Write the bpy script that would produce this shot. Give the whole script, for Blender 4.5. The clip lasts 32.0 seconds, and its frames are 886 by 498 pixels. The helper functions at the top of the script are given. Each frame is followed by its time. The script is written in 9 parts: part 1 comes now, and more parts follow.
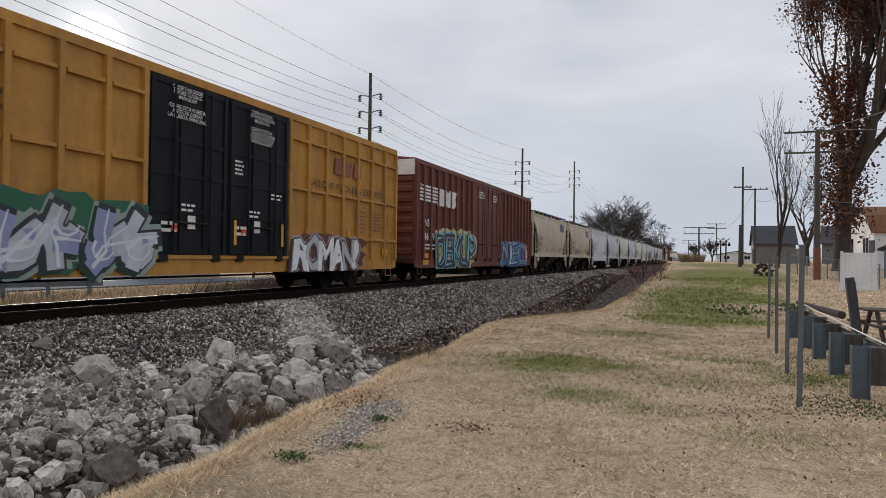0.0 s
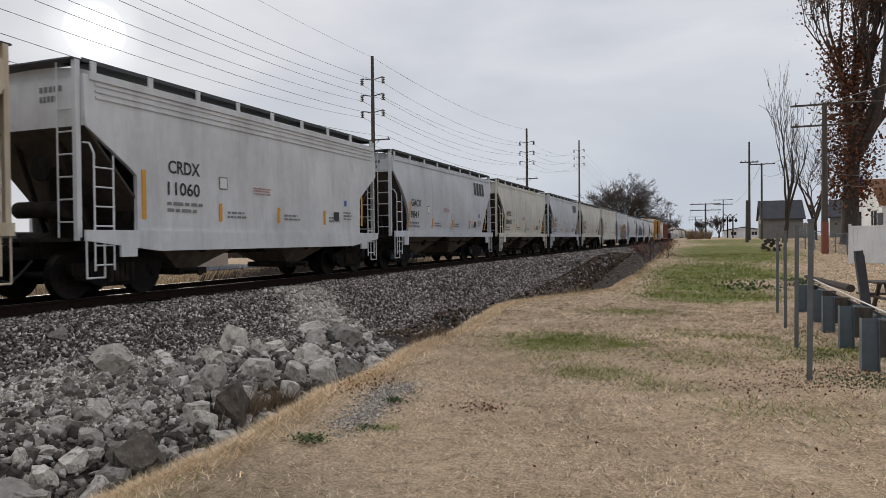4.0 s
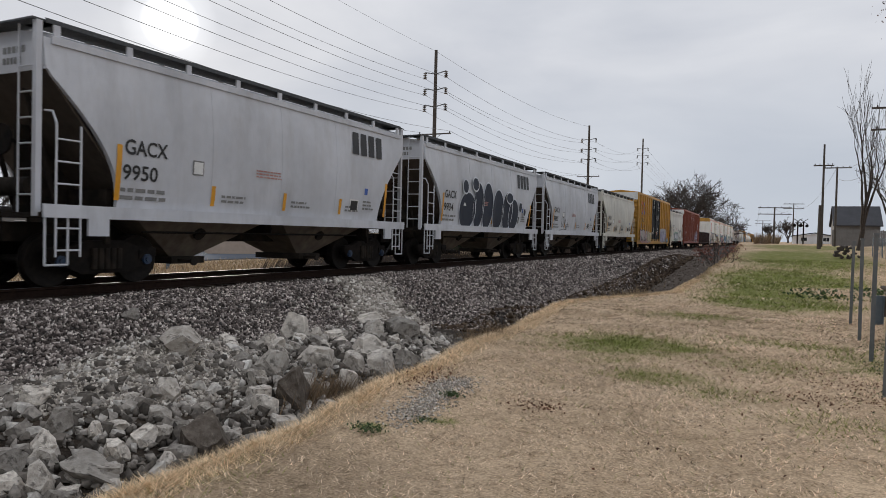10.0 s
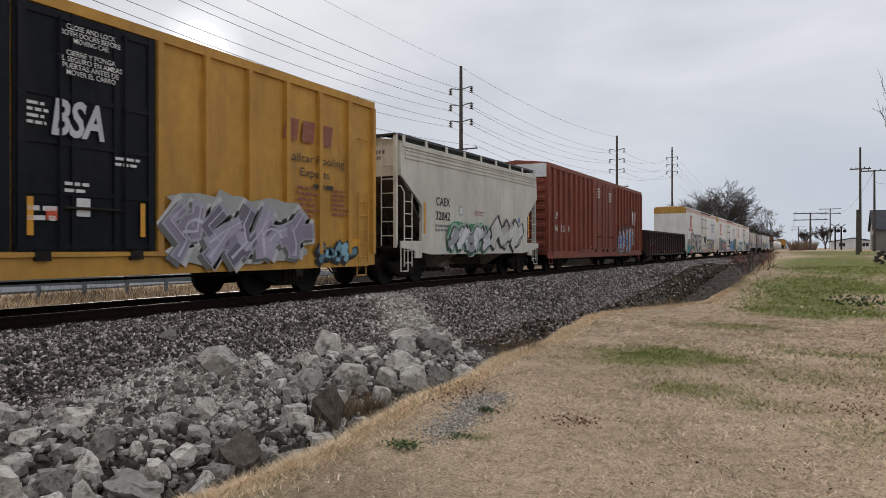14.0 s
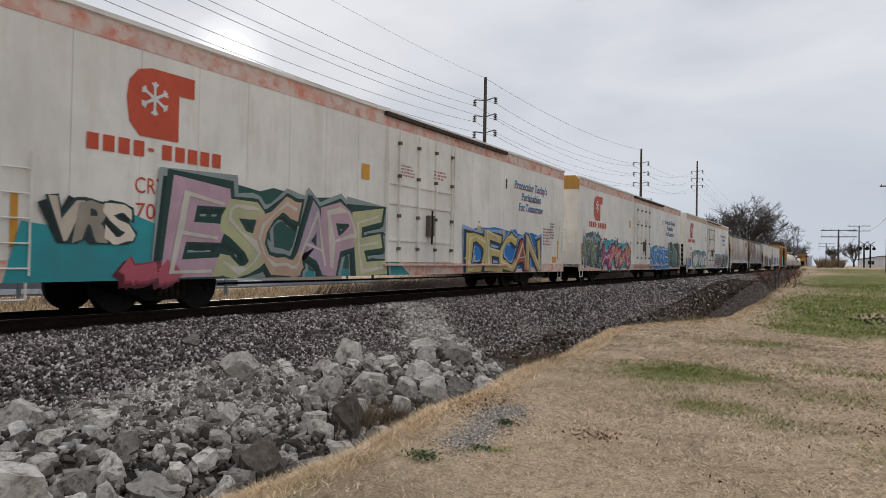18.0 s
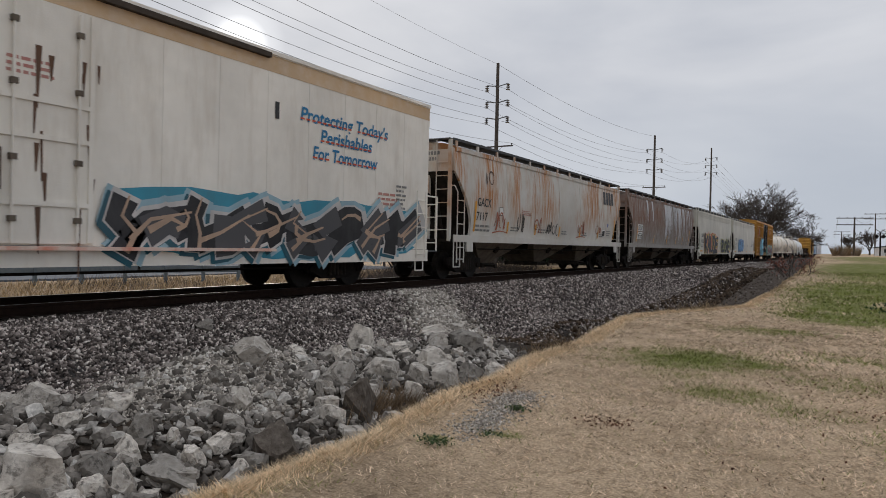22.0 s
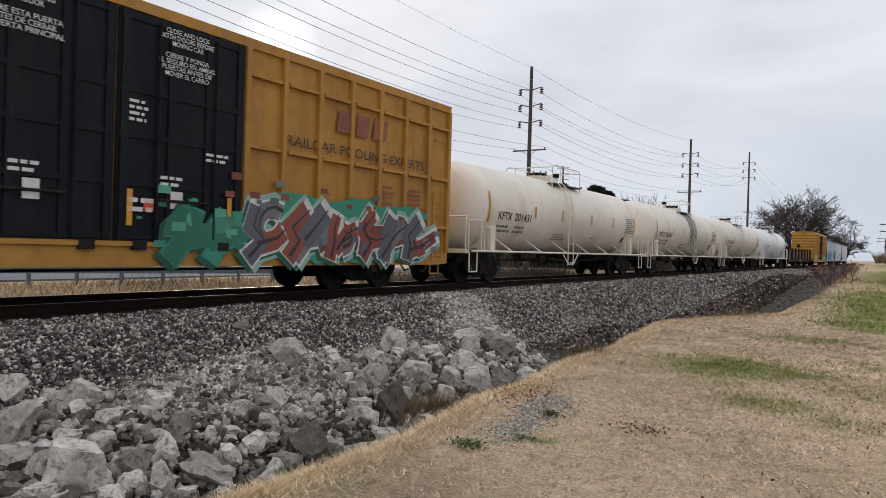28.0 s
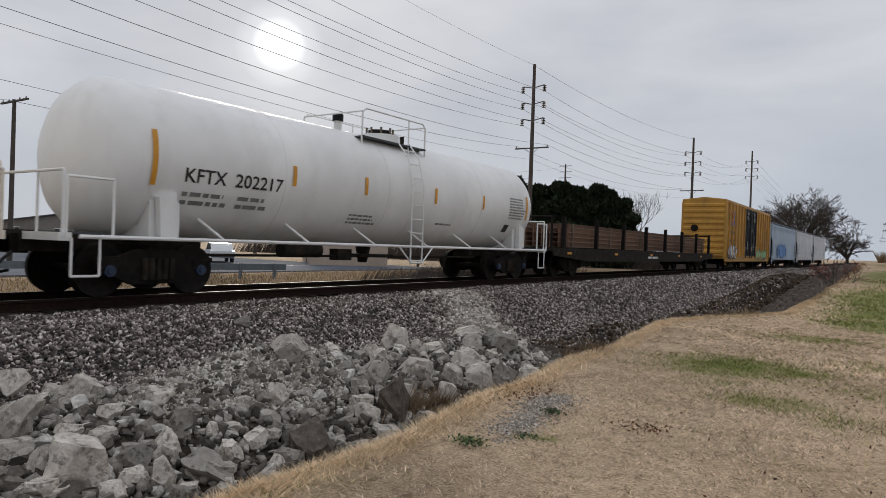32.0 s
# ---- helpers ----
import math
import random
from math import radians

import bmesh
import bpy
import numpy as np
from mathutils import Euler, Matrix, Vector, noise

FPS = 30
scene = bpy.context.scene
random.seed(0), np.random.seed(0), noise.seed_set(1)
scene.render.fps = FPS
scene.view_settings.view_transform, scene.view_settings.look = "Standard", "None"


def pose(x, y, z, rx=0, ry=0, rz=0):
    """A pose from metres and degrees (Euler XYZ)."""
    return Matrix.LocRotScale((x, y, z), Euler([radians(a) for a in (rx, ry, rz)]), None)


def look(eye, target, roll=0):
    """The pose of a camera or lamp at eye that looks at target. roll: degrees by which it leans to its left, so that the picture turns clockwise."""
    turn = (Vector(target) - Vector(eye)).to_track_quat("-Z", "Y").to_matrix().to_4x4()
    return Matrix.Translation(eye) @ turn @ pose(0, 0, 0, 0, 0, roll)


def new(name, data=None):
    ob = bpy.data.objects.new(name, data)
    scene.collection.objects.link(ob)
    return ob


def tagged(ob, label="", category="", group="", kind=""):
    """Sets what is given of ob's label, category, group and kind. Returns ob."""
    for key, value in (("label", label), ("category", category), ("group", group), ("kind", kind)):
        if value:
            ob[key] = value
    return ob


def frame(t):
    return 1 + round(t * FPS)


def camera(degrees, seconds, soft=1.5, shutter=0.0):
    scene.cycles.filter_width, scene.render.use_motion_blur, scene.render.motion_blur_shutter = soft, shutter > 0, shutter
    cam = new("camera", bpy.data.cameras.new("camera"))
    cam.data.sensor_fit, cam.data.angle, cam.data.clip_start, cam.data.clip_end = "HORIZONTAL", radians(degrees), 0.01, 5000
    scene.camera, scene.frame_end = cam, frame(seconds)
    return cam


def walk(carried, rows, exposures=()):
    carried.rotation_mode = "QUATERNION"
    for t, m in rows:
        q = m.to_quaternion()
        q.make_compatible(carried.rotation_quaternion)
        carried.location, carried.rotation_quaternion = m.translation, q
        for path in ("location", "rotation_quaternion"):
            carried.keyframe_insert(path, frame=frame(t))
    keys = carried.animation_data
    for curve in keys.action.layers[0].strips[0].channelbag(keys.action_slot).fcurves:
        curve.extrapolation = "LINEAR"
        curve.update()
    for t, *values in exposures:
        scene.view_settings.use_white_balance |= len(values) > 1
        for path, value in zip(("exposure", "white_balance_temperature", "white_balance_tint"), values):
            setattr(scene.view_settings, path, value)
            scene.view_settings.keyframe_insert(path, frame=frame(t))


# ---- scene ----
# ---- camera and its path ----
cam = camera(66.1, 32.0, soft=0.6, shutter=0.06)
PATH = [
    (0, pose(0.069, 0.107, 1.582, 90.686, -0.756, 20.670)),
    (0.5, pose(0.058, 0.094, 1.585, 90.558, -0.849, 20.569)),
    (1, pose(0.055, 0.094, 1.579, 90.032, -0.766, 20.489)),
    (1.5, pose(0.052, 0.084, 1.575, 90.176, -0.906, 20.652)),
    (2, pose(0.052, 0.079, 1.577, 89.581, -0.537, 20.767)),
    (2.5, pose(0.039, 0.068, 1.576, 89.297, -0.511, 21.172)),
    (4.5, pose(0.051, 0.046, 1.586, 88.886, 0.780, 21.117)),
    (5, pose(0.035, 0.040, 1.582, 87.106, -0.594, 19.683)),
    (5.5, pose(0.040, 0.039, 1.589, 87.754, -0.211, 20.694)),
    (6, pose(0.039, 0.033, 1.587, 87.861, -0.342, 20.539)),
    (6.5, pose(0.038, 0.026, 1.592, 88.428, -0.366, 21.358)),
    (7, pose(0.031, 0.029, 1.595, 89.139, 0.085, 22.237)),
    (7.5, pose(0.026, 0.032, 1.590, 88.476, -0.326, 22.710)),
    (8, pose(0.020, 0.031, 1.584, 88.329, -0.653, 23.189)),
    (8.5, pose(0.011, 0.037, 1.589, 88.244, -0.905, 23.756)),
    (9, pose(0.008, 0.026, 1.590, 88.083, -1.055, 24.641)),
    (9.5, pose(0.010, 0.024, 1.594, 88.438, -1.111, 25.098)),
    (10, pose(-0.002, 0.024, 1.592, 88.740, -1.363, 25.945)),
    (10.5, pose(-0.005, 0.014, 1.598, 89.474, -1.662, 26.158)),
    (11, pose(-0.005, 0.012, 1.593, 89.905, -1.902, 27.045)),
    (11.5, pose(-0.002, 0.001, 1.601, 89.600, -1.887, 27.200)),
    (12, pose(0.002, -0.006, 1.595, 90.040, -1.590, 27.846)),
    (12.5, pose(0.001, 0.004, 1.600, 89.817, -1.494, 27.779)),
    (13, pose(0.010, -0.008, 1.604, 89.833, -1.000, 27.828)),
    (13.5, pose(0.005, -0.005, 1.599, 90.020, 0.004, 28.292)),
    (14, pose(-0.000, 0.000, 1.600, 89.960, 0.059, 28.395)),
    (14.5, pose(0.002, -0.005, 1.602, 89.522, -0.019, 28.600)),
    (16.5, pose(0.002, -0.009, 1.597, 88.722, 0.240, 29.732)),
    (17, pose(-0.006, -0.009, 1.594, 89.154, -0.485, 29.672)),
    (17.5, pose(-0.010, -0.013, 1.603, 90.037, -0.848, 30.002)),
    (18, pose(-0.005, -0.022, 1.608, 90.792, -1.036, 30.173)),
    (18.5, pose(-0.004, -0.019, 1.605, 91.034, -1.010, 30.326)),
    (19, pose(-0.012, -0.020, 1.600, 90.879, -1.527, 30.357)),
    (19.5, pose(-0.014, -0.012, 1.598, 90.215, -1.552, 30.774)),
    (20, pose(-0.015, -0.016, 1.599, 90.578, -2.003, 30.548)),
    (20.5, pose(-0.017, -0.023, 1.599, 90.301, -1.832, 31.046)),
    (21, pose(-0.018, -0.015, 1.596, 89.984, -2.063, 30.642)),
    (21.5, pose(-0.014, -0.022, 1.599, 89.701, -1.644, 30.937)),
    (22, pose(-0.018, -0.016, 1.599, 89.668, -1.228, 31.142)),
    (22.5, pose(-0.015, -0.025, 1.599, 90.088, -1.014, 32.045)),
    (23, pose(-0.020, -0.036, 1.604, 90.293, -1.029, 33.063)),
    (23.5, pose(-0.020, -0.032, 1.600, 90.241, -0.935, 33.130)),
    (24, pose(-0.021, -0.023, 1.598, 89.541, -0.971, 33.097)),
    (24.5, pose(-0.015, -0.022, 1.604, 89.418, -0.731, 33.011)),
    (25, pose(-0.022, -0.020, 1.599, 89.469, -0.689, 33.206)),
    (25.5, pose(-0.022, -0.026, 1.600, 89.576, -1.060, 33.274)),
    (27.5, pose(-0.032, -0.029, 1.596, 89.379, -1.527, 33.691)),
    (28, pose(-0.038, -0.035, 1.597, 89.898, -1.726, 33.800)),
    (28.5, pose(-0.038, -0.041, 1.601, 89.928, -1.504, 34.027)),
    (29, pose(-0.028, -0.043, 1.599, 90.002, -1.275, 34.016)),
    (29.5, pose(-0.035, -0.034, 1.597, 89.997, -1.171, 33.432)),
    (30, pose(-0.034, -0.027, 1.592, 89.505, -1.546, 33.182)),
    (30.5, pose(-0.031, -0.032, 1.595, 89.405, -1.909, 33.338)),
    (31, pose(-0.036, -0.035, 1.597, 89.867, -2.437, 32.927)),
    (31.5, pose(-0.043, -0.034, 1.598, 89.669, -2.009, 33.685)),
    (32, pose(-0.050, -0.027, 1.592, 89.683, -2.000, 33.952)),
]
walk(cam, PATH, exposures=[(0.0, -0.04), (6.0, -0.06), (12.0, -0.03), (17.0, 0.04), (19.0, -0.06), (22.0, -0.17), (25.0, -0.19), (27.0, 0.05), (28.0, 0.15), (29.0, -0.2), (30.0, -0.13), (32.0, -0.2)])

# ---- sky and sun ----
SUN_AZ, SUN_EL = radians(48), radians(15.5)
SUN_DIR = Vector((-math.sin(SUN_AZ) * math.cos(SUN_EL), math.cos(SUN_AZ) * math.cos(SUN_EL), math.sin(SUN_EL)))


def make_world():
    w = bpy.data.worlds.new("overcast_sky")
    scene.world = w
    w.use_nodes = True
    nt = w.node_tree
    nt.nodes.clear()
    N, L = nt.nodes.new, nt.links.new
    out, bg = N("ShaderNodeOutputWorld"), N("ShaderNodeBackground")
    sky = N("ShaderNodeTexSky")
    sky.sky_type, sky.sun_disc = "NISHITA", False
    sky.sun_elevation, sky.sun_rotation = SUN_EL, -SUN_AZ
    co = N("ShaderNodeTexCoord")
    mp = N("ShaderNodeMapping")
    mp.inputs["Scale"].default_value = (1.0, 1.0, 2.6)
    L(co.outputs["Generated"], mp.inputs["Vector"])
    n1 = N("ShaderNodeTexNoise")
    n1.inputs["Scale"].default_value, n1.inputs["Detail"].default_value, n1.inputs["Roughness"].default_value = 2.6, 5, 0.5
    n1.inputs["Distortion"].default_value = 0.3
    L(mp.outputs["Vector"], n1.inputs["Vector"])
    cl = N("ShaderNodeValToRGB")
    cl.color_ramp.elements[0].position, cl.color_ramp.elements[0].color = 0.32, (0.53, 0.56, 0.63, 1)
    cl.color_ramp.elements[1].position, cl.color_ramp.elements[1].color = 0.66, (0.74, 0.755, 0.80, 1)
    L(n1.outputs["Fac"], cl.inputs["Fac"])
    # thin blue-grey rim near the horizon
    sep = N("ShaderNodeSeparateXYZ")
    L(co.outputs["Generated"], sep.inputs["Vector"])
    hr = N("ShaderNodeMapRange")
    hr.inputs["From Min"].default_value, hr.inputs["From Max"].default_value = 0.0, 0.24
    hr.inputs["To Min"].default_value, hr.inputs["To Max"].default_value = 0.8, 0.0
    L(sep.outputs["Z"], hr.inputs["Value"])
    m1 = N("ShaderNodeMix")
    m1.data_type = "RGBA"
    m1.inputs["B"].default_value = (0.50, 0.56, 0.65, 1)
    L(hr.outputs["Result"], m1.inputs["Factor"])
    L(cl.outputs["Color"], m1.inputs["A"])
    # the sun behind thin cloud
    dot = N("ShaderNodeVectorMath")
    dot.operation = "DOT_PRODUCT"
    dot.inputs[1].default_value = SUN_DIR
    nrm = N("ShaderNodeVectorMath")
    nrm.operation = "NORMALIZE"
    L(co.outputs["Generated"], nrm.inputs[0])
    L(nrm.outputs["Vector"], dot.inputs[0])
    sr = N("ShaderNodeValToRGB")
    e = sr.color_ramp.elements
    e[0].position, e[0].color = 0.0, (0, 0, 0, 1)
    e[1].position, e[1].color = 1.0, (0.9, 0.9, 0.87, 1)
    for p, v in ((0.60, 0.008), (0.85, 0.025), (0.94, 0.07), (0.977, 0.24)):
        k = e.new(p)
        k.color = (v, v, v * 0.97, 1)
    near = N("ShaderNodeMapRange")
    near.inputs["From Min"].default_value, near.inputs["From Max"].default_value = 0.97, 1.0
    L(dot.outputs["Value"], near.inputs["Value"])
    L(near.outputs["Result"], sr.inputs["Fac"])
    ad = N("ShaderNodeMix")
    ad.data_type, ad.blend_type = "RGBA", "ADD"
    ad.inputs["Factor"].default_value = 1.0
    L(m1.outputs["Result"], ad.inputs["A"])
    L(sr.outputs["Color"], ad.inputs["B"])
    # a little clear-sky colour shows through
    m2 = N("ShaderNodeMix")
    m2.data_type, m2.blend_type = "RGBA", "ADD"
    m2.inputs["Factor"].default_value = 0.0025
    L(ad.outputs["Result"], m2.inputs["A"])
    L(sky.outputs["Color"], m2.inputs["B"])
    flat = N("ShaderNodeVectorMath")
    flat.operation = "DOT_PRODUCT"
    flat.inputs[1].default_value = (-math.sin(SUN_AZ), math.cos(SUN_AZ), 0)
    L(nrm.outputs["Vector"], flat.inputs[0])
    side = N("ShaderNodeMapRange")
    side.interpolation_type = "SMOOTHSTEP"
    side.inputs["From Min"].default_value, side.inputs["From Max"].default_value = -0.9, 0.45
    side.inputs["To Min"].default_value, side.inputs["To Max"].default_value = 0.85, 1.0
    L(flat.outputs["Value"], side.inputs["Value"])
    zen = N("ShaderNodeMapRange")
    zen.interpolation_type = "SMOOTHSTEP"
    zen.inputs["From Min"].default_value, zen.inputs["From Max"].default_value = 0.35, 1.0
    zen.inputs["To Min"].default_value, zen.inputs["To Max"].default_value = 1.0, 1.45
    L(sep.outputs["Z"], zen.inputs["Value"])
    both = N("ShaderNodeMath")
    both.operation = "MULTIPLY"
    L(side.outputs["Result"], both.inputs[0])
    L(zen.outputs["Result"], both.inputs[1])
    m3 = N("ShaderNodeMix")
    m3.data_type, m3.blend_type = "RGBA", "MULTIPLY"
    m3.inputs["Factor"].default_value = 1.0
    L(m2.outputs["Result"], m3.inputs["A"])
    L(both.outputs[0], m3.inputs["B"])
    L(m3.outputs["Result"], bg.inputs["Color"])
    bg.inputs["Strength"].default_value = 1.0
    L(bg.outputs["Background"], out.inputs["Surface"])


make_world()
sun = new("sun", bpy.data.lights.new("sun", "SUN"))
sun.data.energy, sun.data.angle, sun.data.color = 1.8, radians(14), (1.0, 0.90, 0.76)
sun.matrix_world = look(SUN_DIR * 100, (0, 0, 0))

# ---- materials ----
def mat(name, c1, c2=None, scale=6.0, rough=0.7, metal=0.0, bump=0.15, bscale=40.0, stain=None, smix=0.5, sscale=(3, 3, 0.5), slo=0.5, shi=0.7, rnd=0.0, coords="Object", spec=0.4, grime=None, streak=None):
    m = bpy.data.materials.new(name)
    m.use_nodes = True
    nt = m.node_tree
    N, L = nt.nodes.new, nt.links.new
    b = nt.nodes["Principled BSDF"]
    co = N("ShaderNodeTexCoord")
    c2 = c2 or tuple(v * 0.75 for v in c1)
    n1 = N("ShaderNodeTexNoise")
    n1.inputs["Scale"].default_value, n1.inputs["Detail"].default_value = scale, 6
    L(co.outputs[coords], n1.inputs["Vector"])
    r = N("ShaderNodeValToRGB")
    r.color_ramp.elements[0].position, r.color_ramp.elements[0].color = 0.3, (*c1, 1)
    r.color_ramp.elements[1].position, r.color_ramp.elements[1].color = 0.72, (*c2, 1)
    L(n1.outputs["Fac"], r.inputs["Fac"])
    col = r.outputs["Color"]
    n0 = N("ShaderNodeTexNoise")
    n0.inputs["Scale"].default_value, n0.inputs["Detail"].default_value = scale * 0.13, 4
    L(co.outputs[coords], n0.inputs["Vector"])
    mr0 = N("ShaderNodeMapRange")
    mr0.inputs["From Min"].default_value, mr0.inputs["From Max"].default_value = 0.3, 0.7
    mr0.inputs["To Min"].default_value, mr0.inputs["To Max"].default_value = 0.86, 1.1
    L(n0.outputs["Fac"], mr0.inputs["Value"])
    mx = N("ShaderNodeMix")
    mx.data_type, mx.blend_type = "RGBA", "MULTIPLY"
    mx.inputs["Factor"].default_value = 1.0
    L(col, mx.inputs["A"])
    L(mr0.outputs["Result"], mx.inputs["B"])
    col = mx.outputs["Result"]
    for tint, amount, sc, lo, hi in ((stain, smix, sscale, slo, shi), (grime, 0.26, (1.2, 1.2, 0.35), 0.5, 0.75)):
        if not tint:
            continue
        mp = N("ShaderNodeMapping")
        mp.inputs["Scale"].default_value = sc
        L(co.outputs[coords], mp.inputs["Vector"])
        n2 = N("ShaderNodeTexNoise")
        n2.inputs["Scale"].default_value, n2.inputs["Detail"].default_value, n2.inputs["Roughness"].default_value = 1.0, 8, 0.65
        L(mp.outputs["Vector"], n2.inputs["Vector"])
        mr = N("ShaderNodeMapRange")
        mr.inputs["From Min"].default_value, mr.inputs["From Max"].default_value = lo, hi
        mr.inputs["To Max"].default_value = amount
        L(n2.outputs["Fac"], mr.inputs["Value"])
        share = mr.outputs["Result"]
        if streak and tint is stain:
            # fine runs down the side, thinning out towards the sill
            mp2 = N("ShaderNodeMapping")
            mp2.inputs["Scale"].default_value = (0, 9, 0.8)
            L(co.outputs[coords], mp2.inputs["Vector"])
            n4 = N("ShaderNodeTexNoise")
            n4.inputs["Scale"].default_value, n4.inputs["Detail"].default_value = 1.0, 7
            L(mp2.outputs["Vector"], n4.inputs["Vector"])
            sz = N("ShaderNodeSeparateXYZ")
            L(co.outputs[coords], sz.inputs["Vector"])
            for src, lo2, hi2 in ((n4.outputs["Fac"], 0.36, 0.56), (sz.outputs["Z"], *streak)):
                mk = N("ShaderNodeMapRange")
                mk.inputs["From Min"].default_value, mk.inputs["From Max"].default_value = lo2, hi2
                L(src, mk.inputs["Value"])
                mu = N("ShaderNodeMath")
                mu.operation = "MULTIPLY"
                L(share, mu.inputs[0])
                L(mk.outputs["Result"], mu.inputs[1])
                share = mu.outputs[0]
        m2 = N("ShaderNodeMix")
        m2.data_type = "RGBA"
        m2.inputs["B"].default_value = (*tint, 1)
        L(share, m2.inputs["Factor"])
        L(col, m2.inputs["A"])
        col = m2.outputs["Result"]
    if rnd:
        oi = N("ShaderNodeObjectInfo") if coords == "Object" and rnd > 0 else N("ShaderNodeNewGeometry")
        src = oi.outputs["Random"] if "Random" in oi.outputs else oi.outputs["Random Per Island"]
        mr = N("ShaderNodeMapRange")
        mr.inputs["To Min"].default_value, mr.inputs["To Max"].default_value = 1 - abs(rnd), 1 + abs(rnd)
        L(src, mr.inputs["Value"])
        m3 = N("ShaderNodeMix")
        m3.data_type, m3.blend_type = "RGBA", "MULTIPLY"
        m3.inputs["Factor"].default_value = 1.0
        L(col, m3.inputs["A"])
        L(mr.outputs["Result"], m3.inputs["B"])
        col = m3.outputs["Result"]
    L(col, b.inputs["Base Color"])
    b.inputs["Roughness"].default_value, b.inputs["Metallic"].default_value = rough, metal
    b.inputs["Specular IOR Level"].default_value = spec
    if bump:
        n3 = N("ShaderNodeTexNoise")
        n3.inputs["Scale"].default_value, n3.inputs["Detail"].default_value = bscale, 5
        L(co.outputs[coords], n3.inputs["Vector"])
        bp = N("ShaderNodeBump")
        bp.inputs["Strength"].default_value, bp.inputs["Distance"].default_value = bump, 0.02
        L(n3.outputs["Fac"], bp.inputs["Height"])
        L(bp.outputs["Normal"], b.inputs["Normal"])
    return m


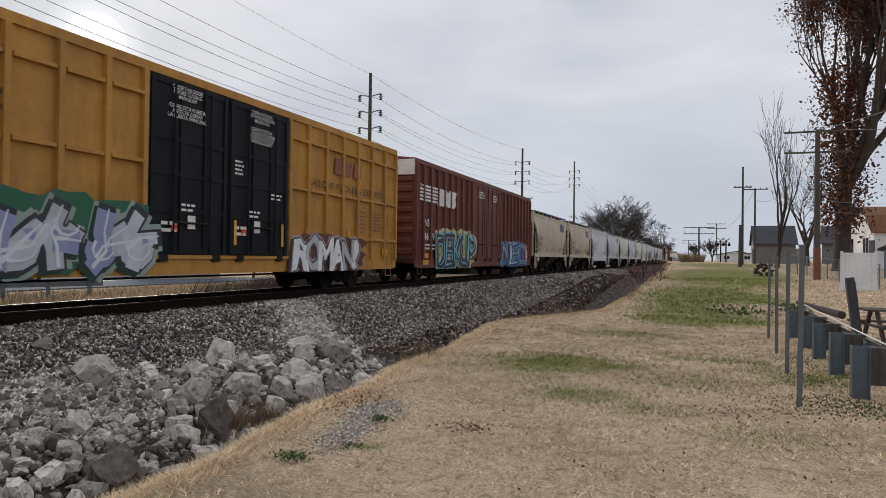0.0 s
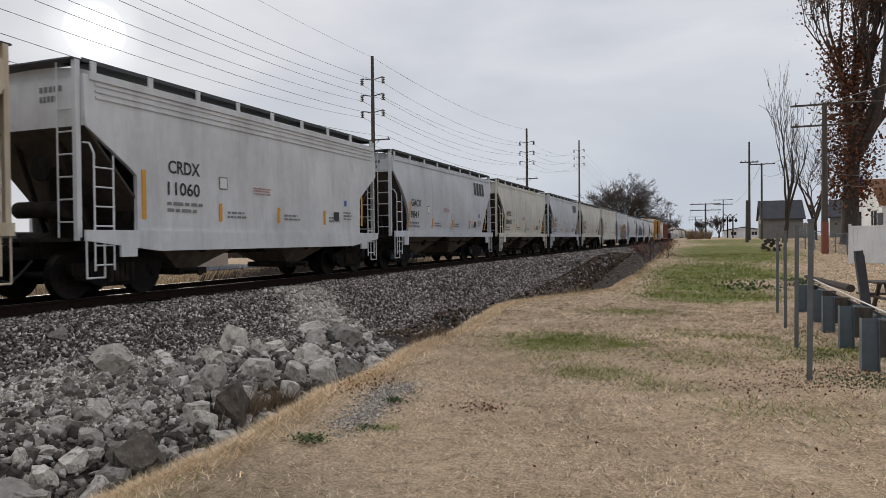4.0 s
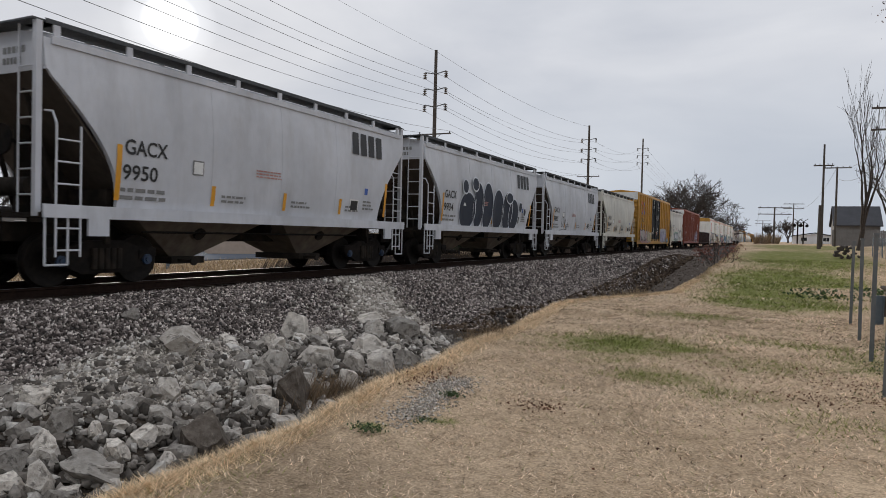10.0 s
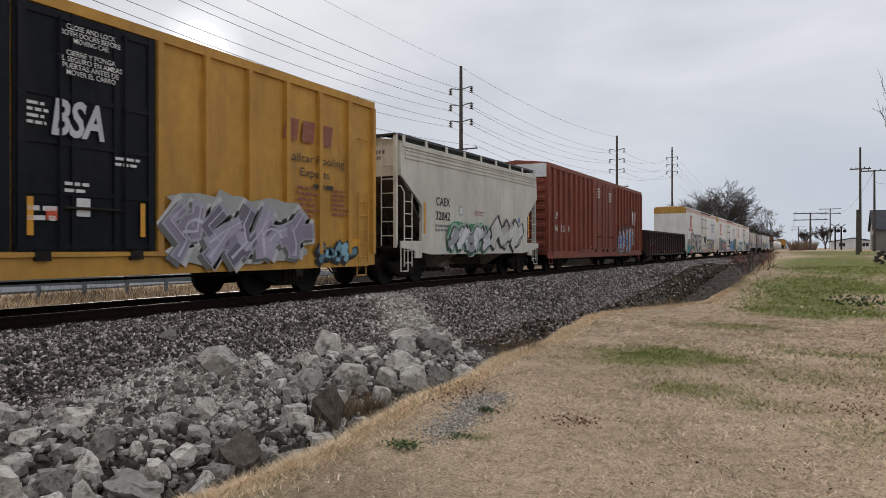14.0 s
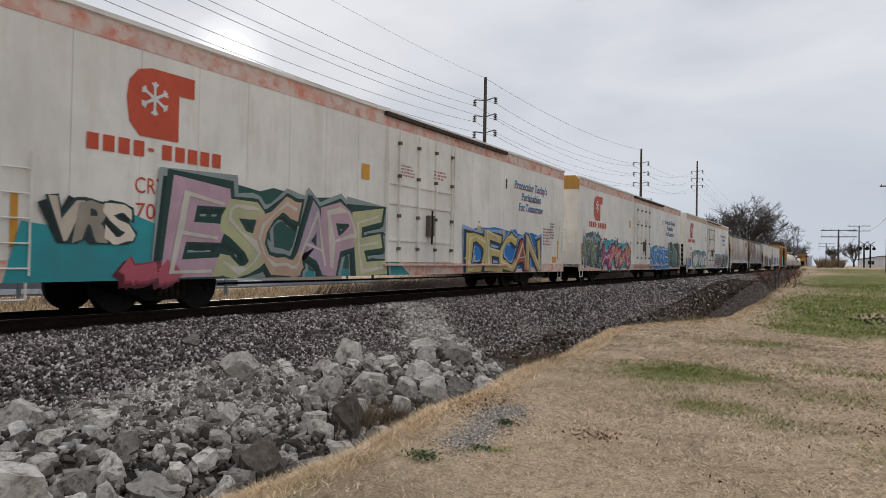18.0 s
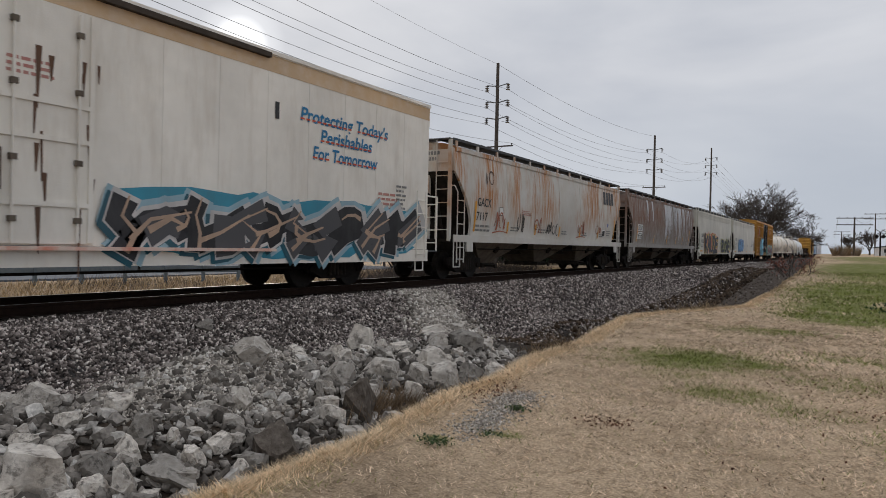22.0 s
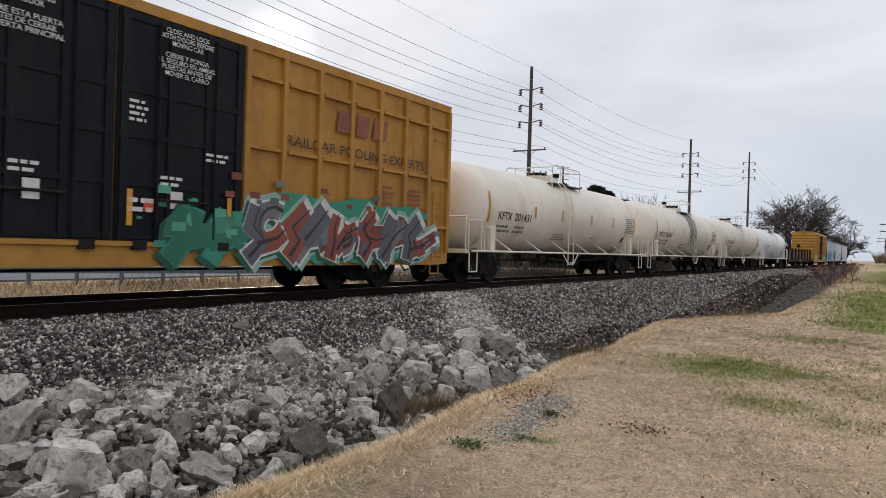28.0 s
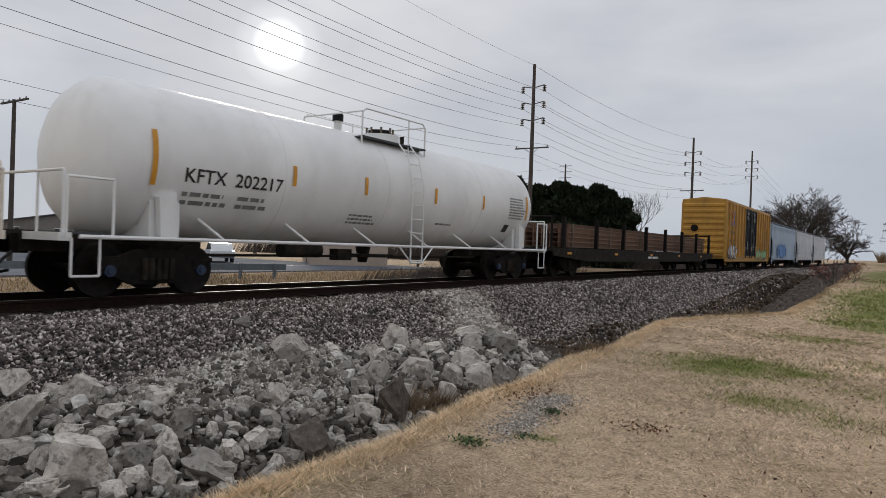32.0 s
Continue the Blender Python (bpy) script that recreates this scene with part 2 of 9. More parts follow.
RUST = (0.17, 0.07, 0.035)
DIRT = (0.10, 0.085, 0.07)
M = dict(
    yellow=mat("aged_yellow_paint", (0.50, 0.255, 0.048), (0.43, 0.205, 0.036), 5, 0.6, stain=(0.24, 0.11, 0.035), smix=0.5, grime=DIRT),
    yellow2=mat("bright_yellow_paint", (0.58, 0.31, 0.055), (0.50, 0.26, 0.045), 5, 0.55, stain=(0.33, 0.16, 0.05), smix=0.5, grime=DIRT),
    black=mat("black_door_paint", (0.007, 0.0085, 0.012), (0.011, 0.013, 0.017), 8, 0.55, stain=(0.035, 0.035, 0.035), smix=0.3, spec=0.15),
    maroon=mat("maroon_boxcar_paint", (0.175, 0.05, 0.034), (0.135, 0.038, 0.027), 4, 0.6, stain=(0.07, 0.03, 0.025), smix=0.5, grime=DIRT),
    red=mat("oxide_red_paint", (0.28, 0.072, 0.038), (0.22, 0.055, 0.031), 4, 0.6, stain=(0.12, 0.045, 0.03), smix=0.5, grime=DIRT),
    tan=mat("tan_hopper_paint", (0.66, 0.57, 0.43), (0.58, 0.495, 0.365), 4, 0.55, stain=(0.36, 0.23, 0.12), smix=0.45, grime=DIRT),
    cream=mat("cream_grey_hopper_paint", (0.67, 0.645, 0.57), (0.61, 0.585, 0.51), 4, 0.5, stain=(0.42, 0.38, 0.31), smix=0.35, grime=DIRT),
    grey=mat("light_grey_hopper_paint", (0.59, 0.605, 0.64), (0.545, 0.56, 0.595), 4, 0.5, stain=(0.45, 0.44, 0.43), smix=0.3, grime=DIRT),
    pale=mat("pale_grey_hopper_paint", (0.68, 0.69, 0.70), (0.62, 0.63, 0.64), 4, 0.5, stain=(0.42, 0.41, 0.38), smix=0.4, grime=DIRT),
    blue=mat("faded_blue_hopper_paint", (0.30, 0.42, 0.55), (0.42, 0.5, 0.58), 2, 0.55, stain=(0.3, 0.3, 0.3), smix=0.4),
    rusty=mat("rust_streaked_grey_paint", (0.60, 0.585, 0.55), (0.53, 0.505, 0.455), 1.5, 0.65, stain=(0.42, 0.17, 0.045), smix=0.95, sscale=(0.9, 0.9, 0.30), slo=0.42, shi=0.56, grime=(0.45, 0.31, 0.18), streak=(1.6, 2.7)),
    brownrust=mat("rust_brown_over_grey_paint", (0.36, 0.345, 0.325), (0.27, 0.245, 0.22), 3, 0.7, stain=(0.20, 0.085, 0.045), smix=0.95, sscale=(0.6, 0.35, 0.3), slo=0.32, shi=0.50, streak=(1.3, 2.8), grime=(0.075, 0.045, 0.034)),
    gond=mat("weathered_gondola_steel", (0.022, 0.015, 0.013), (0.04, 0.021, 0.016), 3, 0.8, stain=(0.095, 0.030, 0.018), smix=0.6, sscale=(1.5, 1.0, 0.8)),
    reefer=mat("off_white_reefer_paint", (0.88, 0.845, 0.77), (0.82, 0.785, 0.71), 3, 0.45, stain=(0.58, 0.50, 0.40), smix=0.35, grime=(0.4, 0.36, 0.3)),
    orange=mat("peeling_orange_band", (0.72, 0.22, 0.13), (0.70, 0.58, 0.50), 3.5, 0.6, stain=(0.75, 0.65, 0.57), smix=0.7, sscale=(2.5, 2.5, 2.5), slo=0.45, shi=0.55),
    sand=mat("faded_sand_band", (0.62, 0.43, 0.25), (0.66, 0.5, 0.34), 3.5, 0.6, stain=(0.7, 0.6, 0.5), smix=0.5, sscale=(2, 2, 2)),
    tank=mat("white_tank_paint", (0.86, 0.79, 0.69), (0.78, 0.70, 0.585), 1.2, 0.42, stain=(0.46, 0.34, 0.22), smix=0.5, sscale=(1.2, 1.2, 0.4), slo=0.54, shi=0.78),
    tankclean=mat("clean_white_tank_paint", (0.87, 0.87, 0.855), (0.83, 0.83, 0.815), 2.5, 0.38, stain=(0.6, 0.58, 0.54), smix=0.3, sscale=(1.2, 1.2, 0.4)),
    white=mat("white_marking_paint", (0.78, 0.78, 0.76), (0.68, 0.68, 0.66), 9, 0.5),
    dkmark=mat("black_marking_paint", (0.02, 0.02, 0.022), (0.035, 0.035, 0.035), 9, 0.5),
    redmark=mat("red_marking_paint", (0.62, 0.09, 0.035), (0.55, 0.08, 0.03), 9, 0.5),
    maroonmark=mat("faded_maroon_marking", (0.24, 0.07, 0.05), (0.3, 0.12, 0.07), 5, 0.6),
    bluemark=mat("blue_marking_paint", (0.05, 0.11, 0.38), (0.06, 0.13, 0.42), 9, 0.5),
    teal=mat("teal_marking_paint", (0.015, 0.20, 0.40), (0.015, 0.17, 0.36), 9, 0.5),
    greymark=mat("small_grey_lettering", (0.18, 0.18, 0.18), (0.24, 0.24, 0.23), 9, 0.5),
    reflect=mat("yellow_reflector_tape", (0.75, 0.36, 0.03), (0.66, 0.3, 0.03), 12, 0.4),
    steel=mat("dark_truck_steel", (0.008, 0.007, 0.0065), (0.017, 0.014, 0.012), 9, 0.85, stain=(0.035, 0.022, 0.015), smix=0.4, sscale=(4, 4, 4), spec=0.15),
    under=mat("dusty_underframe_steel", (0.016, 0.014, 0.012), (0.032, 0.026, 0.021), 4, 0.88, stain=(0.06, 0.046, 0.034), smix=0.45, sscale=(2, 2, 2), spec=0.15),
    bay=mat("dusty_hopper_bay_steel", (0.19, 0.16, 0.125), (0.125, 0.10, 0.08), 4, 0.85, stain=(0.07, 0.055, 0.043), smix=0.6, sscale=(2, 2, 0.8), spec=0.2),
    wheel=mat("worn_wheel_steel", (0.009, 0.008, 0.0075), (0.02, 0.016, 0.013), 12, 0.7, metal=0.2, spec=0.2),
    cap=mat("blue_bearing_cap", (0.02, 0.05, 0.11), (0.03, 0.04, 0.06), 12, 0.5),
    grate=mat("galvanised_walkway_grating", (0.06, 0.065, 0.07), (0.10, 0.105, 0.11), 20, 0.7, metal=0.3),
    rail=mat("polished_railhead", (0.10, 0.095, 0.09), (0.06, 0.056, 0.052), 8, 0.5, metal=0.7),
    railside=mat("rusty_rail_web", (0.018, 0.011, 0.009), (0.03, 0.018, 0.013), 12, 0.9, spec=0.1),
    tie=mat("creosoted_tie_wood", (0.02, 0.016, 0.013), (0.035, 0.028, 0.023), 9, 0.95, rnd=0.25, spec=0.1),
    rock=mat("limestone_boulder", (0.34, 0.305, 0.265), (0.60, 0.56, 0.50), 5, 0.95, stain=(0.07, 0.06, 0.05), smix=0.75, sscale=(4, 4, 4), slo=0.52, shi=0.64, rnd=0.5, bump=0.55, bscale=16, grime=(0.26, 0.19, 0.125), spec=0.2),
    wood=mat("weathered_pole_wood", (0.075, 0.063, 0.054), (0.11, 0.094, 0.08), 14, 0.9, stain=(0.04, 0.034, 0.03), smix=0.6, sscale=(8, 8, 0.4)),
    wire=mat("overhead_wire", (0.14, 0.145, 0.15), (0.18, 0.18, 0.185), 9, 0.5),
    insul=mat("dark_insulator", (0.04, 0.035, 0.035), (0.06, 0.05, 0.05), 9, 0.3),
    bark=mat("tree_bark", (0.05, 0.04, 0.034), (0.08, 0.065, 0.055), 9, 0.95, stain=(0.03, 0.023, 0.02), smix=0.5, sscale=(6, 6, 1), bump=0.6),
    twig=mat("bare_twigs", (0.05, 0.04, 0.035), (0.075, 0.06, 0.052), 3, 0.95, bump=0),
    oakleaf=mat("dead_brown_leaves", (0.16, 0.07, 0.035), (0.09, 0.035, 0.022), 3, 0.85, rnd=-0.5, bump=0),
    conifer=mat("dark_cedar_foliage", (0.016, 0.028, 0.016), (0.03, 0.042, 0.02), 3, 0.9, rnd=-0.5, bump=0, spec=0.2),
    deadgrass=mat("dead_grass_blades", (0.79, 0.63, 0.46), (0.60, 0.45, 0.31), 1.2, 0.9, rnd=-0.8, bump=0),
    tallgrass=mat("tall_dead_grass", (0.84, 0.665, 0.445), (0.68, 0.50, 0.30), 1.2, 0.9, rnd=-0.45, bump=0),
    weed=mat("brown_ditch_weeds", (0.17, 0.115, 0.07), (0.26, 0.18, 0.10), 1.2, 0.9, rnd=-0.5, bump=0),
    clod=mat("brown_earth_clods", (0.05, 0.036, 0.026), (0.10, 0.072, 0.05), 6, 0.95, rnd=-0.7, bump=0.4, spec=0.1),
    # darker brown than the bay steel: car-end recess shade is in the colour
    slope=mat("shaded_brown_slope_steel", (0.085, 0.068, 0.055), (0.06, 0.047, 0.038), 4, 0.85, stain=(0.04, 0.032, 0.026), smix=0.7, sscale=(2, 2, 0.8), spec=0.2),
    darkrock=mat("dark_brown_boulder", (0.075, 0.06, 0.048), (0.17, 0.145, 0.12), 7, 0.95, stain=(0.30, 0.26, 0.21), smix=0.7, sscale=(7, 7, 3), slo=0.58, shi=0.72, bump=0.8, bscale=18, spec=0.2),
    roughgrass=mat("rough_brown_grass", (0.46, 0.34, 0.20), (0.32, 0.23, 0.13), 1.2, 0.9, rnd=-0.55, bump=0),
    greengrass=mat("green_grass_blades", (0.17, 0.215, 0.04), (0.27, 0.28, 0.085), 1.5, 0.9, rnd=-0.55, bump=0),
    ivy=mat("dark_green_ground_leaves", (0.03, 0.065, 0.022), (0.06, 0.10, 0.03), 5, 0.7, rnd=-0.5, bump=0),
    post=mat("painted_steel_post", (0.13, 0.14, 0.15), (0.17, 0.18, 0.18), 9, 0.6, metal=0.3, stain=(0.16, 0.12, 0.09), smix=0.4, sscale=(5, 5, 2)),
    blueiron=mat("galvanised_guardrail_post", (0.115, 0.15, 0.18), (0.16, 0.19, 0.21), 7, 0.55, metal=0.4),
    vinyl=mat("white_vinyl_fence", (0.78, 0.79, 0.80), (0.72, 0.73, 0.75), 6, 0.4),
    asphalt=mat("blue_grey_asphalt", (0.10, 0.115, 0.14), (0.13, 0.145, 0.17), 12, 0.95, coords="Generated", spec=0.08),
    siding=mat("tan_metal_siding", (0.50, 0.40, 0.32), (0.45, 0.36, 0.29), 4, 0.6),
    shingle=mat("brown_roof_shingles", (0.22, 0.10, 0.05), (0.28, 0.14, 0.07), 9, 0.9, bump=0.5),
    brickwall=mat("red_brick_far", (0.25, 0.10, 0.075), (0.20, 0.08, 0.06), 12, 0.9),
    darkroof=mat("dark_shingle_roof", (0.05, 0.052, 0.06), (0.07, 0.07, 0.075), 9, 0.9),
    carwhite=mat("white_car_paint", (0.78, 0.79, 0.80), (0.74, 0.75, 0.76), 3, 0.25, spec=0.6),
    carglass=mat("dark_car_glass", (0.02, 0.025, 0.03), (0.025, 0.03, 0.035), 3, 0.1, spec=0.6, bump=0),
    rubber=mat("black_tyre_rubber", (0.02, 0.02, 0.02), (0.03, 0.03, 0.03), 9, 0.8),
    greywall=mat("grey_painted_siding", (0.19, 0.185, 0.18), (0.15, 0.145, 0.14), 4, 0.7, stain=(0.22, 0.21, 0.2), smix=0.5),
    fadedred=mat("faded_red_print", (0.46, 0.20, 0.17), (0.5, 0.28, 0.24), 6, 0.6),
    sleeve=mat("faded_orange_sleeve", (0.26, 0.085, 0.05), (0.20, 0.07, 0.045), 6, 0.7, stain=(0.16, 0.09, 0.06), smix=0.6),
    loadrail=mat("rusty_stacked_rail", (0.13, 0.075, 0.05), (0.18, 0.10, 0.065), 5, 0.85, rnd=0.25),
)


def stone_mat(name, stops, scale=30.0, bump=0.3):
    """Loose stones: each stone takes its own tone, with a fine mottle on it."""
    m = bpy.data.materials.new(name)
    m.use_nodes = True
    nt = m.node_tree
    N, L = nt.nodes.new, nt.links.new
    b = nt.nodes["Principled BSDF"]
    geo, co = N("ShaderNodeNewGeometry"), N("ShaderNodeTexCoord")
    r = N("ShaderNodeValToRGB")
    e = r.color_ramp.elements
    e[0].position, e[0].color = stops[0][0], (*stops[0][1], 1)
    e[1].position, e[1].color = stops[-1][0], (*stops[-1][1], 1)
    for p, c in stops[1:-1]:
        e.new(p).color = (*c, 1)
    L(geo.outputs["Random Per Island"], r.inputs["Fac"])
    n = N("ShaderNodeTexNoise")
    n.inputs["Scale"].default_value, n.inputs["Detail"].default_value = scale, 6
    L(co.outputs["Object"], n.inputs["Vector"])
    mr = N("ShaderNodeMapRange")
    mr.inputs["From Min"].default_value, mr.inputs["From Max"].default_value = 0.3, 0.7
    mr.inputs["To Min"].default_value, mr.inputs["To Max"].default_value = 0.6, 1.3
    L(n.outputs["Fac"], mr.inputs["Value"])
    mx = N("ShaderNodeMix")
    mx.data_type, mx.blend_type = "RGBA", "MULTIPLY"
    mx.inputs["Factor"].default_value = 1.0
    L(r.outputs["Color"], mx.inputs["A"])
    L(mr.outputs["Result"], mx.inputs["B"])
    L(mx.outputs["Result"], b.inputs["Base Color"])
    b.inputs["Roughness"].default_value, b.inputs["Specular IOR Level"].default_value = 0.9, 0.25
    bp = N("ShaderNodeBump")
    bp.inputs["Strength"].default_value, bp.inputs["Distance"].default_value = bump, 0.02
    L(n.outputs["Fac"], bp.inputs["Height"])
    L(bp.outputs["Normal"], b.inputs["Normal"])
    return m


M["stone"] = stone_mat("ballast_granite", [(0.0, (0.032, 0.025, 0.022)), (0.4, (0.12, 0.099, 0.088)), (0.7, (0.29, 0.245, 0.22)), (0.88, (0.54, 0.475, 0.43)), (1.0, (0.80, 0.73, 0.67))])
M["lime"] = stone_mat("crushed_limestone", [(0.0, (0.15, 0.13, 0.11)), (0.5, (0.38, 0.34, 0.29)), (0.85, (0.58, 0.53, 0.465)), (1.0, (0.78, 0.74, 0.68))])
M["ditchclod"] = stone_mat("ditch_silt", [(0.0, (0.04, 0.03, 0.023)), (0.6, (0.10, 0.08, 0.065)), (0.92, (0.20, 0.17, 0.14)), (1.0, (0.5, 0.46, 0.42))], 12.0)
M["smallrock"] = stone_mat("small_limestone_rocks", [(0.0, (0.05, 0.043, 0.036)), (0.45, (0.15, 0.132, 0.113)), (0.8, (0.33, 0.30, 0.265)), (1.0, (0.62, 0.59, 0.54))], 22.0, 0.5)


# ---- mesh helpers ----
class Mb:
    def __init__(self):
        self.v, self.f = [], []

    def add(self, vs, fs):
        o = len(self.v)
        self.v += [tuple(p) for p in vs]
        self.f += [tuple(i + o for i in q) for q in fs]
        return self

    def box(self, x0, x1, y0, y1, z0, z1):
        vs = [(x, y, z) for x in (x0, x1) for y in (y0, y1) for z in (z0, z1)]
        return self.add(vs, [(0, 1, 3, 2), (4, 6, 7, 5), (0, 4, 5, 1), (2, 3, 7, 6), (0, 2, 6, 4), (1, 5, 7, 3)])

    def tube(self, p0, p1, r, n=8, r2=None, cap=True):
        p0, p1 = Vector(p0), Vector(p1)
        d = (p1 - p0).normalized()
        a = d.orthogonal().normalized()
        b = d.cross(a)
        r2 = r if r2 is None else r2
        vs = [p + (a * math.cos(k * math.tau / n) + b * math.sin(k * math.tau / n)) * q for p, q in ((p0, r), (p1, r2)) for k in range(n)]
        fs = [(k, (k + 1) % n, n + (k + 1) % n, n + k) for k in range(n)]
        if cap:
            fs += [tuple(range(n - 1, -1, -1)), tuple(range(n, 2 * n))]
        return self.add(vs, fs)

    def pipe(self, pts, r, n=6):
        for p, q in zip(pts, pts[1:]):
            self.tube(p, q, r, n)
        return self

    def rings(self, rings, cap=True):
        n = len(rings[0])
        vs = [p for g in rings for p in g]
        fs = []
        for i in range(len(rings) - 1):
            for k in range(n):
                fs.append((i * n + k, i * n + (k + 1) % n, (i + 1) * n + (k + 1) % n, (i + 1) * n + k))
        if cap:
            fs += [tuple(range(n - 1, -1, -1)), tuple(range((len(rings) - 1) * n, len(rings) * n))]
        return self.add(vs, fs)

    def prism(self, pts, axis, a, b):
        """A closed outline in the two other axes, drawn out along axis from a to b."""
        def at(p, t):
            q = list(p)
            q.insert(axis, t)
            return q
        n = len(pts)
        vs = [at(p, a) for p in pts] + [at(p, b) for p in pts]
        fs = [(k, (k + 1) % n, n + (k + 1) % n, n + k) for k in range(n)] + [tuple(range(n - 1, -1, -1)), tuple(range(n, 2 * n))]
        return self.add(vs, fs)

    def mesh(self, name, material, smooth=False):
        me = bpy.data.meshes.new(name)
        me.from_pydata(self.v, [], self.f)
        bm = bmesh.new()
        bm.from_mesh(me)
        bmesh.ops.recalc_face_normals(bm, faces=bm.faces)
        bm.to_mesh(me)
        bm.free()
        if smooth:
            me.polygons.foreach_set("use_smooth", [True] * len(me.polygons))
            me.set_sharp_from_angle(angle=radians(40))
        me.materials.append(material)
        return me


def part(name, mb, material, parent, label="", smooth=False):
    me = mb if isinstance(mb, bpy.types.Mesh) else mb.mesh(name, material, smooth)
    ob = new(name, me)
    ob.parent = parent
    if label:
        ob["label"] = label
    return ob


def thing(name, label, category, group="", kind="", m=None):
    ob = tagged(new(name), label, category, group, kind)
    if m is not None:
        ob.matrix_basis = m
    return ob


def solid(name, mb, material, label, category="", group="", kind="", smooth=False):
    return tagged(new(name, mb.mesh(name, material, smooth)), label, category, group, kind)


def fast_mesh(name, verts, faces, material, smooth=False):
    """Many alike pieces in one mesh, from arrays."""
    me = bpy.data.meshes.new(name)
    verts, faces = np.asarray(verts, np.float32), np.asarray(faces, np.int32)
    k = faces.shape[1]
    me.vertices.add(len(verts))
    me.vertices.foreach_set("co", verts.ravel())
    me.loops.add(faces.size)
    me.loops.foreach_set("vertex_index", faces.ravel())
    me.polygons.add(len(faces))
    me.polygons.foreach_set("loop_start", np.arange(len(faces), dtype=np.int32) * k)
    if smooth:
        me.polygons.foreach_set("use_smooth", np.ones(len(faces), bool))
    me.update(calc_edges=True)
    me.validate()
    me.materials.append(material)
    return me

# ---- ground: one sheet, with lawn, ditch and ballast bank ----
TRACK_X, RAIL_Z = -12.11, 0.51
SHOULDER = 0.27
EDGE_Y = (-40, 3, 6, 8.3, 11.5, 16, 18, 20, 21.5, 23, 30, 38, 52, 70, 120)
EDGE_X = (-3.0, -3.3, -3.55, -3.8, -4.05, -4.75, -4.9, -4.5, -3.8, -3.05, -2.85, -2.8, -2.5, -2.8, -5.0)
LAWN_Y = (-40, 0, 8, 16, 22, 32, 40, 48, 60, 70, 110, 300)
LAWN_Z = (0.05, 0, 0, -0.10, -0.18, -0.05, 0.28, 0.68, 1.08, 1.25, 1.40, 1.40)
DITCH_Y = (-40, 2, 9, 13, 17, 22, 40, 60, 75, 90)
DITCH_D = (0.55, 0.55, 0.5, 0.42, 0.85, 1.2, 1.15, 0.8, 0.4, 0.1)


def smooth_step(a, b, x):
    t = np.clip((x - a) / (b - a), 0, 1)
    return t * t * (3 - 2 * t)


_rg = np.random.default_rng(3)
_tab = _rg.random((256, 256))


def vnoise(x, y):
    xi, yi = np.floor(x).astype(int), np.floor(y).astype(int)
    fx, fy = x - xi, y - yi
    fx, fy = fx * fx * (3 - 2 * fx), fy * fy * (3 - 2 * fy)
    g = lambda i, j: _tab[(xi + i) % 256, (yi + j) % 256]
    return (g(0, 0) * (1 - fx) + g(1, 0) * fx) * (1 - fy) + (g(0, 1) * (1 - fx) + g(1, 1) * fx) * fy - 0.5


def edge_x(y):
    return np.interp(y, EDGE_Y, EDGE_X) + 0.16 * vnoise(y * 1.3, y * 0 + 7.7)


def ground_z(x, y):
    x, y = np.asarray(x, float), np.asarray(y, float)
    lawn = np.interp(y, LAWN_Y, LAWN_Z) + 0.09 * vnoise(x * 0.5, y * 0.5) + 0.035 * vnoise(x * 2.1, y * 2.1) + 0.02 * vnoise(x * 4.3, y * 4.3)
    lawn = lawn + np.clip((x - 3) * 0.012, 0, 0.6)
    ex = edge_x(y)
    bottom = np.minimum(np.interp(y, LAWN_Y, LAWN_Z) - np.interp(y, DITCH_Y, DITCH_D), 0.15)
    toe = -7.1
    cut = 0.52 * smooth_step(15.5, 18.5, y) * smooth_step(62, 46, y)
    bank = SHOULDER + (bottom + cut - SHOULDER) * smooth_step(-9.7, toe, x) ** 0.9
    bank = bank + 0.05 * vnoise(x * 1.7, y * 1.7)
    lip = toe + 0.25 + 0.7 * vnoise(y * 0.8, y * 0 + 1.7)
    floor_z = bottom + 0.10 * vnoise(x * 1.1 + 9, y * 1.1) + cut * (1 - smooth_step(lip, lip + 0.4, x))
    z = np.where(x > toe, floor_z, bank)
    # the cut earth bank up to the lawn
    k = smooth_step(-0.75, 0.0, x - ex)
    z = np.where(x > ex - 0.75, z * (1 - k) + lawn * k, z)
    # the bed fills the ties up to their tops
    z = z + 0.05 * smooth_step(-10.2, -10.6, x) * smooth_step(-14.2, -13.8, x)
    # ridge of spoil with the boulders on it
    spoil = np.exp(-((x + 6.3) / 1.5) ** 2) * smooth_step(13.5, 10.5, y) * 0.42
    spoil = spoil + 0.34 * np.exp(-((x + 6.7) / 0.85) ** 2 - ((y - 5.7) / 1.4) ** 2)
    z = z + spoil * (x < ex - 0.3)
    # top of the bank and its far side
    far = -0.35 + 0.06 * vnoise(x * 0.4, y * 0.4)
    k = smooth_step(-14.3, -16.6, x)
    z = np.where(x < -14.0, SHOULDER * (1 - k) + far * k, z)
    return z


def spaced(*runs):
    out = []
    for a, b, s in runs:
        out += list(np.arange(a, b, s))
    return np.array(out + [runs[-1][1]])


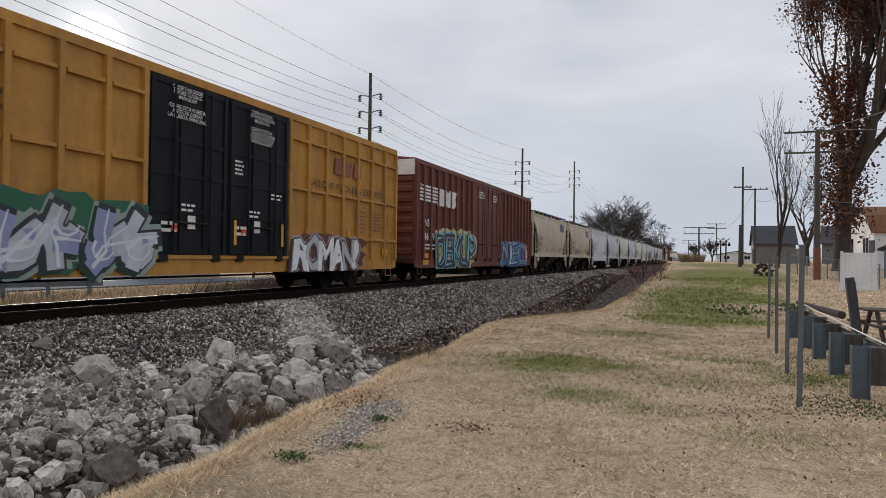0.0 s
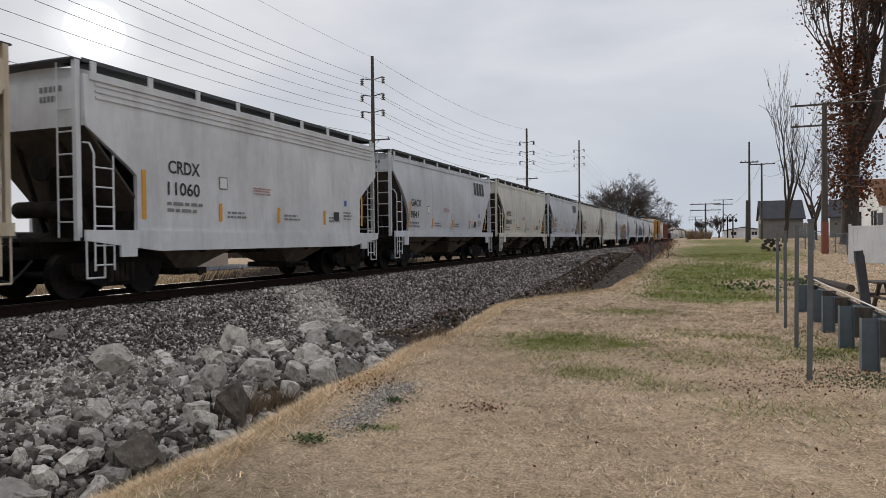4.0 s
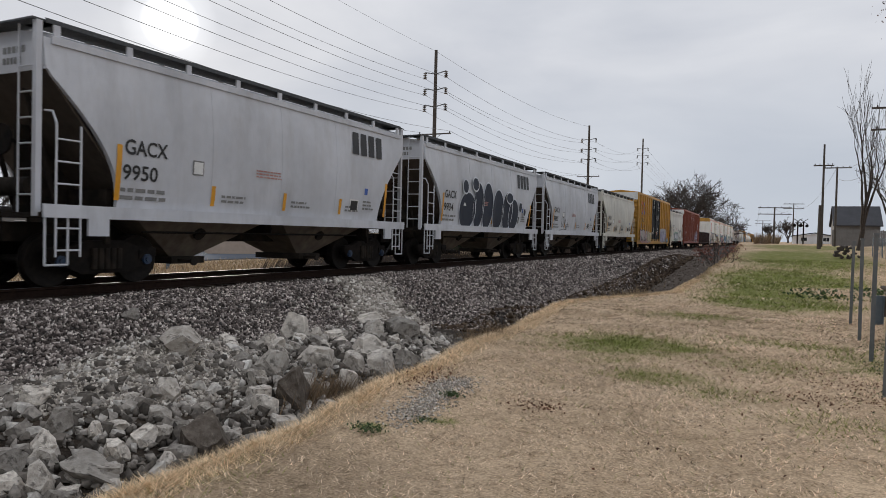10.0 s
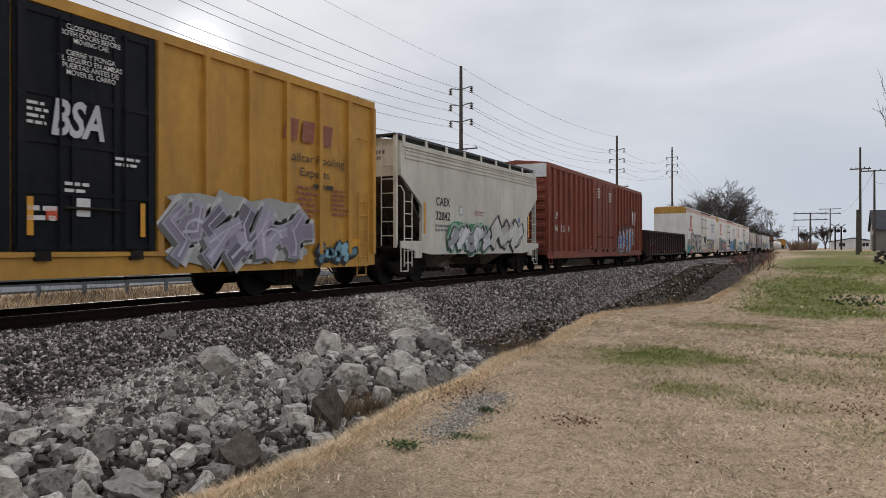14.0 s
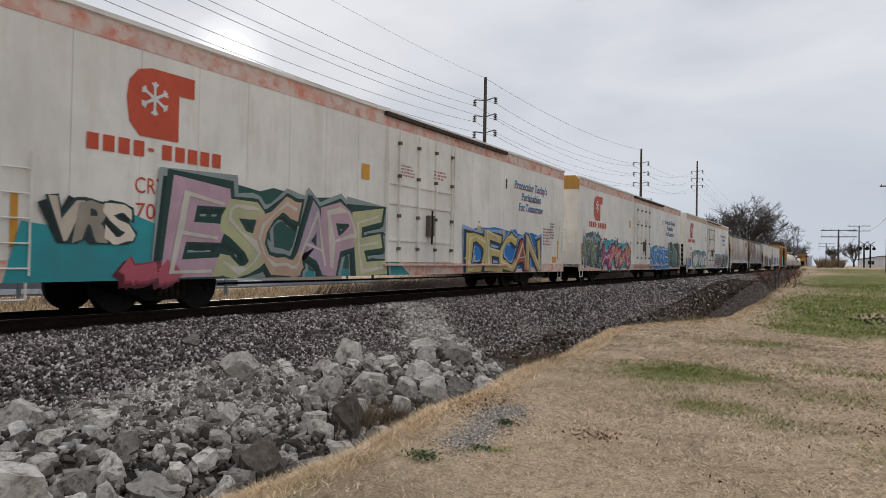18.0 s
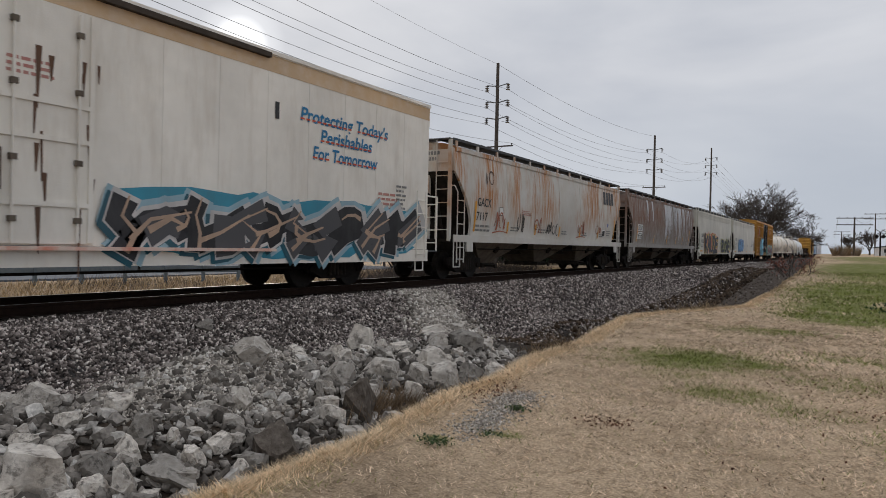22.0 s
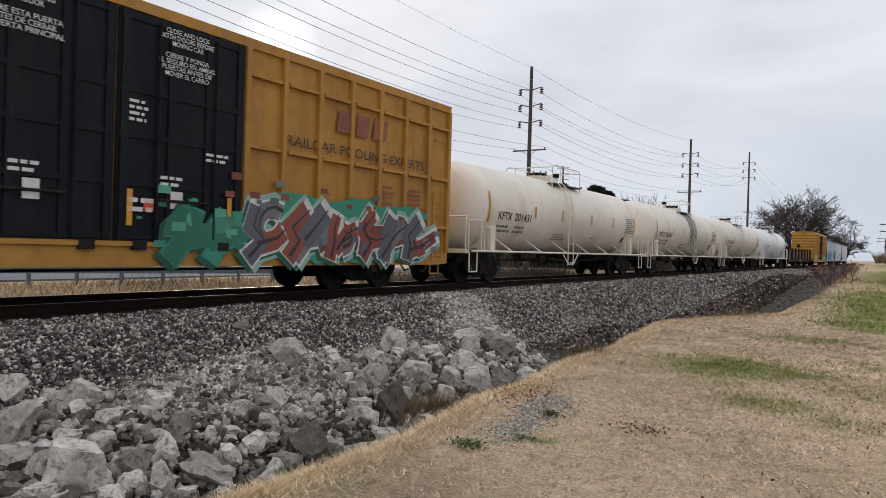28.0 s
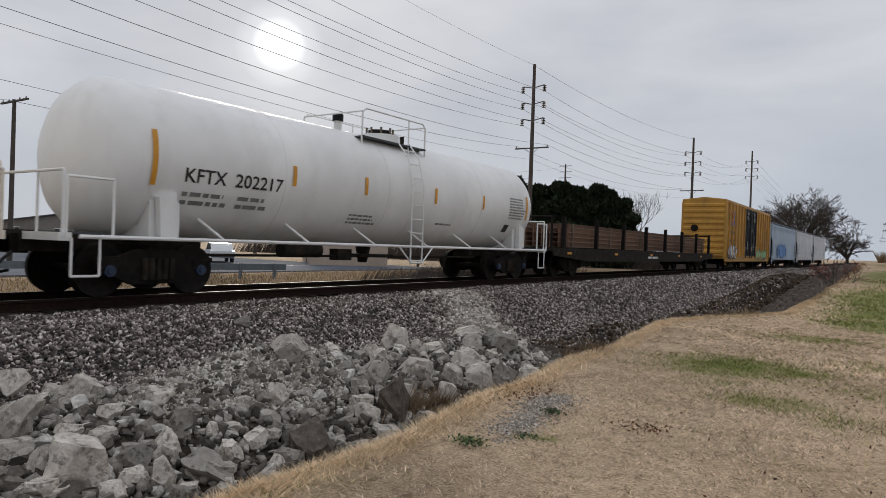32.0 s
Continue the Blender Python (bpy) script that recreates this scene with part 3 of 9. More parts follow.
GREEN = ((-2.1, 10.7, 1.15, 1.35, 1.0, 1.6), (-1.35, 10.8, 0.75, 0.6, 1.0, 1.5), (-1.15, 8.3, 0.6, 0.5, 0.8, 1.5), (-0.4, 7.8, 0.5, 0.5, 0.5, 1.5), (-2.0, 9.2, 0.5, 0.5, 0.5, 1.5), (0.2, 21.5, 2.2, 2.6, 1.0, 2.5), (0.1, 25.5, 2.3, 3.2, 1.0, 2.5), (0.5, 32, 3.1, 7.5, 1.0, 3.0), (1.6, 48, 4.2, 11, 1.0, 3.0), (2.5, 68, 5.0, 14, 0.9, 3.0), (-1.6, 15.8, 1.0, 0.8, 0.75, 1.5), (-0.2, 9.8, 1.0, 0.6, 0.45, 1.5), (1.5, 11, 0.9, 1.3, 0.7, 1.5), (0.3, 12.2, 1.3, 0.6, 0.5, 1.5), (-2.95, 4.75, 0.16, 0.14, 1.0, 2.0), (-2.55, 5.2, 0.2, 0.1, 0.9, 2.0), (0.7, 6.8, 0.8, 0.5, 0.35, 1.5), (-3.4, 3.3, 0.5, 0.5, 0.4, 1.5))


def green_share(x, y):
    """How green the lawn is, patch by patch, with a dead strip left in the far green."""
    g = np.zeros_like(x)
    for cx, cy, rx, ry, a, p in GREEN:
        g = np.maximum(g, a * np.exp(-(((x - cx) / rx) ** 2 + ((y - cy) / ry) ** 2) ** p))
    return g * (1 - 0.85 * np.exp(-(((x - 2.2) / 1.7) ** 2 + ((y - 27) / 1.6) ** 2) ** 2))


def make_ground():
    xs = spaced((-1500, -200, 130), (-200, -60, 12), (-60, -18, 2.5), (-18, 6, 0.2), (6, 20, 1.0), (20, 100, 8), (100, 1500, 140))
    ys = spaced((-900, -60, 90), (-60, -6, 3), (-6, 1, 0.5), (1, 30, 0.2), (30, 80, 0.7), (80, 160, 4), (160, 1900, 60))
    X, Y = np.meshgrid(xs, ys, indexing="ij")
    Z = ground_z(X, Y)
    nx, ny = X.shape
    idx = np.arange(nx * ny).reshape(nx, ny)
    faces = np.stack([idx[:-1, :-1], idx[1:, :-1], idx[1:, 1:], idx[:-1, 1:]], -1).reshape(-1, 4)
    V = np.stack([X, Y, Z], -1).reshape(-1, 3)
    me = fast_mesh("ground", V, faces, ground_material(), smooth=True)
    x, y = V[:, 0], V[:, 1]
    ex = edge_x(y)
    wob = 1.1 * vnoise(y * 0.45, y * 0 + 3.3) + 0.5 * vnoise(y * 1.5, y * 0 + 5.3)
    ballast = smooth_step(-6.7, -7.1, x + wob * smooth_step(13, 18, y)) * smooth_step(-16.2, -15.2, x)
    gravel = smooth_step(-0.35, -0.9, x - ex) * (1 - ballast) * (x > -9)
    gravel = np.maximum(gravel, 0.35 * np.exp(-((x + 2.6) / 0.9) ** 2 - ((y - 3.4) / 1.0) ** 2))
    # oily fines round the ties, with the shade below the rail in their tone
    fines_and_shade = smooth_step(-10.45, -10.65, x) * smooth_step(-13.9, -13.6, x)
    ballast, gravel = ballast * (1 - fines_and_shade), np.maximum(gravel, fines_and_shade)
    # tan heap of spoil, and rougher soil beyond the track
    heap = np.exp(-((x + 6.5) / 0.75) ** 2 - ((y - 5.2) / 1.0) ** 2)
    ballast, gravel = ballast * (1 - 0.75 * heap), gravel * (1 - 0.75 * heap)
    gravel = np.maximum(gravel, 0.42 * smooth_step(-15.5, -17, x) * smooth_step(-31, -29, x))
    # grey-brown silt on the floor of the far ditch
    silt = smooth_step(-6.35, -5.6, x + wob * 0.5) * smooth_step(-0.15, -0.6, x - ex) * smooth_step(17, 20, y) * smooth_step(75, 60, y)
    green = green_share(x, y)
    col = np.stack([ballast, gravel, green, silt], -1).astype(np.float32)
    att = me.color_attributes.new("zone", "FLOAT_COLOR", "POINT")
    att.data.foreach_set("color", col.ravel())
    tagged(new("ground", me), "dead winter lawn with a ditch and grey ballast bank", "ground", kind="structure")


def ground_material():
    m = bpy.data.materials.new("lawn_ditch_and_ballast")
    m.use_nodes = True
    nt = m.node_tree
    N, L = nt.nodes.new, nt.links.new
    b = nt.nodes["Principled BSDF"]
    co = N("ShaderNodeTexCoord")
    at = N("ShaderNodeAttribute")
    at.attribute_name = "zone"
    sep = N("ShaderNodeSeparateColor")
    L(at.outputs["Color"], sep.inputs["Color"])

    def noise_ramp(scale, stops, detail=6, rough=0.6):
        n = N("ShaderNodeTexNoise")
        n.inputs["Scale"].default_value, n.inputs["Detail"].default_value, n.inputs["Roughness"].default_value = scale, detail, rough
        L(co.outputs["Object"], n.inputs["Vector"])
        r = N("ShaderNodeValToRGB")
        e = r.color_ramp.elements
        e[0].position, e[0].color = stops[0][0], (*stops[0][1], 1)
        e[1].position, e[1].color = stops[-1][0], (*stops[-1][1], 1)
        for p, c in stops[1:-1]:
            e.new(p).color = (*c, 1)
        L(n.outputs["Fac"], r.inputs["Fac"])
        return r.outputs["Color"], n.outputs["Fac"]

    def mix(fac, a, c, mode="MIX"):
        k = N("ShaderNodeMix")
        k.data_type, k.blend_type = "RGBA", mode
        for s, v in (("Factor", fac), ("A", a), ("B", c)):
            if isinstance(v, (int, float)):
                k.inputs[s].default_value = v
            elif isinstance(v, tuple):
                k.inputs[s].default_value = (*v, 1)
            else:
                L(v, k.inputs[s])
        return k.outputs["Result"]

    dead, _ = noise_ramp(48, [(0.32, (0.125, 0.092, 0.06)), (0.48, (0.51, 0.395, 0.275)), (0.68, (0.88, 0.70, 0.515))], 8, 0.8)
    patch, pf = noise_ramp(0.55, [(0.33, (0.70, 0.67, 0.62)), (0.66, (1.06, 1.04, 1.01))], 5)
    dead = mix(1.0, dead, patch, "MULTIPLY")
    clump, _ = noise_ramp(7, [(0.34, (0.46, 0.42, 0.37)), (0.46, (0.92, 0.90, 0.88)), (0.64, (1.12, 1.1, 1.07))], 9, 0.78)
    dead = mix(1.0, dead, clump, "MULTIPLY")
    green, _ = noise_ramp(45, [(0.3, (0.06, 0.067, 0.018)), (0.55, (0.18, 0.195, 0.05)), (0.75, (0.38, 0.33, 0.15))], 8, 0.7)
    gn = N("ShaderNodeTexNoise")
    gn.inputs["Scale"].default_value, gn.inputs["Detail"].default_value = 2.3, 8
    L(co.outputs["Object"], gn.inputs["Vector"])
    mm = N("ShaderNodeMath")
    mm.operation = "MULTIPLY_ADD"
    mm.inputs[1].default_value, mm.inputs[2].default_value = 2.4, -1.35
    L(gn.outputs["Fac"], mm.inputs[0])
    ad = N("ShaderNodeMath")
    ad.operation, ad.use_clamp = "ADD", True
    L(mm.outputs[0], ad.inputs[0])
    g2 = N("ShaderNodeMath")
    g2.operation = "MULTIPLY"
    g2.inputs[1].default_value = 1.25
    L(sep.outputs["Blue"], g2.inputs[0])
    L(g2.outputs[0], ad.inputs[1])
    g3 = N("ShaderNodeMath")
    g3.operation, g3.use_clamp = "MULTIPLY", True
    L(ad.outputs[0], g3.inputs[0])
    g4 = N("ShaderNodeMath")
    g4.operation, g4.use_clamp = "MULTIPLY_ADD", True
    g4.inputs[1].default_value, g4.inputs[2].default_value = 0.9, 0.10
    L(sep.outputs["Blue"], g4.inputs[0])
    L(g4.outputs[0], g3.inputs[1])
    lawn = mix(g3.outputs[0], dead, green)
    # soil and ballast bed go near black: shade between the stones is included
    dirt_with_shade, _ = noise_ramp(18, [(0.3, (0.012, 0.009, 0.0075)), (0.55, (0.04, 0.031, 0.024)), (0.75, (0.11, 0.09, 0.07))], 8, 0.7)
    ball, _ = noise_ramp(26, [(0.34, (0.012, 0.011, 0.0105)), (0.5, (0.045, 0.041, 0.039)), (0.7, (0.12, 0.11, 0.105))], 6, 0.7)
    c = mix(sep.outputs["Green"], lawn, dirt_with_shade)
    siltc, _ = noise_ramp(7, [(0.3, (0.045, 0.034, 0.026)), (0.55, (0.10, 0.080, 0.064)), (0.75, (0.19, 0.158, 0.13))], 8, 0.7)
    c = mix(at.outputs["Alpha"], c, siltc)
    c = mix(sep.outputs["Red"], c, ball)
    L(c, b.inputs["Base Color"])
    b.inputs["Roughness"].default_value = 0.95
    b.inputs["Specular IOR Level"].default_value = 0.15
    n3 = N("ShaderNodeTexNoise")
    n3.inputs["Scale"].default_value, n3.inputs["Detail"].default_value = 30, 6
    L(co.outputs["Object"], n3.inputs["Vector"])
    bp = N("ShaderNodeBump")
    bp.inputs["Strength"].default_value, bp.inputs["Distance"].default_value = 0.8, 0.03
    L(n3.outputs["Fac"], bp.inputs["Height"])
    L(bp.outputs["Normal"], b.inputs["Normal"])
    return m


make_ground()


# ---- track ----
def make_track():
    prof = [(-0.075, 0), (0.075, 0), (0.075, 0.012), (0.012, 0.03), (0.012, 0.125), (0.036, 0.135), (0.036, 0.172), (0.026, 0.178), (-0.026, 0.178), (-0.036, 0.172), (-0.036, 0.135), (-0.012, 0.125), (-0.012, 0.03), (-0.075, 0.012)]
    for side in (1, -1):
        x = TRACK_X + side * 0.7525
        mb = Mb()
        mb.prism([(x + px, RAIL_Z - 0.178 + pz) for px, pz in prof], 1, -560, 1200)
        rail = solid("rail", mb, M["railside"], "long steel running rail with rusty web", "rail", "running rails", "structure")
        part("railhead", Mb().box(x - 0.03, x + 0.03, -560, 1200, RAIL_Z - 0.003, RAIL_Z + 0.001), M["rail"], rail, "polished bright railhead")
    tie = Mb().box(-1.3, 1.3, -0.115, 0.115, -0.18, 0.0).mesh("tie", M["tie"])
    bed = thing("track_ties", "dark creosoted wooden ties half sunk in ballast", "railway ties", kind="structure")
    rnd = random.Random(5)
    for i in range(300):
        ob = part("tie", tie, None, bed)
        ob.location = (TRACK_X + rnd.uniform(-0.04, 0.04), -20 + i * 0.52, RAIL_Z - 0.178)
        ob.rotation_euler = (0, 0, rnd.uniform(-0.015, 0.015))
    far = Mb()
    for i in range(400):
        y = 136.2 + i * 0.6
        far.box(TRACK_X - 1.3, TRACK_X + 1.3, y, y + 0.23, RAIL_Z - 0.36, RAIL_Z - 0.178)
    tagged(part("far_ties", far, M["tie"], bed), kind="stuff")


make_track()

# ---- train: common parts ----
# A car's own space: x towards the lawn, y away along the track, z up from the railhead.
HW = 1.55
TRAIN = []


def s_of(t):
    u = (t - 16) / 16
    return 16 * (15.956 * u + 0.178 * u**2 + 0.158 * u**3 - 0.085 * u**4 - 0.116 * u**5)


def build_truck_meshes():
    r = 0.457
    w = Mb()
    for s in (-1, 1):
        x = s * 0.7525
        prof = [(-0.05, 0.10), (-0.05, r * 0.80), (-0.065, r * 0.86), (-0.065, r), (0.065, r + 0.01), (0.065, r + 0.028), (0.09, r + 0.028), (0.09, r * 0.84), (0.04, r * 0.78), (0.03, 0.16), (0.06, 0.10)]
        n = 28
        rings = []
        for px, pr in prof:
            rings.append([(x - s * px, pr * math.cos(k * math.tau / n), pr * math.sin(k * math.tau / n)) for k in range(n)])
        w.rings(rings)
    w.tube((-1.02, 0, 0), (1.02, 0, 0), 0.075, 12)
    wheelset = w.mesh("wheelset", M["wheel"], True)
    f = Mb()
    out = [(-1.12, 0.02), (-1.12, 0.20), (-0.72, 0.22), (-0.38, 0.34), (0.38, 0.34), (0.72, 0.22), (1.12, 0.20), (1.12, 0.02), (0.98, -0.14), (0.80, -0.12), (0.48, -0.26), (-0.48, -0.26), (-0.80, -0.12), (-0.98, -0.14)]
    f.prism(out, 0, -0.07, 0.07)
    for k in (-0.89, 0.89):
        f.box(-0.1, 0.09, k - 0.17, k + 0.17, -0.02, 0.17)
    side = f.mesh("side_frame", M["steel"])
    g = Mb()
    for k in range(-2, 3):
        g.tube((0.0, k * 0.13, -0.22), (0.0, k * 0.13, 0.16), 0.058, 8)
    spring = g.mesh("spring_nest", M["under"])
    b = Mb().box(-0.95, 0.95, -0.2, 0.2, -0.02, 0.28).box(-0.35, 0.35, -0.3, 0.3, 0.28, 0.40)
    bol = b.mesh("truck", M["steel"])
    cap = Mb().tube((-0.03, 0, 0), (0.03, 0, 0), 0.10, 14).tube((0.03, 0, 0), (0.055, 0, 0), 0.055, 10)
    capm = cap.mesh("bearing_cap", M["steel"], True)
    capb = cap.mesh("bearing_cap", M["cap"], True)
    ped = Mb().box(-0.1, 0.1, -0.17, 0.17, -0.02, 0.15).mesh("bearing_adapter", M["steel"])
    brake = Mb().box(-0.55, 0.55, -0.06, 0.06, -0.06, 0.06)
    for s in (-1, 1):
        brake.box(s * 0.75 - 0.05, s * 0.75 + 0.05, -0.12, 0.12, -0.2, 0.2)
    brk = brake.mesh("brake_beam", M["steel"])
    return dict(wheelset=wheelset, side=side, spring=spring, bol=bol, cap=capm, capb=capb, ped=ped, brk=brk)


TRUCK = build_truck_meshes()
WHEELS = []


def add_truck(car, y, blue=False):
    t = part("truck", TRUCK["bol"], None, car, "dark steel four-wheel truck")
    t.location = (0, y, 0.50)
    for s in (-1, 1):
        o = part("side_frame", TRUCK["side"], None, t)
        o.location = (s * 1.02, 0, -0.02)
        o = part("spring_nest", TRUCK["spring"], None, t)
        o.location = (s * 1.12, 0, 0.02)
        o = part("brake_beam", TRUCK["brk"], None, t)
        o.location = (0, s * 0.36, -0.05)
        w = part("wheelset", TRUCK["wheelset"], None, t)
        w.location = (0, s * 0.89, -0.043)
        WHEELS.append((w, s))
        o = part("bearing_cap", TRUCK["capb" if blue else "cap"], None, t)
        o.location = (1.115, s * 0.89, -0.043)


COUPLER = Mb().box(-0.11, 0.11, -0.75, 0.0, -0.12, 0.12).box(-0.2, 0.2, -0.98, -0.7, -0.16, 0.16).box(-0.03, 0.17, -1.06, -0.95, -0.14, 0.14).mesh("coupler", M["steel"])
HOSE = Mb().pipe([(0.35, -0.25, 0), (0.35, -0.45, -0.2), (0.38, -0.7, -0.38), (0.42, -0.95, -0.34)], 0.028).mesh("brake_hose", M["rubber"])


def add_ends(car, h):
    for s in (-1, 1):
        c = part("coupler", COUPLER, None, car)
        c.location = (0, s * (h - 0.1), 0.88)
        c.rotation_euler = (0, 0, 0 if s < 0 else math.pi)
        a = part("brake_hose", HOSE, None, car)
        a.location = (0, s * (h - 0.1), 0.75)
        a.rotation_euler = (0, 0, 0 if s < 0 else math.pi)


def new_car(name, label, category, yL, yR):
    c = thing(name, label, category, "cars of the freight train")
    h = (yR - yL) / 2
    TRAIN.append((c, (yL + yR) / 2))
    return c, h


_fonts = {}


def text_mesh(txt, bold=0.0, shear=0.0):
    key = (txt, bold, shear)
    if key not in _fonts:
        cu = bpy.data.curves.new("lettering", "FONT")
        cu.body, cu.size, cu.offset, cu.shear, cu.resolution_u = txt, 1.0, bold, shear, 3
        ob = bpy.data.objects.new("lettering", cu)
        me = bpy.data.meshes.new_from_object(ob)
        bpy.data.objects.remove(ob)
        co = np.zeros(len(me.vertices) * 3)
        me.vertices.foreach_get("co", co)
        polys = [tuple(p.vertices) for p in me.polygons]
        _fonts[key] = (co.reshape(-1, 3)[:, :2].copy(), polys)
        bpy.data.meshes.remove(me)
    return _fonts[key]


def flat_on_side(name, uv, polys, material, car, surf, off, label=""):
    """Lay a flat outline (along, up) on the side that faces the lawn."""
    uv = np.asarray(uv)
    vs = [(surf(z) + off, y, z) for y, z in uv]
    me = bpy.data.meshes.new(name)
    me.from_pydata(vs, [], polys)
    me.materials.append(material)
    return part(name, me, None, car, label)


def letter(car, txt, y, z, height, material, surf, width=None, bold=0.0, shear=0.0, off=0.012, name="lettering", label=""):
    """One line of lettering whose lower left corner is at (y, z)."""
    uv, polys = text_mesh(txt, bold, shear)
    lo, hi = uv.min(0), uv.max(0)
    k = height / 0.7
    kx = k if width is None else width / (hi[0] - lo[0])
    out = np.stack([y + (uv[:, 0] - lo[0]) * kx, z + uv[:, 1] * k], -1)
    return flat_on_side(name, out, polys, material, car, surf, off, label)


def bars(car, y, z, w, h, n, material, surf, off=0.012, name="small_lettering", seed=1):
    """Lettering too small to read: rows of short bars."""
    rnd = random.Random(seed)
    uv, polys = [], []
    step = h / n
    for i in range(n):
        x, z0 = y, z + h - (i + 1) * step + step * 0.25
        end = y + w * rnd.uniform(0.7, 1.0)
        while x < end:
            l = min(rnd.uniform(0.6, 2.2) * step, end - x)
            o = len(uv)
            uv += [(x, z0), (x + l, z0), (x + l, z0 + step * 0.5), (x, z0 + step * 0.5)]
            polys.append((o, o + 1, o + 2, o + 3))
            x += l + step * 0.35
    return flat_on_side(name, uv, polys, material, car, surf, off)


def quad(car, y, z, w, h, material, surf, off=0.010, name="panel_mark", label=""):
    n = max(2, int(h / 0.08))
    uv, polys = [], []
    for i in range(n + 1):
        uv += [(y, z + h * i / n), (y + w, z + h * i / n)]
        if i:
            polys.append((2 * i - 2, 2 * i - 1, 2 * i + 1, 2 * i))
    return flat_on_side(name, uv, polys, material, car, surf, off, label)


def poly(car, pts, material, surf, off=0.012, name="emblem", label=""):
    return flat_on_side(name, pts, [tuple(range(len(pts)))], material, car, surf, off, label)


def reflectors(car, ys, z, h, surf, w=0.11):
    for y in ys:
        quad(car, y, z, w, h, M["reflect"], surf, 0.012, "reflector", "yellow reflector strip")


# ---- graffiti: broad brush shapes ----
_paints = {}


def paint(c, spread=0.25):
    key = tuple(c)
    if key not in _paints:
        _paints[key] = mat("spray_paint", c, tuple(min(1, v * (1 - spread) + 0.02) for v in c), 2.2, 0.55, bump=0, stain=tuple(v * 0.55 + 0.05 for v in c), smix=0.6, sscale=(1.5, 1.5, 0.6), spec=0.3)
    return _paints[key]


def blob(rnd, y0, y1, z0, z1, spikes=18, rough=0.3):
    cy, cz, ry, rz = (y0 + y1) / 2, (z0 + z1) / 2, (y1 - y0) / 2, (z1 - z0) / 2
    pts = []
    for k in range(spikes):
        a = k * math.tau / spikes
        c, s = math.cos(a), math.sin(a)
        q = 1 / max(abs(c), abs(s)) * (1 - rough * rnd.random())
        pts.append((cy + ry * c * min(q, 1.25), cz + rz * s * min(q, 1.1)))
    return pts


def ribbon(pts, w0, w1=None):
    w1 = w0 if w1 is None else w1
    left, right = [], []
    n = len(pts)
    for i, p in enumerate(pts):
        a, b = pts[max(0, i - 1)], pts[min(n - 1, i + 1)]
        d = math.hypot(b[0] - a[0], b[1] - a[1]) or 1
        nx, ny = -(b[1] - a[1]) / d, (b[0] - a[0]) / d
        w = (w0 + (w1 - w0) * i / max(1, n - 1)) / 2
        left.append((p[0] + nx * w, p[1] + ny * w))
        right.append((p[0] - nx * w, p[1] - ny * w))
    uv = left + right
    polys = [(i, n + i, n + i + 1, i + 1) for i in range(n - 1)]
    return uv, polys


def many(items):
    uv, polys = [], []
    for u, p in items:
        o = len(uv)
        uv += list(u)
        polys += [tuple(k + o for k in q) for q in p]
    return uv, polys


def letter_strokes(rnd, y0, y1, z0, z1):
    """Strokes of one interlocked, unreadable form: hooks, arrows and bent bars."""
    w, h = y1 - y0, z1 - z0
    P = lambda a, b: (y0 + w * a, z0 + h * b)
    u = rnd.uniform
    out = []
    a = u(-0.1, 0.35)
    # a bent spine
    out.append([P(a + u(-0.2, 0.1), 0.0), P(a + u(-0.05, 0.3), u(0.28, 0.42)), P(a + u(-0.25, 0.1), u(0.55, 0.7)), P(a + u(0.0, 0.35), 1.0)])
    # a hook that crosses into the neighbour
    ca, cb, ra, rb, a0 = u(0.35, 0.7), u(0.3, 0.72), u(0.28, 0.5), u(0.18, 0.32), u(0, 360)
    out.append([P(ca + ra * math.cos(math.radians(a0 + 38 * i)), cb + rb * math.sin(math.radians(a0 + 38 * i))) for i in range(rnd.randint(4, 7))])
    # slashing bars
    for _ in range(rnd.randint(1, 2)):
        out.append([P(u(-0.15, 0.5), u(0.0, 0.5)), P(u(0.3, 0.7), u(0.35, 0.65)), P(u(0.75, 1.2), u(0.4, 1.05))])
    return out


def glyph_box(ch):
    uv, _ = text_mesh(ch)
    return uv.min(0), uv.max(0)


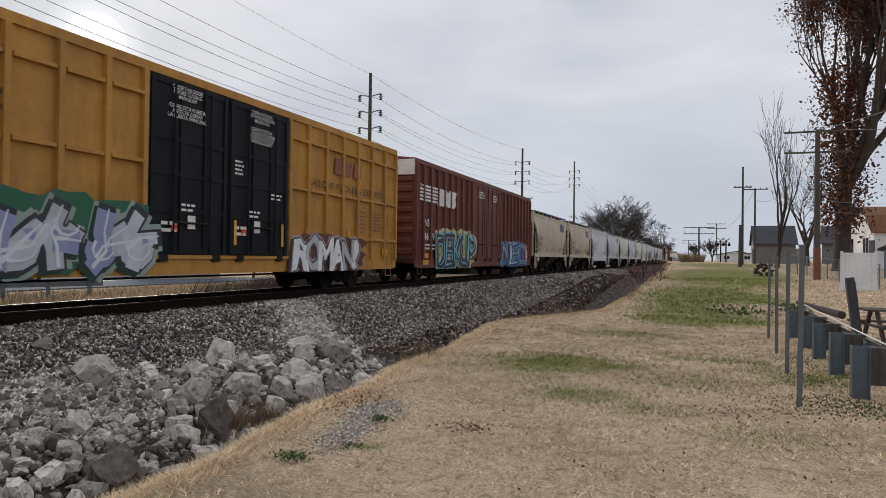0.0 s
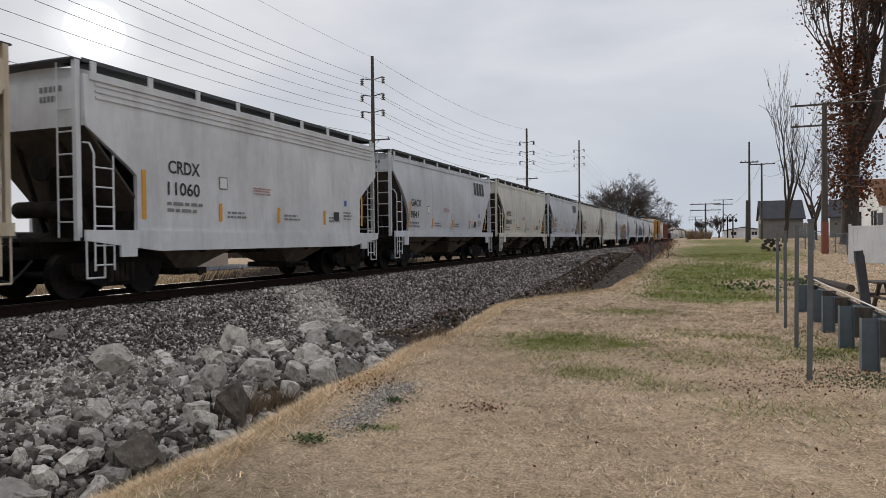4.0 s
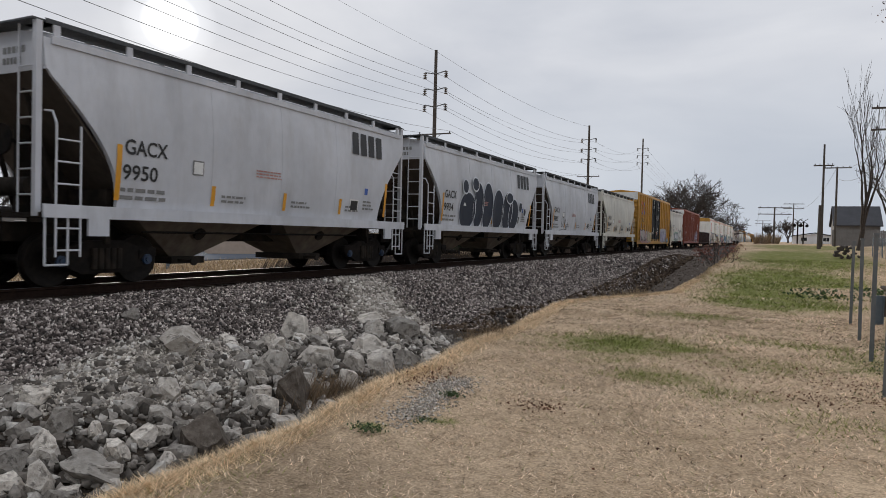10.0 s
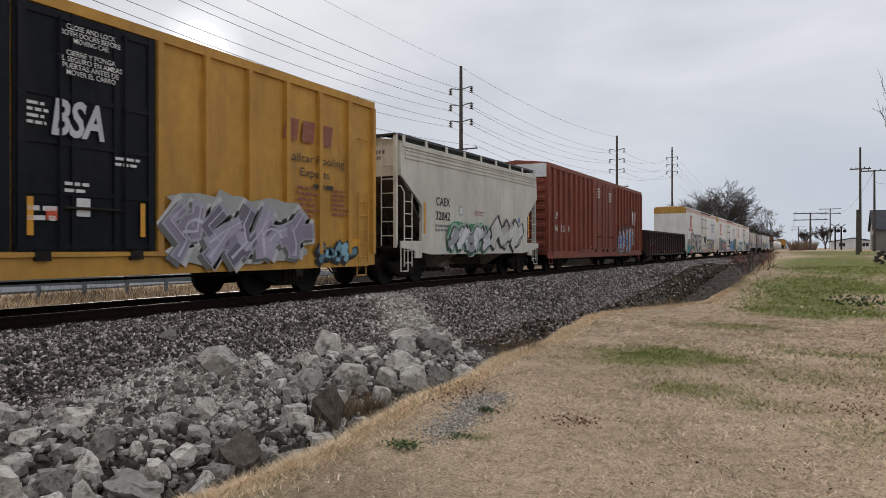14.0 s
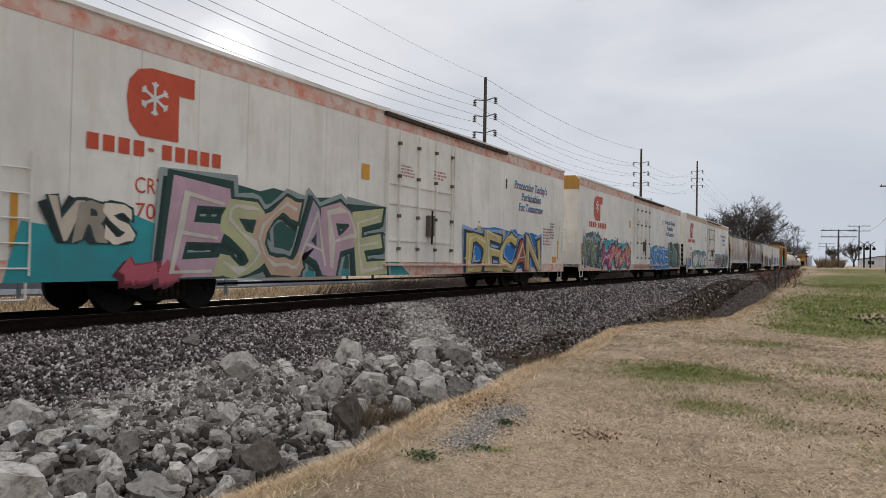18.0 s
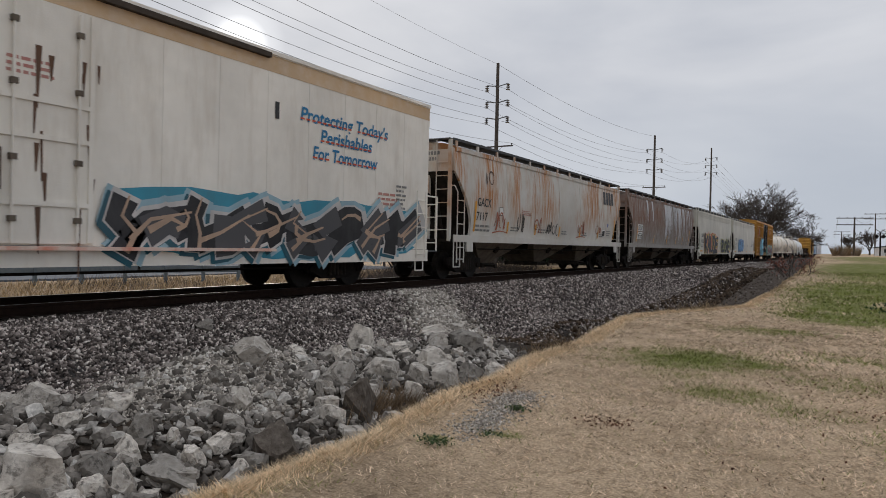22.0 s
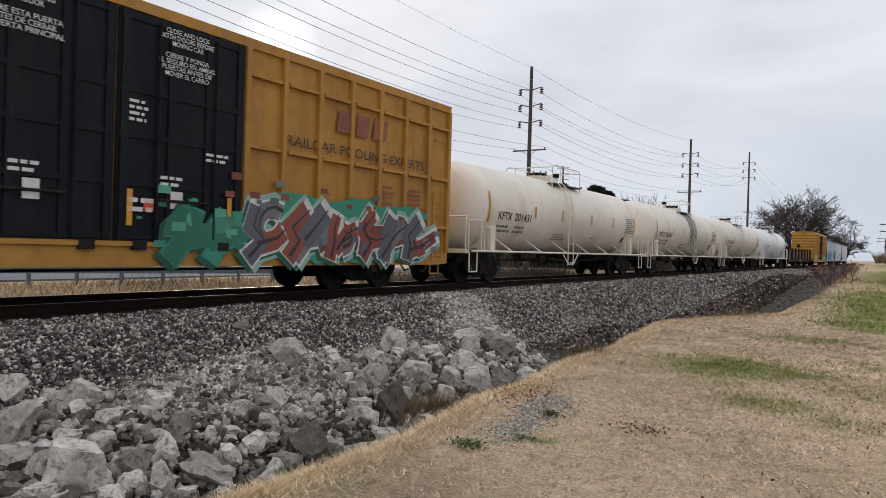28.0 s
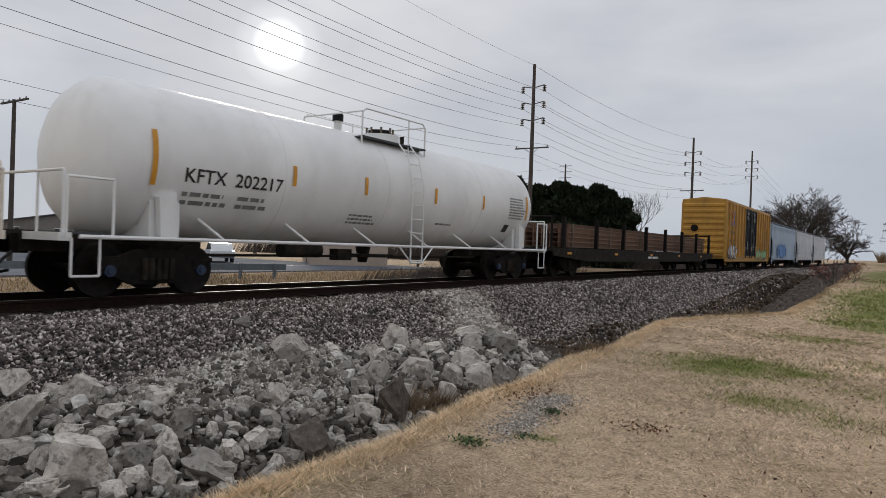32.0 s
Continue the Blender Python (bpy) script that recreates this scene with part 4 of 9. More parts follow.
def graffiti(car, surf, y0, y1, z0, z1, fill, outline, back=None, accent=None, n=5, seed=1, base=0.02, txt=None, label="spray-painted graffiti lettering", bubbles=0):
    """Letter forms: ground, cast shadow, outline, fills in one or several colours, highlights and dots."""
    rnd = random.Random(seed)
    h = z1 - z0
    cols = fill if isinstance(fill[0], tuple) else (fill, tuple(v * 0.6 for v in fill), tuple(min(0.85, v * 1.25 + 0.05) for v in fill))
    if back:
        pts = blob(rnd, y0 - 0.25, y1 + 0.25, z0, z1 + 0.15 * h, 46, 0.26)
        poly(car, [(p, max(q, z0)) for p, q in pts], paint(back), surf, base, "graffiti", label)
    fills = [[] for _ in cols]
    outs, accs, shad, rims, forms = [], [], [], [], []
    if txt:
        w = (y1 - y0) / len(txt)
        for k, ch in enumerate(txt):
            lo, hi = glyph_box(ch)
            span = max(hi[0] - lo[0], 0.42)
            a, c = y0 + k * w - 0.04 * w, z0 + rnd.uniform(0.0, 0.07) * h
            d = z1 - rnd.uniform(0, 0.16) * h
            sc = np.array([1.1 * w / span, (d - c) / (hi[1] - lo[1])])
            tilt, grow = rnd.uniform(-0.08, 0.16), min(1.0, 0.75 * h / w)
            for dest, bold, dy, dz in ((rims if back else None, 0.12, 0, 0), (shad, 0.075, -0.10, -0.07), (outs, 0.072, 0, 0), (forms, 0.036, 0, 0), (accs if accent else None, -0.03, 0.02 * w, 0.02 * h)):
                if dest is None:
                    continue
                uv, polys = text_mesh(ch, bold * grow if bold > 0 else bold, 0.0)
                q = (uv - lo) * sc + [a + dy, c + dz]
                # the forms sway and swell like a freehand piece
                u, v = (q[:, 0] - y0) / w, (q[:, 1] - z0) / h
                q[:, 0] += tilt * (q[:, 1] - z0) + 0.10 * w * np.sin(5.3 * v + 2.1 * k + seed)
                q[:, 1] += 0.07 * h * np.sin(4.1 * u + seed * 1.7) * v + 0.05 * h * np.sin(9.0 * u + seed)
                q[:, 1] = np.maximum(q[:, 1], z0 - 0.02)
                dest.append((q, polys))
    else:
        w = (y1 - y0) / n
        for i in range(n):
            a, b = y0 + i * w - 0.06 * w, y0 + (i + 1) * w + 0.10 * w
            c, d = z0 + rnd.uniform(0, 0.06) * h, z1 - rnd.uniform(0, 0.14) * h
            tilt = rnd.uniform(-0.05, 0.22)
            for st in letter_strokes(rnd, a + 0.1 * w, b - 0.08 * w, c + 0.08 * h, d - 0.08 * h):
                st = [(p + tilt * (q - z0), q) for p, q in st]
                k = w * rnd.uniform(0.32, 0.46)
                dest = fills[rnd.randrange(len(cols))]
                dest.append(ribbon(st, k, k * rnd.uniform(0.7, 1.3)))
                e = (st[-1][0] + (st[-1][0] - st[-2][0]) * 0.25, st[-1][1] + (st[-1][1] - st[-2][1]) * 0.25)
                st2 = [(st[0][0] + (st[0][0] - st[1][0]) * 0.06, st[0][1] + (st[0][1] - st[1][1]) * 0.06)] + st[1:] + [(e[0], min(max(e[1], z0), z1 + 0.1))]
                outs.append(ribbon(st2, k + 0.11, k + 0.05))
                shad.append(ribbon([(p - 0.10, max(q - 0.07, z0)) for p, q in st2], k + 0.12, k + 0.05))
                if back:
                    rims.append(ribbon([(p, max(q, z0)) for p, q in st2], k + 0.34, k + 0.26))
                # inner colour patches and cuts
                q = rnd.randrange(len(st) - 1)
                pa, pb = st[q], st[q + 1]
                mid = [(pa[0] + (pb[0] - pa[0]) * t, pa[1] + (pb[1] - pa[1]) * t) for t in (0.15, 0.6)]
                fills[rnd.randrange(len(cols))].append(ribbon(mid, k * 0.8, k * 0.3))
                if accent and rnd.random() < 0.8:
                    m = [(p + 0.05 * w, q + 0.03 * h) for p, q in st]
                    accs.append(ribbon(m, k * 0.24, k * 0.08))
    for j in range(bubbles):
        p, q, r = rnd.uniform(y0 - 0.8, y1 + 0.4), z0 + h * rnd.uniform(0.3, 1.25), rnd.uniform(0.04, 0.15)
        fills[j % len(cols)].append(ribbon([(p - r, q), (p - r * 0.4, q), (p + r * 0.4, q), (p + r, q)], r * 1.1, r * 1.1))
    dark = tuple(v * 0.35 for v in (back or outline))
    for nm, items, colour, lift in (("graffiti_rim", rims, tuple(min(0.8, v * 0.7 + 0.3) for v in back) if back else None, 0.003), ("graffiti_shadow", shad, dark, 0.006), ("graffiti_outline", outs, outline, 0.009)):
        if items:
            flat_on_side(nm, *many(items), paint(colour), car, surf, base + lift, label)
    for k, form in enumerate(forms):
        flat_on_side("graffiti_letter", *form, paint(cols[k % len(cols)]), car, surf, base + 0.012 + 0.0015 * (k % 3))
    for j, (items, colour) in enumerate(zip(fills, cols)):
        if items:
            flat_on_side("graffiti_fill", *many(items), paint(colour), car, surf, base + 0.012 + 0.002 * j, label)
    if accs:
        flat_on_side("graffiti_highlight", *many(accs), paint(accent), car, surf, base + 0.02, label)


def doodle(car, surf, y, z, h, c, seed=1, dark=None):
    """A loose sprayed heap of loops and strokes, wider below."""
    rnd = random.Random(seed)
    it = []
    for k in range(6):
        q = rnd.uniform(0.05, 0.7)
        r = h * (0.10 + 0.16 * (1 - q))
        cy, cz = y + rnd.uniform(-0.34, 0.34) * h * (1.1 - q), z + q * h
        a0 = rnd.uniform(0, 6.28)
        it.append(ribbon([(cy + r * math.cos(a0 + t * 0.6), cz + r * 0.8 * math.sin(a0 + t * 0.6)) for t in range(rnd.randint(3, 6))], 0.04, 0.02))
    it.append(ribbon([(y + 0.09 * h * math.cos(t * 0.7), z + h * (0.86 + 0.11 * math.sin(t * 0.7))) for t in range(10)], 0.05))
    it.append(ribbon([(y, z + 0.78 * h), (y + 0.03, z + 0.3 * h)], 0.06))
    if dark:
        poly(car, blob(rnd, y - 0.36 * h, y + 0.36 * h, z, z + 0.72 * h, 22, 0.35), paint(dark), surf, 0.008, "graffiti_ground")
    flat_on_side("graffiti_tag", *many(it), paint(c), car, surf, 0.014, "loose white spray-painted doodle")


def tag_scrawl(car, surf, y0, y1, z0, z1, c, seed=1, w=0.035):
    """A quick handwritten tag: joined loops and hooks, with an underline."""
    rnd = random.Random(seed)
    h = z1 - z0
    n = max(2, round((y1 - y0) / (0.55 * h)))
    cw = (y1 - y0) / n
    items = []
    for i in range(n):
        cy, cz = y0 + (i + 0.5) * cw, z0 + h * rnd.uniform(0.42, 0.58)
        kind = rnd.randrange(4)
        ry, rz, a0 = cw * rnd.uniform(0.3, 0.55), h * rnd.uniform(0.25, 0.5), rnd.uniform(0, 6.28)
        if kind < 2:
            turn = rnd.uniform(3.5, 6.6)
            pts = [(cy + ry * math.cos(a0 + turn * t / 11) * (1 - 0.03 * t), cz + rz * math.sin(a0 + turn * t / 11)) for t in range(12)]
        else:
            k = [(cy + ry * rnd.uniform(-1, 1), cz + rz * (1 if q % 2 else -1) * rnd.uniform(0.5, 1.1)) for q in range(rnd.randint(3, 5))]
            pts = []
            for a, b in zip(k, k[1:]):
                for t in range(5):
                    u = t / 5
                    e = u * u * (3 - 2 * u)
                    pts.append((a[0] + (b[0] - a[0]) * u, a[1] + (b[1] - a[1]) * e))
            pts.append(k[-1])
        items.append(ribbon(pts, w, w * 0.55))
    if n > 2 and rnd.random() < 0.6:
        items.append(ribbon([(y0 - 0.05, z0 - 0.05), ((y0 + y1) / 2, z0 + 0.02), (y1 + 0.1, z0 - 0.02)], w * 0.9, w * 0.4))
    flat_on_side("graffiti_tag", *many(items), paint(c), car, surf, 0.02, "thin spray-painted tag")


def ladder(car, x, y, z0, z1, w=0.42, n=5, material=None, r=0.018, along=True):
    material = material or M["white"]
    l = part("ladder", Mb().pipe([(x, y, z0), (x, y, z1)], r), material, car)
    d = (0, w) if along else (-w, 0)
    part("stile", Mb().pipe([(x + d[0], y + d[1], z0), (x + d[0], y + d[1], z1)], r), material, l)
    for i in range(n):
        z = z0 + (z1 - z0) * (i + 0.3) / n
        part("rung", Mb().pipe([(x, y, z), (x + d[0], y + d[1], z)], r * 0.85), material, l)
    return l


# ---- boxcars ----
def boxcar(name, label, yL, yR, paint_key, roof_key, door_key, posts="grid", top=5.05, bottom=0.62, end_top=None, door=(-2.55, 2.55), trucks=2.9, post_step=1.2, blue=False):
    car, h = new_car(name, label, "boxcar", yL, yR)
    P = M[paint_key]
    sx = HW - 0.06
    surf = lambda z: sx
    eave = top - 0.06
    for s, nm in ((1, "side_wall"), (-1, "side_wall")):
        part(nm, Mb().box(s * sx if s < 0 else sx - 0.06, s * sx + 0.06 if s < 0 else sx, -h, h, 0.95, eave), P, car)
    for s in (-1, 1):
        e = part("end_wall", Mb().box(-sx, sx, s * h - (0.06 if s > 0 else 0), s * h + (0.06 if s < 0 else 0), 0.80, eave), P, car)
        for i in range(9):
            z = 1.15 + i * (eave - 1.4) / 8.6
            part("end_corrugation", Mb().prism([(s * h, z), (s * (h + 0.07), z + 0.07), (s * (h + 0.07), z + 0.21), (s * h, z + 0.28)], 0, -sx + 0.08, sx - 0.08), P, e)
        if end_top:
            part("end_top_panel", Mb().box(-sx, sx, s * (h + 0.002), s * (h + 0.09), eave - 0.62, eave), M[end_top], e)
    roof = Mb()
    roof.prism([(-sx - 0.05, eave), (-sx - 0.05, eave + 0.05), (0, eave + 0.22), (sx + 0.05, eave + 0.05), (sx + 0.05, eave)], 1, -h - 0.03, h + 0.03)
    rf = part("roof", roof, M[roof_key], car, "ribbed steel roof")
    for i in range(14):
        y = -h + (i + 0.5) * 2 * h / 14
        part("roof_rib", Mb().prism([(-sx, eave + 0.06), (0, eave + 0.26), (sx, eave + 0.06), (sx, eave + 0.04), (0, eave + 0.2), (-sx, eave + 0.04)], 1, y - 0.05, y + 0.05), M[roof_key], rf)
    # sills
    for s in (1, -1):
        a = sx * s
        sill = Mb().prism([(-h, 0.95), (h, 0.95), (h, 0.66), (h - 0.4, bottom), (-h + 0.4, bottom), (-h, 0.66)], 0, min(a, a + 0.05 * s), max(a, a + 0.05 * s))
        part("side_sill", sill, P, car)
        part("top_chord", Mb().box(min(a, a + 0.06 * s), max(a, a + 0.06 * s), -h, h, eave - 0.14, eave - 0.002), P, car)
        part("door_track", Mb().box(min(a, a + 0.1 * s), max(a, a + 0.1 * s), door[0] - 2.4, door[1] + 2.4, 0.96, 1.04), P, car)
    # posts
    spans = ((-h, door[0] - 0.02), (door[1] + 0.02, h))
    for s in (1, -1):
        a = sx * s
        for u, v in spans:
            n = max(2, round((v - u) / post_step))
            for i in range(n + 1):
                y = min(max(u + (v - u) * i / n, u + 0.07), v - 0.07)
                d = 0.10 if posts == "grid" else 0.105
                pr = [(a, y - 0.07), (a + d * s, y - 0.06), (a + d * s, y + 0.06), (a, y + 0.07)]
                part("side_post", Mb().prism(pr, 2, 0.955, eave - 0.142), P, car)
            if posts == "grid" and s > 0:
                for z in (1.65, 2.97, 4.36):
                    for i in range(n):
                        y1, y2 = u + (v - u) * i / n + 0.1, u + (v - u) * (i + 1) / n - 0.1
                        part("side_rib", Mb().prism([(a, z - 0.065), (a + 0.10, z - 0.05), (a + 0.10, z + 0.02), (a, z + 0.05)], 1, y1, y2), P, car)
    # plug doors
    for s in (1, -1):
        a = sx * s
        mid = (door[0] + door[1]) / 2
        for u, v in ((door[0], mid - 0.02), (mid + 0.02, door[1])):
            d = part("door", Mb().box(min(a, a + 0.05 * s), max(a, a + 0.05 * s), u, v, 1.05, eave - 0.16), M[door_key], car)
            if s < 0:
                continue
            for y in (u + 0.05, v - 0.17, u + (v - u) * 0.36, u + (v - u) * 0.66):
                part("door_stile", Mb().box(a + 0.052, a + 0.085, y, y + 0.12, 1.06, eave - 0.17), M[door_key], d)
            for z in (1.08, 1.95, 2.75, 3.5, eave - 0.3):
                part("door_rail", Mb().box(a + 0.052, a + 0.075, u + 0.02, v - 0.02, z, z + 0.09), M[door_key], d)
            for y in (u + (v - u) * 0.28, u + (v - u) * 0.74):
                part("locking_bar", Mb().tube((a + 0.105, y, 1.1), (a + 0.105, y, eave - 0.25), 0.022, 8), M[door_key], d)
            part("door_handle", Mb().tube((a + 0.12, u + (v - u) * 0.3, 1.75), (a + 0.12, u + (v - u) * 0.7, 1.75), 0.025, 8), M["under"], d)
            part("roller_hanger", Mb().box(a + 0.05, a + 0.12, u + 0.3, u + 0.55, 0.90, 1.06), M["under"], d)
            part("roller_hanger", Mb().box(a + 0.05, a + 0.12, v - 0.55, v - 0.3, 0.90, 1.06), M["under"], d)
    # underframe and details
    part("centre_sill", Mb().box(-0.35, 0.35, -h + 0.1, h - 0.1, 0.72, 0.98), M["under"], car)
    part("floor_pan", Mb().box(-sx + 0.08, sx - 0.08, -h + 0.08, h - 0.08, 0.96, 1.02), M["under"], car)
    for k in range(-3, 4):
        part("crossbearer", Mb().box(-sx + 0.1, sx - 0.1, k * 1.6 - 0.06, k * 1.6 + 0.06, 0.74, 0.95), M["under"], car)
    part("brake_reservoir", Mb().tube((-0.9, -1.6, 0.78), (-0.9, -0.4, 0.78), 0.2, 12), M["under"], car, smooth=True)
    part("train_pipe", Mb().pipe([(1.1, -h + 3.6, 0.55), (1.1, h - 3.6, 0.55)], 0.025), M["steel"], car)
    for k in (-1, 1):
        y = k * (h - 0.55)
        ladder(car, sx + 0.06, y - (0.21 if k > 0 else 0.21), 0.75, 2.6, 0.42, 5, P)
        part("grab_iron", Mb().pipe([(sx + 0.02, y - 0.2, 4.0), (sx + 0.09, y - 0.2, 4.0), (sx + 0.09, y + 0.2, 4.0), (sx + 0.02, y + 0.2, 4.0)], 0.014), P, car)
        part("sill_step", Mb().pipe([(sx, y - 0.2, 0.8), (sx, y - 0.2, 0.38), (sx, y + 0.2, 0.38), (sx, y + 0.2, 0.8)], 0.018), P, car)
        part("jacking_pad", Mb().box(sx - 0.1, sx + 0.03, y * 0.72 - 0.12, y * 0.72 + 0.12, 0.45, 0.66), M["under"], car)
        for e in range(3):
            part("end_ladder_rung", Mb().pipe([(sx - 0.12, k * (h + 0.12), 1.2 + e * 0.4), (sx - 0.55, k * (h + 0.12), 1.2 + e * 0.4)], 0.016), P, car)
    part("crossover_step", Mb().box(-sx + 0.1, sx - 0.1, -h - 0.32, -h - 0.04, 0.98, 1.02), M["grate"], car)
    part("brake_wheel", Mb().tube((-0.6, -h - 0.18, 3.0), (-0.6, -h - 0.14, 3.0), 0.26, 16).tube((-0.6, -h - 0.16, 3.0), (-0.6, -h - 0.05, 3.0), 0.05, 8), M["steel"], car)
    add_ends(car, h)
    for k in (-1, 1):
        add_truck(car, k * (h - trucks), blue)
    return car, h, surf


# ---- covered hoppers ----
def hopper(name, label, yL, yR, paint_key, bays=2, style="curved", top=4.12, sill=1.22, blue=False, rail_key="grate", pale_end=True):
    car, h = new_car(name, label, "hopper car", yL, yR)
    P = M[paint_key]
    bulge = 0.12 if style == "curved" else 0.05
    mid = 2.75 if style == "curved" else 2.2
    half = max(top - mid, mid - 1.4)
    surf = lambda z: HW - 0.02 - bulge * ((z - mid) / half) ** 2
    cut, z_hi, z_lo = {("curved", 2): (1.45, 3.6, 1.5), ("curved", 3): (1.25, 3.4, 1.45), ("ribbed", 2): (1.25, 3.25, 2.44), ("ribbed", 3): (1.15, 2.98, 1.42)}[style, bays]

    def inset(z):
        if z >= z_hi:
            return 0.06
        t = min(1, (z_hi - z) / (z_hi - z_lo))
        return 0.06 + (cut - 0.06) * (t if bays == 2 and style == "ribbed" else math.sin(t * math.pi / 2))

    z0 = sill + 0.16
    zs = [z0 + (top - z0) * i / 18 for i in range(19)]
    for s in (1, -1):
        mb = Mb()
        vs, fs = [], []
        ny = 8
        for z in zs:
            a = h - inset(z)
            for k in range(ny + 1):
                vs.append((s * surf(z), -a + 2 * a * k / ny, z))
        for i in range(len(zs) - 1):
            for k in range(ny):
                o = i * (ny + 1) + k
                fs.append((o, o + 1, o + ny + 2, o + ny + 1))
        mb.add(vs, fs)
        wall = part("side_sheet", mb, P, car, smooth=True)
        # turned-in lip that gives the sheet its thickness
        for e in (-1, 1):
            lip = []
            for z in zs:
                y = e * (h - inset(z))
                lip.append((z, y))
            m2 = Mb()
            vv = [(s * surf(z), y, z) for z, y in lip] + [(s * (surf(z) - 0.09), y, z) for z, y in lip] + [(s * (surf(z) - 0.09), y - e * 0.05, z) for z, y in lip]
            n = len(lip)
            m2.add(vv, [(i, i + 1, n + i + 1, n + i) for i in range(n - 1)] + [(n + i, n + i + 1, 2 * n + i + 1, 2 * n + i) for i in range(n - 1)])
            part("sheet_edge", m2, P, wall)
        if style == "ribbed":
            for i, z in enumerate((top - 0.16, top - 0.28, top - 0.40)):
                part("roof_bead", Mb().box(s * surf(z) - 0.01, s * surf(z) + 0.03 * s, -h + 0.3, h - 0.3, z - 0.02, z + 0.025), P, wall)
        elif s > 0:
            for k in range(1, 4 * bays // 2):
                y = -h + cut + (2 * h - 2 * cut) * k / (4 * bays // 2)
                m2 = Mb()
                pts = [(surf(z) + 0.006, z) for z in zs]
                m2.prism(pts + [(surf(z) - 0.01, z) for z in reversed(zs)], 1, y - 0.02, y + 0.02)
                part("weld_seam", m2, P, wall)
    # roof
    eave = surf(top)
    prof = [(-eave - 0.05, top - 0.09), (-eave - 0.05, top + 0.03)] + [(eave * math.sin(a), top + 0.03 + 0.20 * math.cos(a)) for a in np.linspace(-1.45, 1.45, 9)] + [(eave + 0.05, top + 0.03), (eave + 0.05, top - 0.09)]
    rf = part("roof", Mb().prism(prof, 1, -h + 0.18, h - 0.18), P, car, smooth=True)
    # trough hatches and running boards
    part("hatch_trough", Mb().box(-0.28, 0.28, -h + 0.7, h - 0.7, top + 0.2, top + 0.34), M["bay"], rf)
    for k in range(6 if bays == 2 else 8):
        n = 6 if bays == 2 else 8
        y = -h + 0.8 + (2 * h - 1.6) * (k + 0.5) / n
        part("hatch_bar", Mb().box(-0.36, 0.36, y - 0.05, y + 0.05, top + 0.34, top + 0.40), M["bay"], rf)
    zr = top + 0.25
    for s in (1, -1):
        wx = 1.12
        wk = part("running_board", Mb().box(s * wx - 0.28, s * wx + 0.28, -h + 0.1, h - 0.1, zr, zr + 0.035), M[rail_key], car, "expanded-metal roof walkway")
        n = 9 if bays == 2 else 13
        for k in range(n if s > 0 else 0):
            y = -h + 0.3 + (2 * h - 0.6) * k / (n - 1)
            part("walkway_bracket", Mb().box(s * (eave - 0.02) - 0.02, s * (eave - 0.02) + 0.02, y - 0.06, y + 0.06, top - 0.05, zr + 0.02), P, wk)
        part("toe_board", Mb().box(s * wx + s * 0.28 - 0.012, s * wx + s * 0.28 + 0.012, -h + 0.1, h - 0.1, zr - 0.015, zr + 0.06), M[rail_key], wk)
    for e in (-1, 1):
        part("end_walkway", Mb().box(-1.4, 1.4, e * (h - 0.1) - 0.22, e * (h - 0.1) + 0.22, zr, zr + 0.03), M[rail_key], car)
    # ends: upper end sheet, slope sheet, posts
    for e in (-1, 1):
        ye = e * (h - 0.07)
        es = part("end_sheet", Mb().prism([(-surf(z_hi), z_hi), (-eave, top - 0.04), (eave, top - 0.04), (surf(z_hi), z_hi)], 1, min(ye, ye - e * 0.05), max(ye, ye - e * 0.05)), P, car)
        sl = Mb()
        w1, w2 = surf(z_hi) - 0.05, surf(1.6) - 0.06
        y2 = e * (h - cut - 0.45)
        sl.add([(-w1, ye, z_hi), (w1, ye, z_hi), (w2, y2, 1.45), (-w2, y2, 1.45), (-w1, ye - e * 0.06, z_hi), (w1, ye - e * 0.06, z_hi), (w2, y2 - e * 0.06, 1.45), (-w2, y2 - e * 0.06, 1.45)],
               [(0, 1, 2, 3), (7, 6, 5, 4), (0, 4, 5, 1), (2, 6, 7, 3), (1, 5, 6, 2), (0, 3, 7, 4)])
        # the dark sheet colours carry the shade of the enclosed end
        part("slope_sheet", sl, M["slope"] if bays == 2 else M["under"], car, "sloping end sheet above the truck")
        for s in (-1, 1):
            part("corner_post", Mb().box(s * 1.36 - 0.05, s * 1.36 + 0.05, e * h - 0.05, e * h + 0.05, sill, zr), P, car)
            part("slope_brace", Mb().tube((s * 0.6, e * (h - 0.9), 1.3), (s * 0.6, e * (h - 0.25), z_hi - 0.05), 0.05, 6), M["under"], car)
        # near-black webs close off the opening, so it reads as deep shade
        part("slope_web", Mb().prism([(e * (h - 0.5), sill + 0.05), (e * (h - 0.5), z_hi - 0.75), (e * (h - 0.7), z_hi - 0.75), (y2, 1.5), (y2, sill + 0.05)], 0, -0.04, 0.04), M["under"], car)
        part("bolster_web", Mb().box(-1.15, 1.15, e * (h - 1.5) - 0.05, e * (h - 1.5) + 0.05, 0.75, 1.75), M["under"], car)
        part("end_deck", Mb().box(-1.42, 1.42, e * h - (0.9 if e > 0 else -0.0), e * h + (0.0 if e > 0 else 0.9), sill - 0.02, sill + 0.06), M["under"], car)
        if bays == 3:
            for x in (-0.55, 0.25):
                part("end_post", Mb().box(x, x + 0.26, e * (h - 0.2) - 0.05, e * (h - 0.2) + 0.05, sill, z_hi + 0.05), P, car)
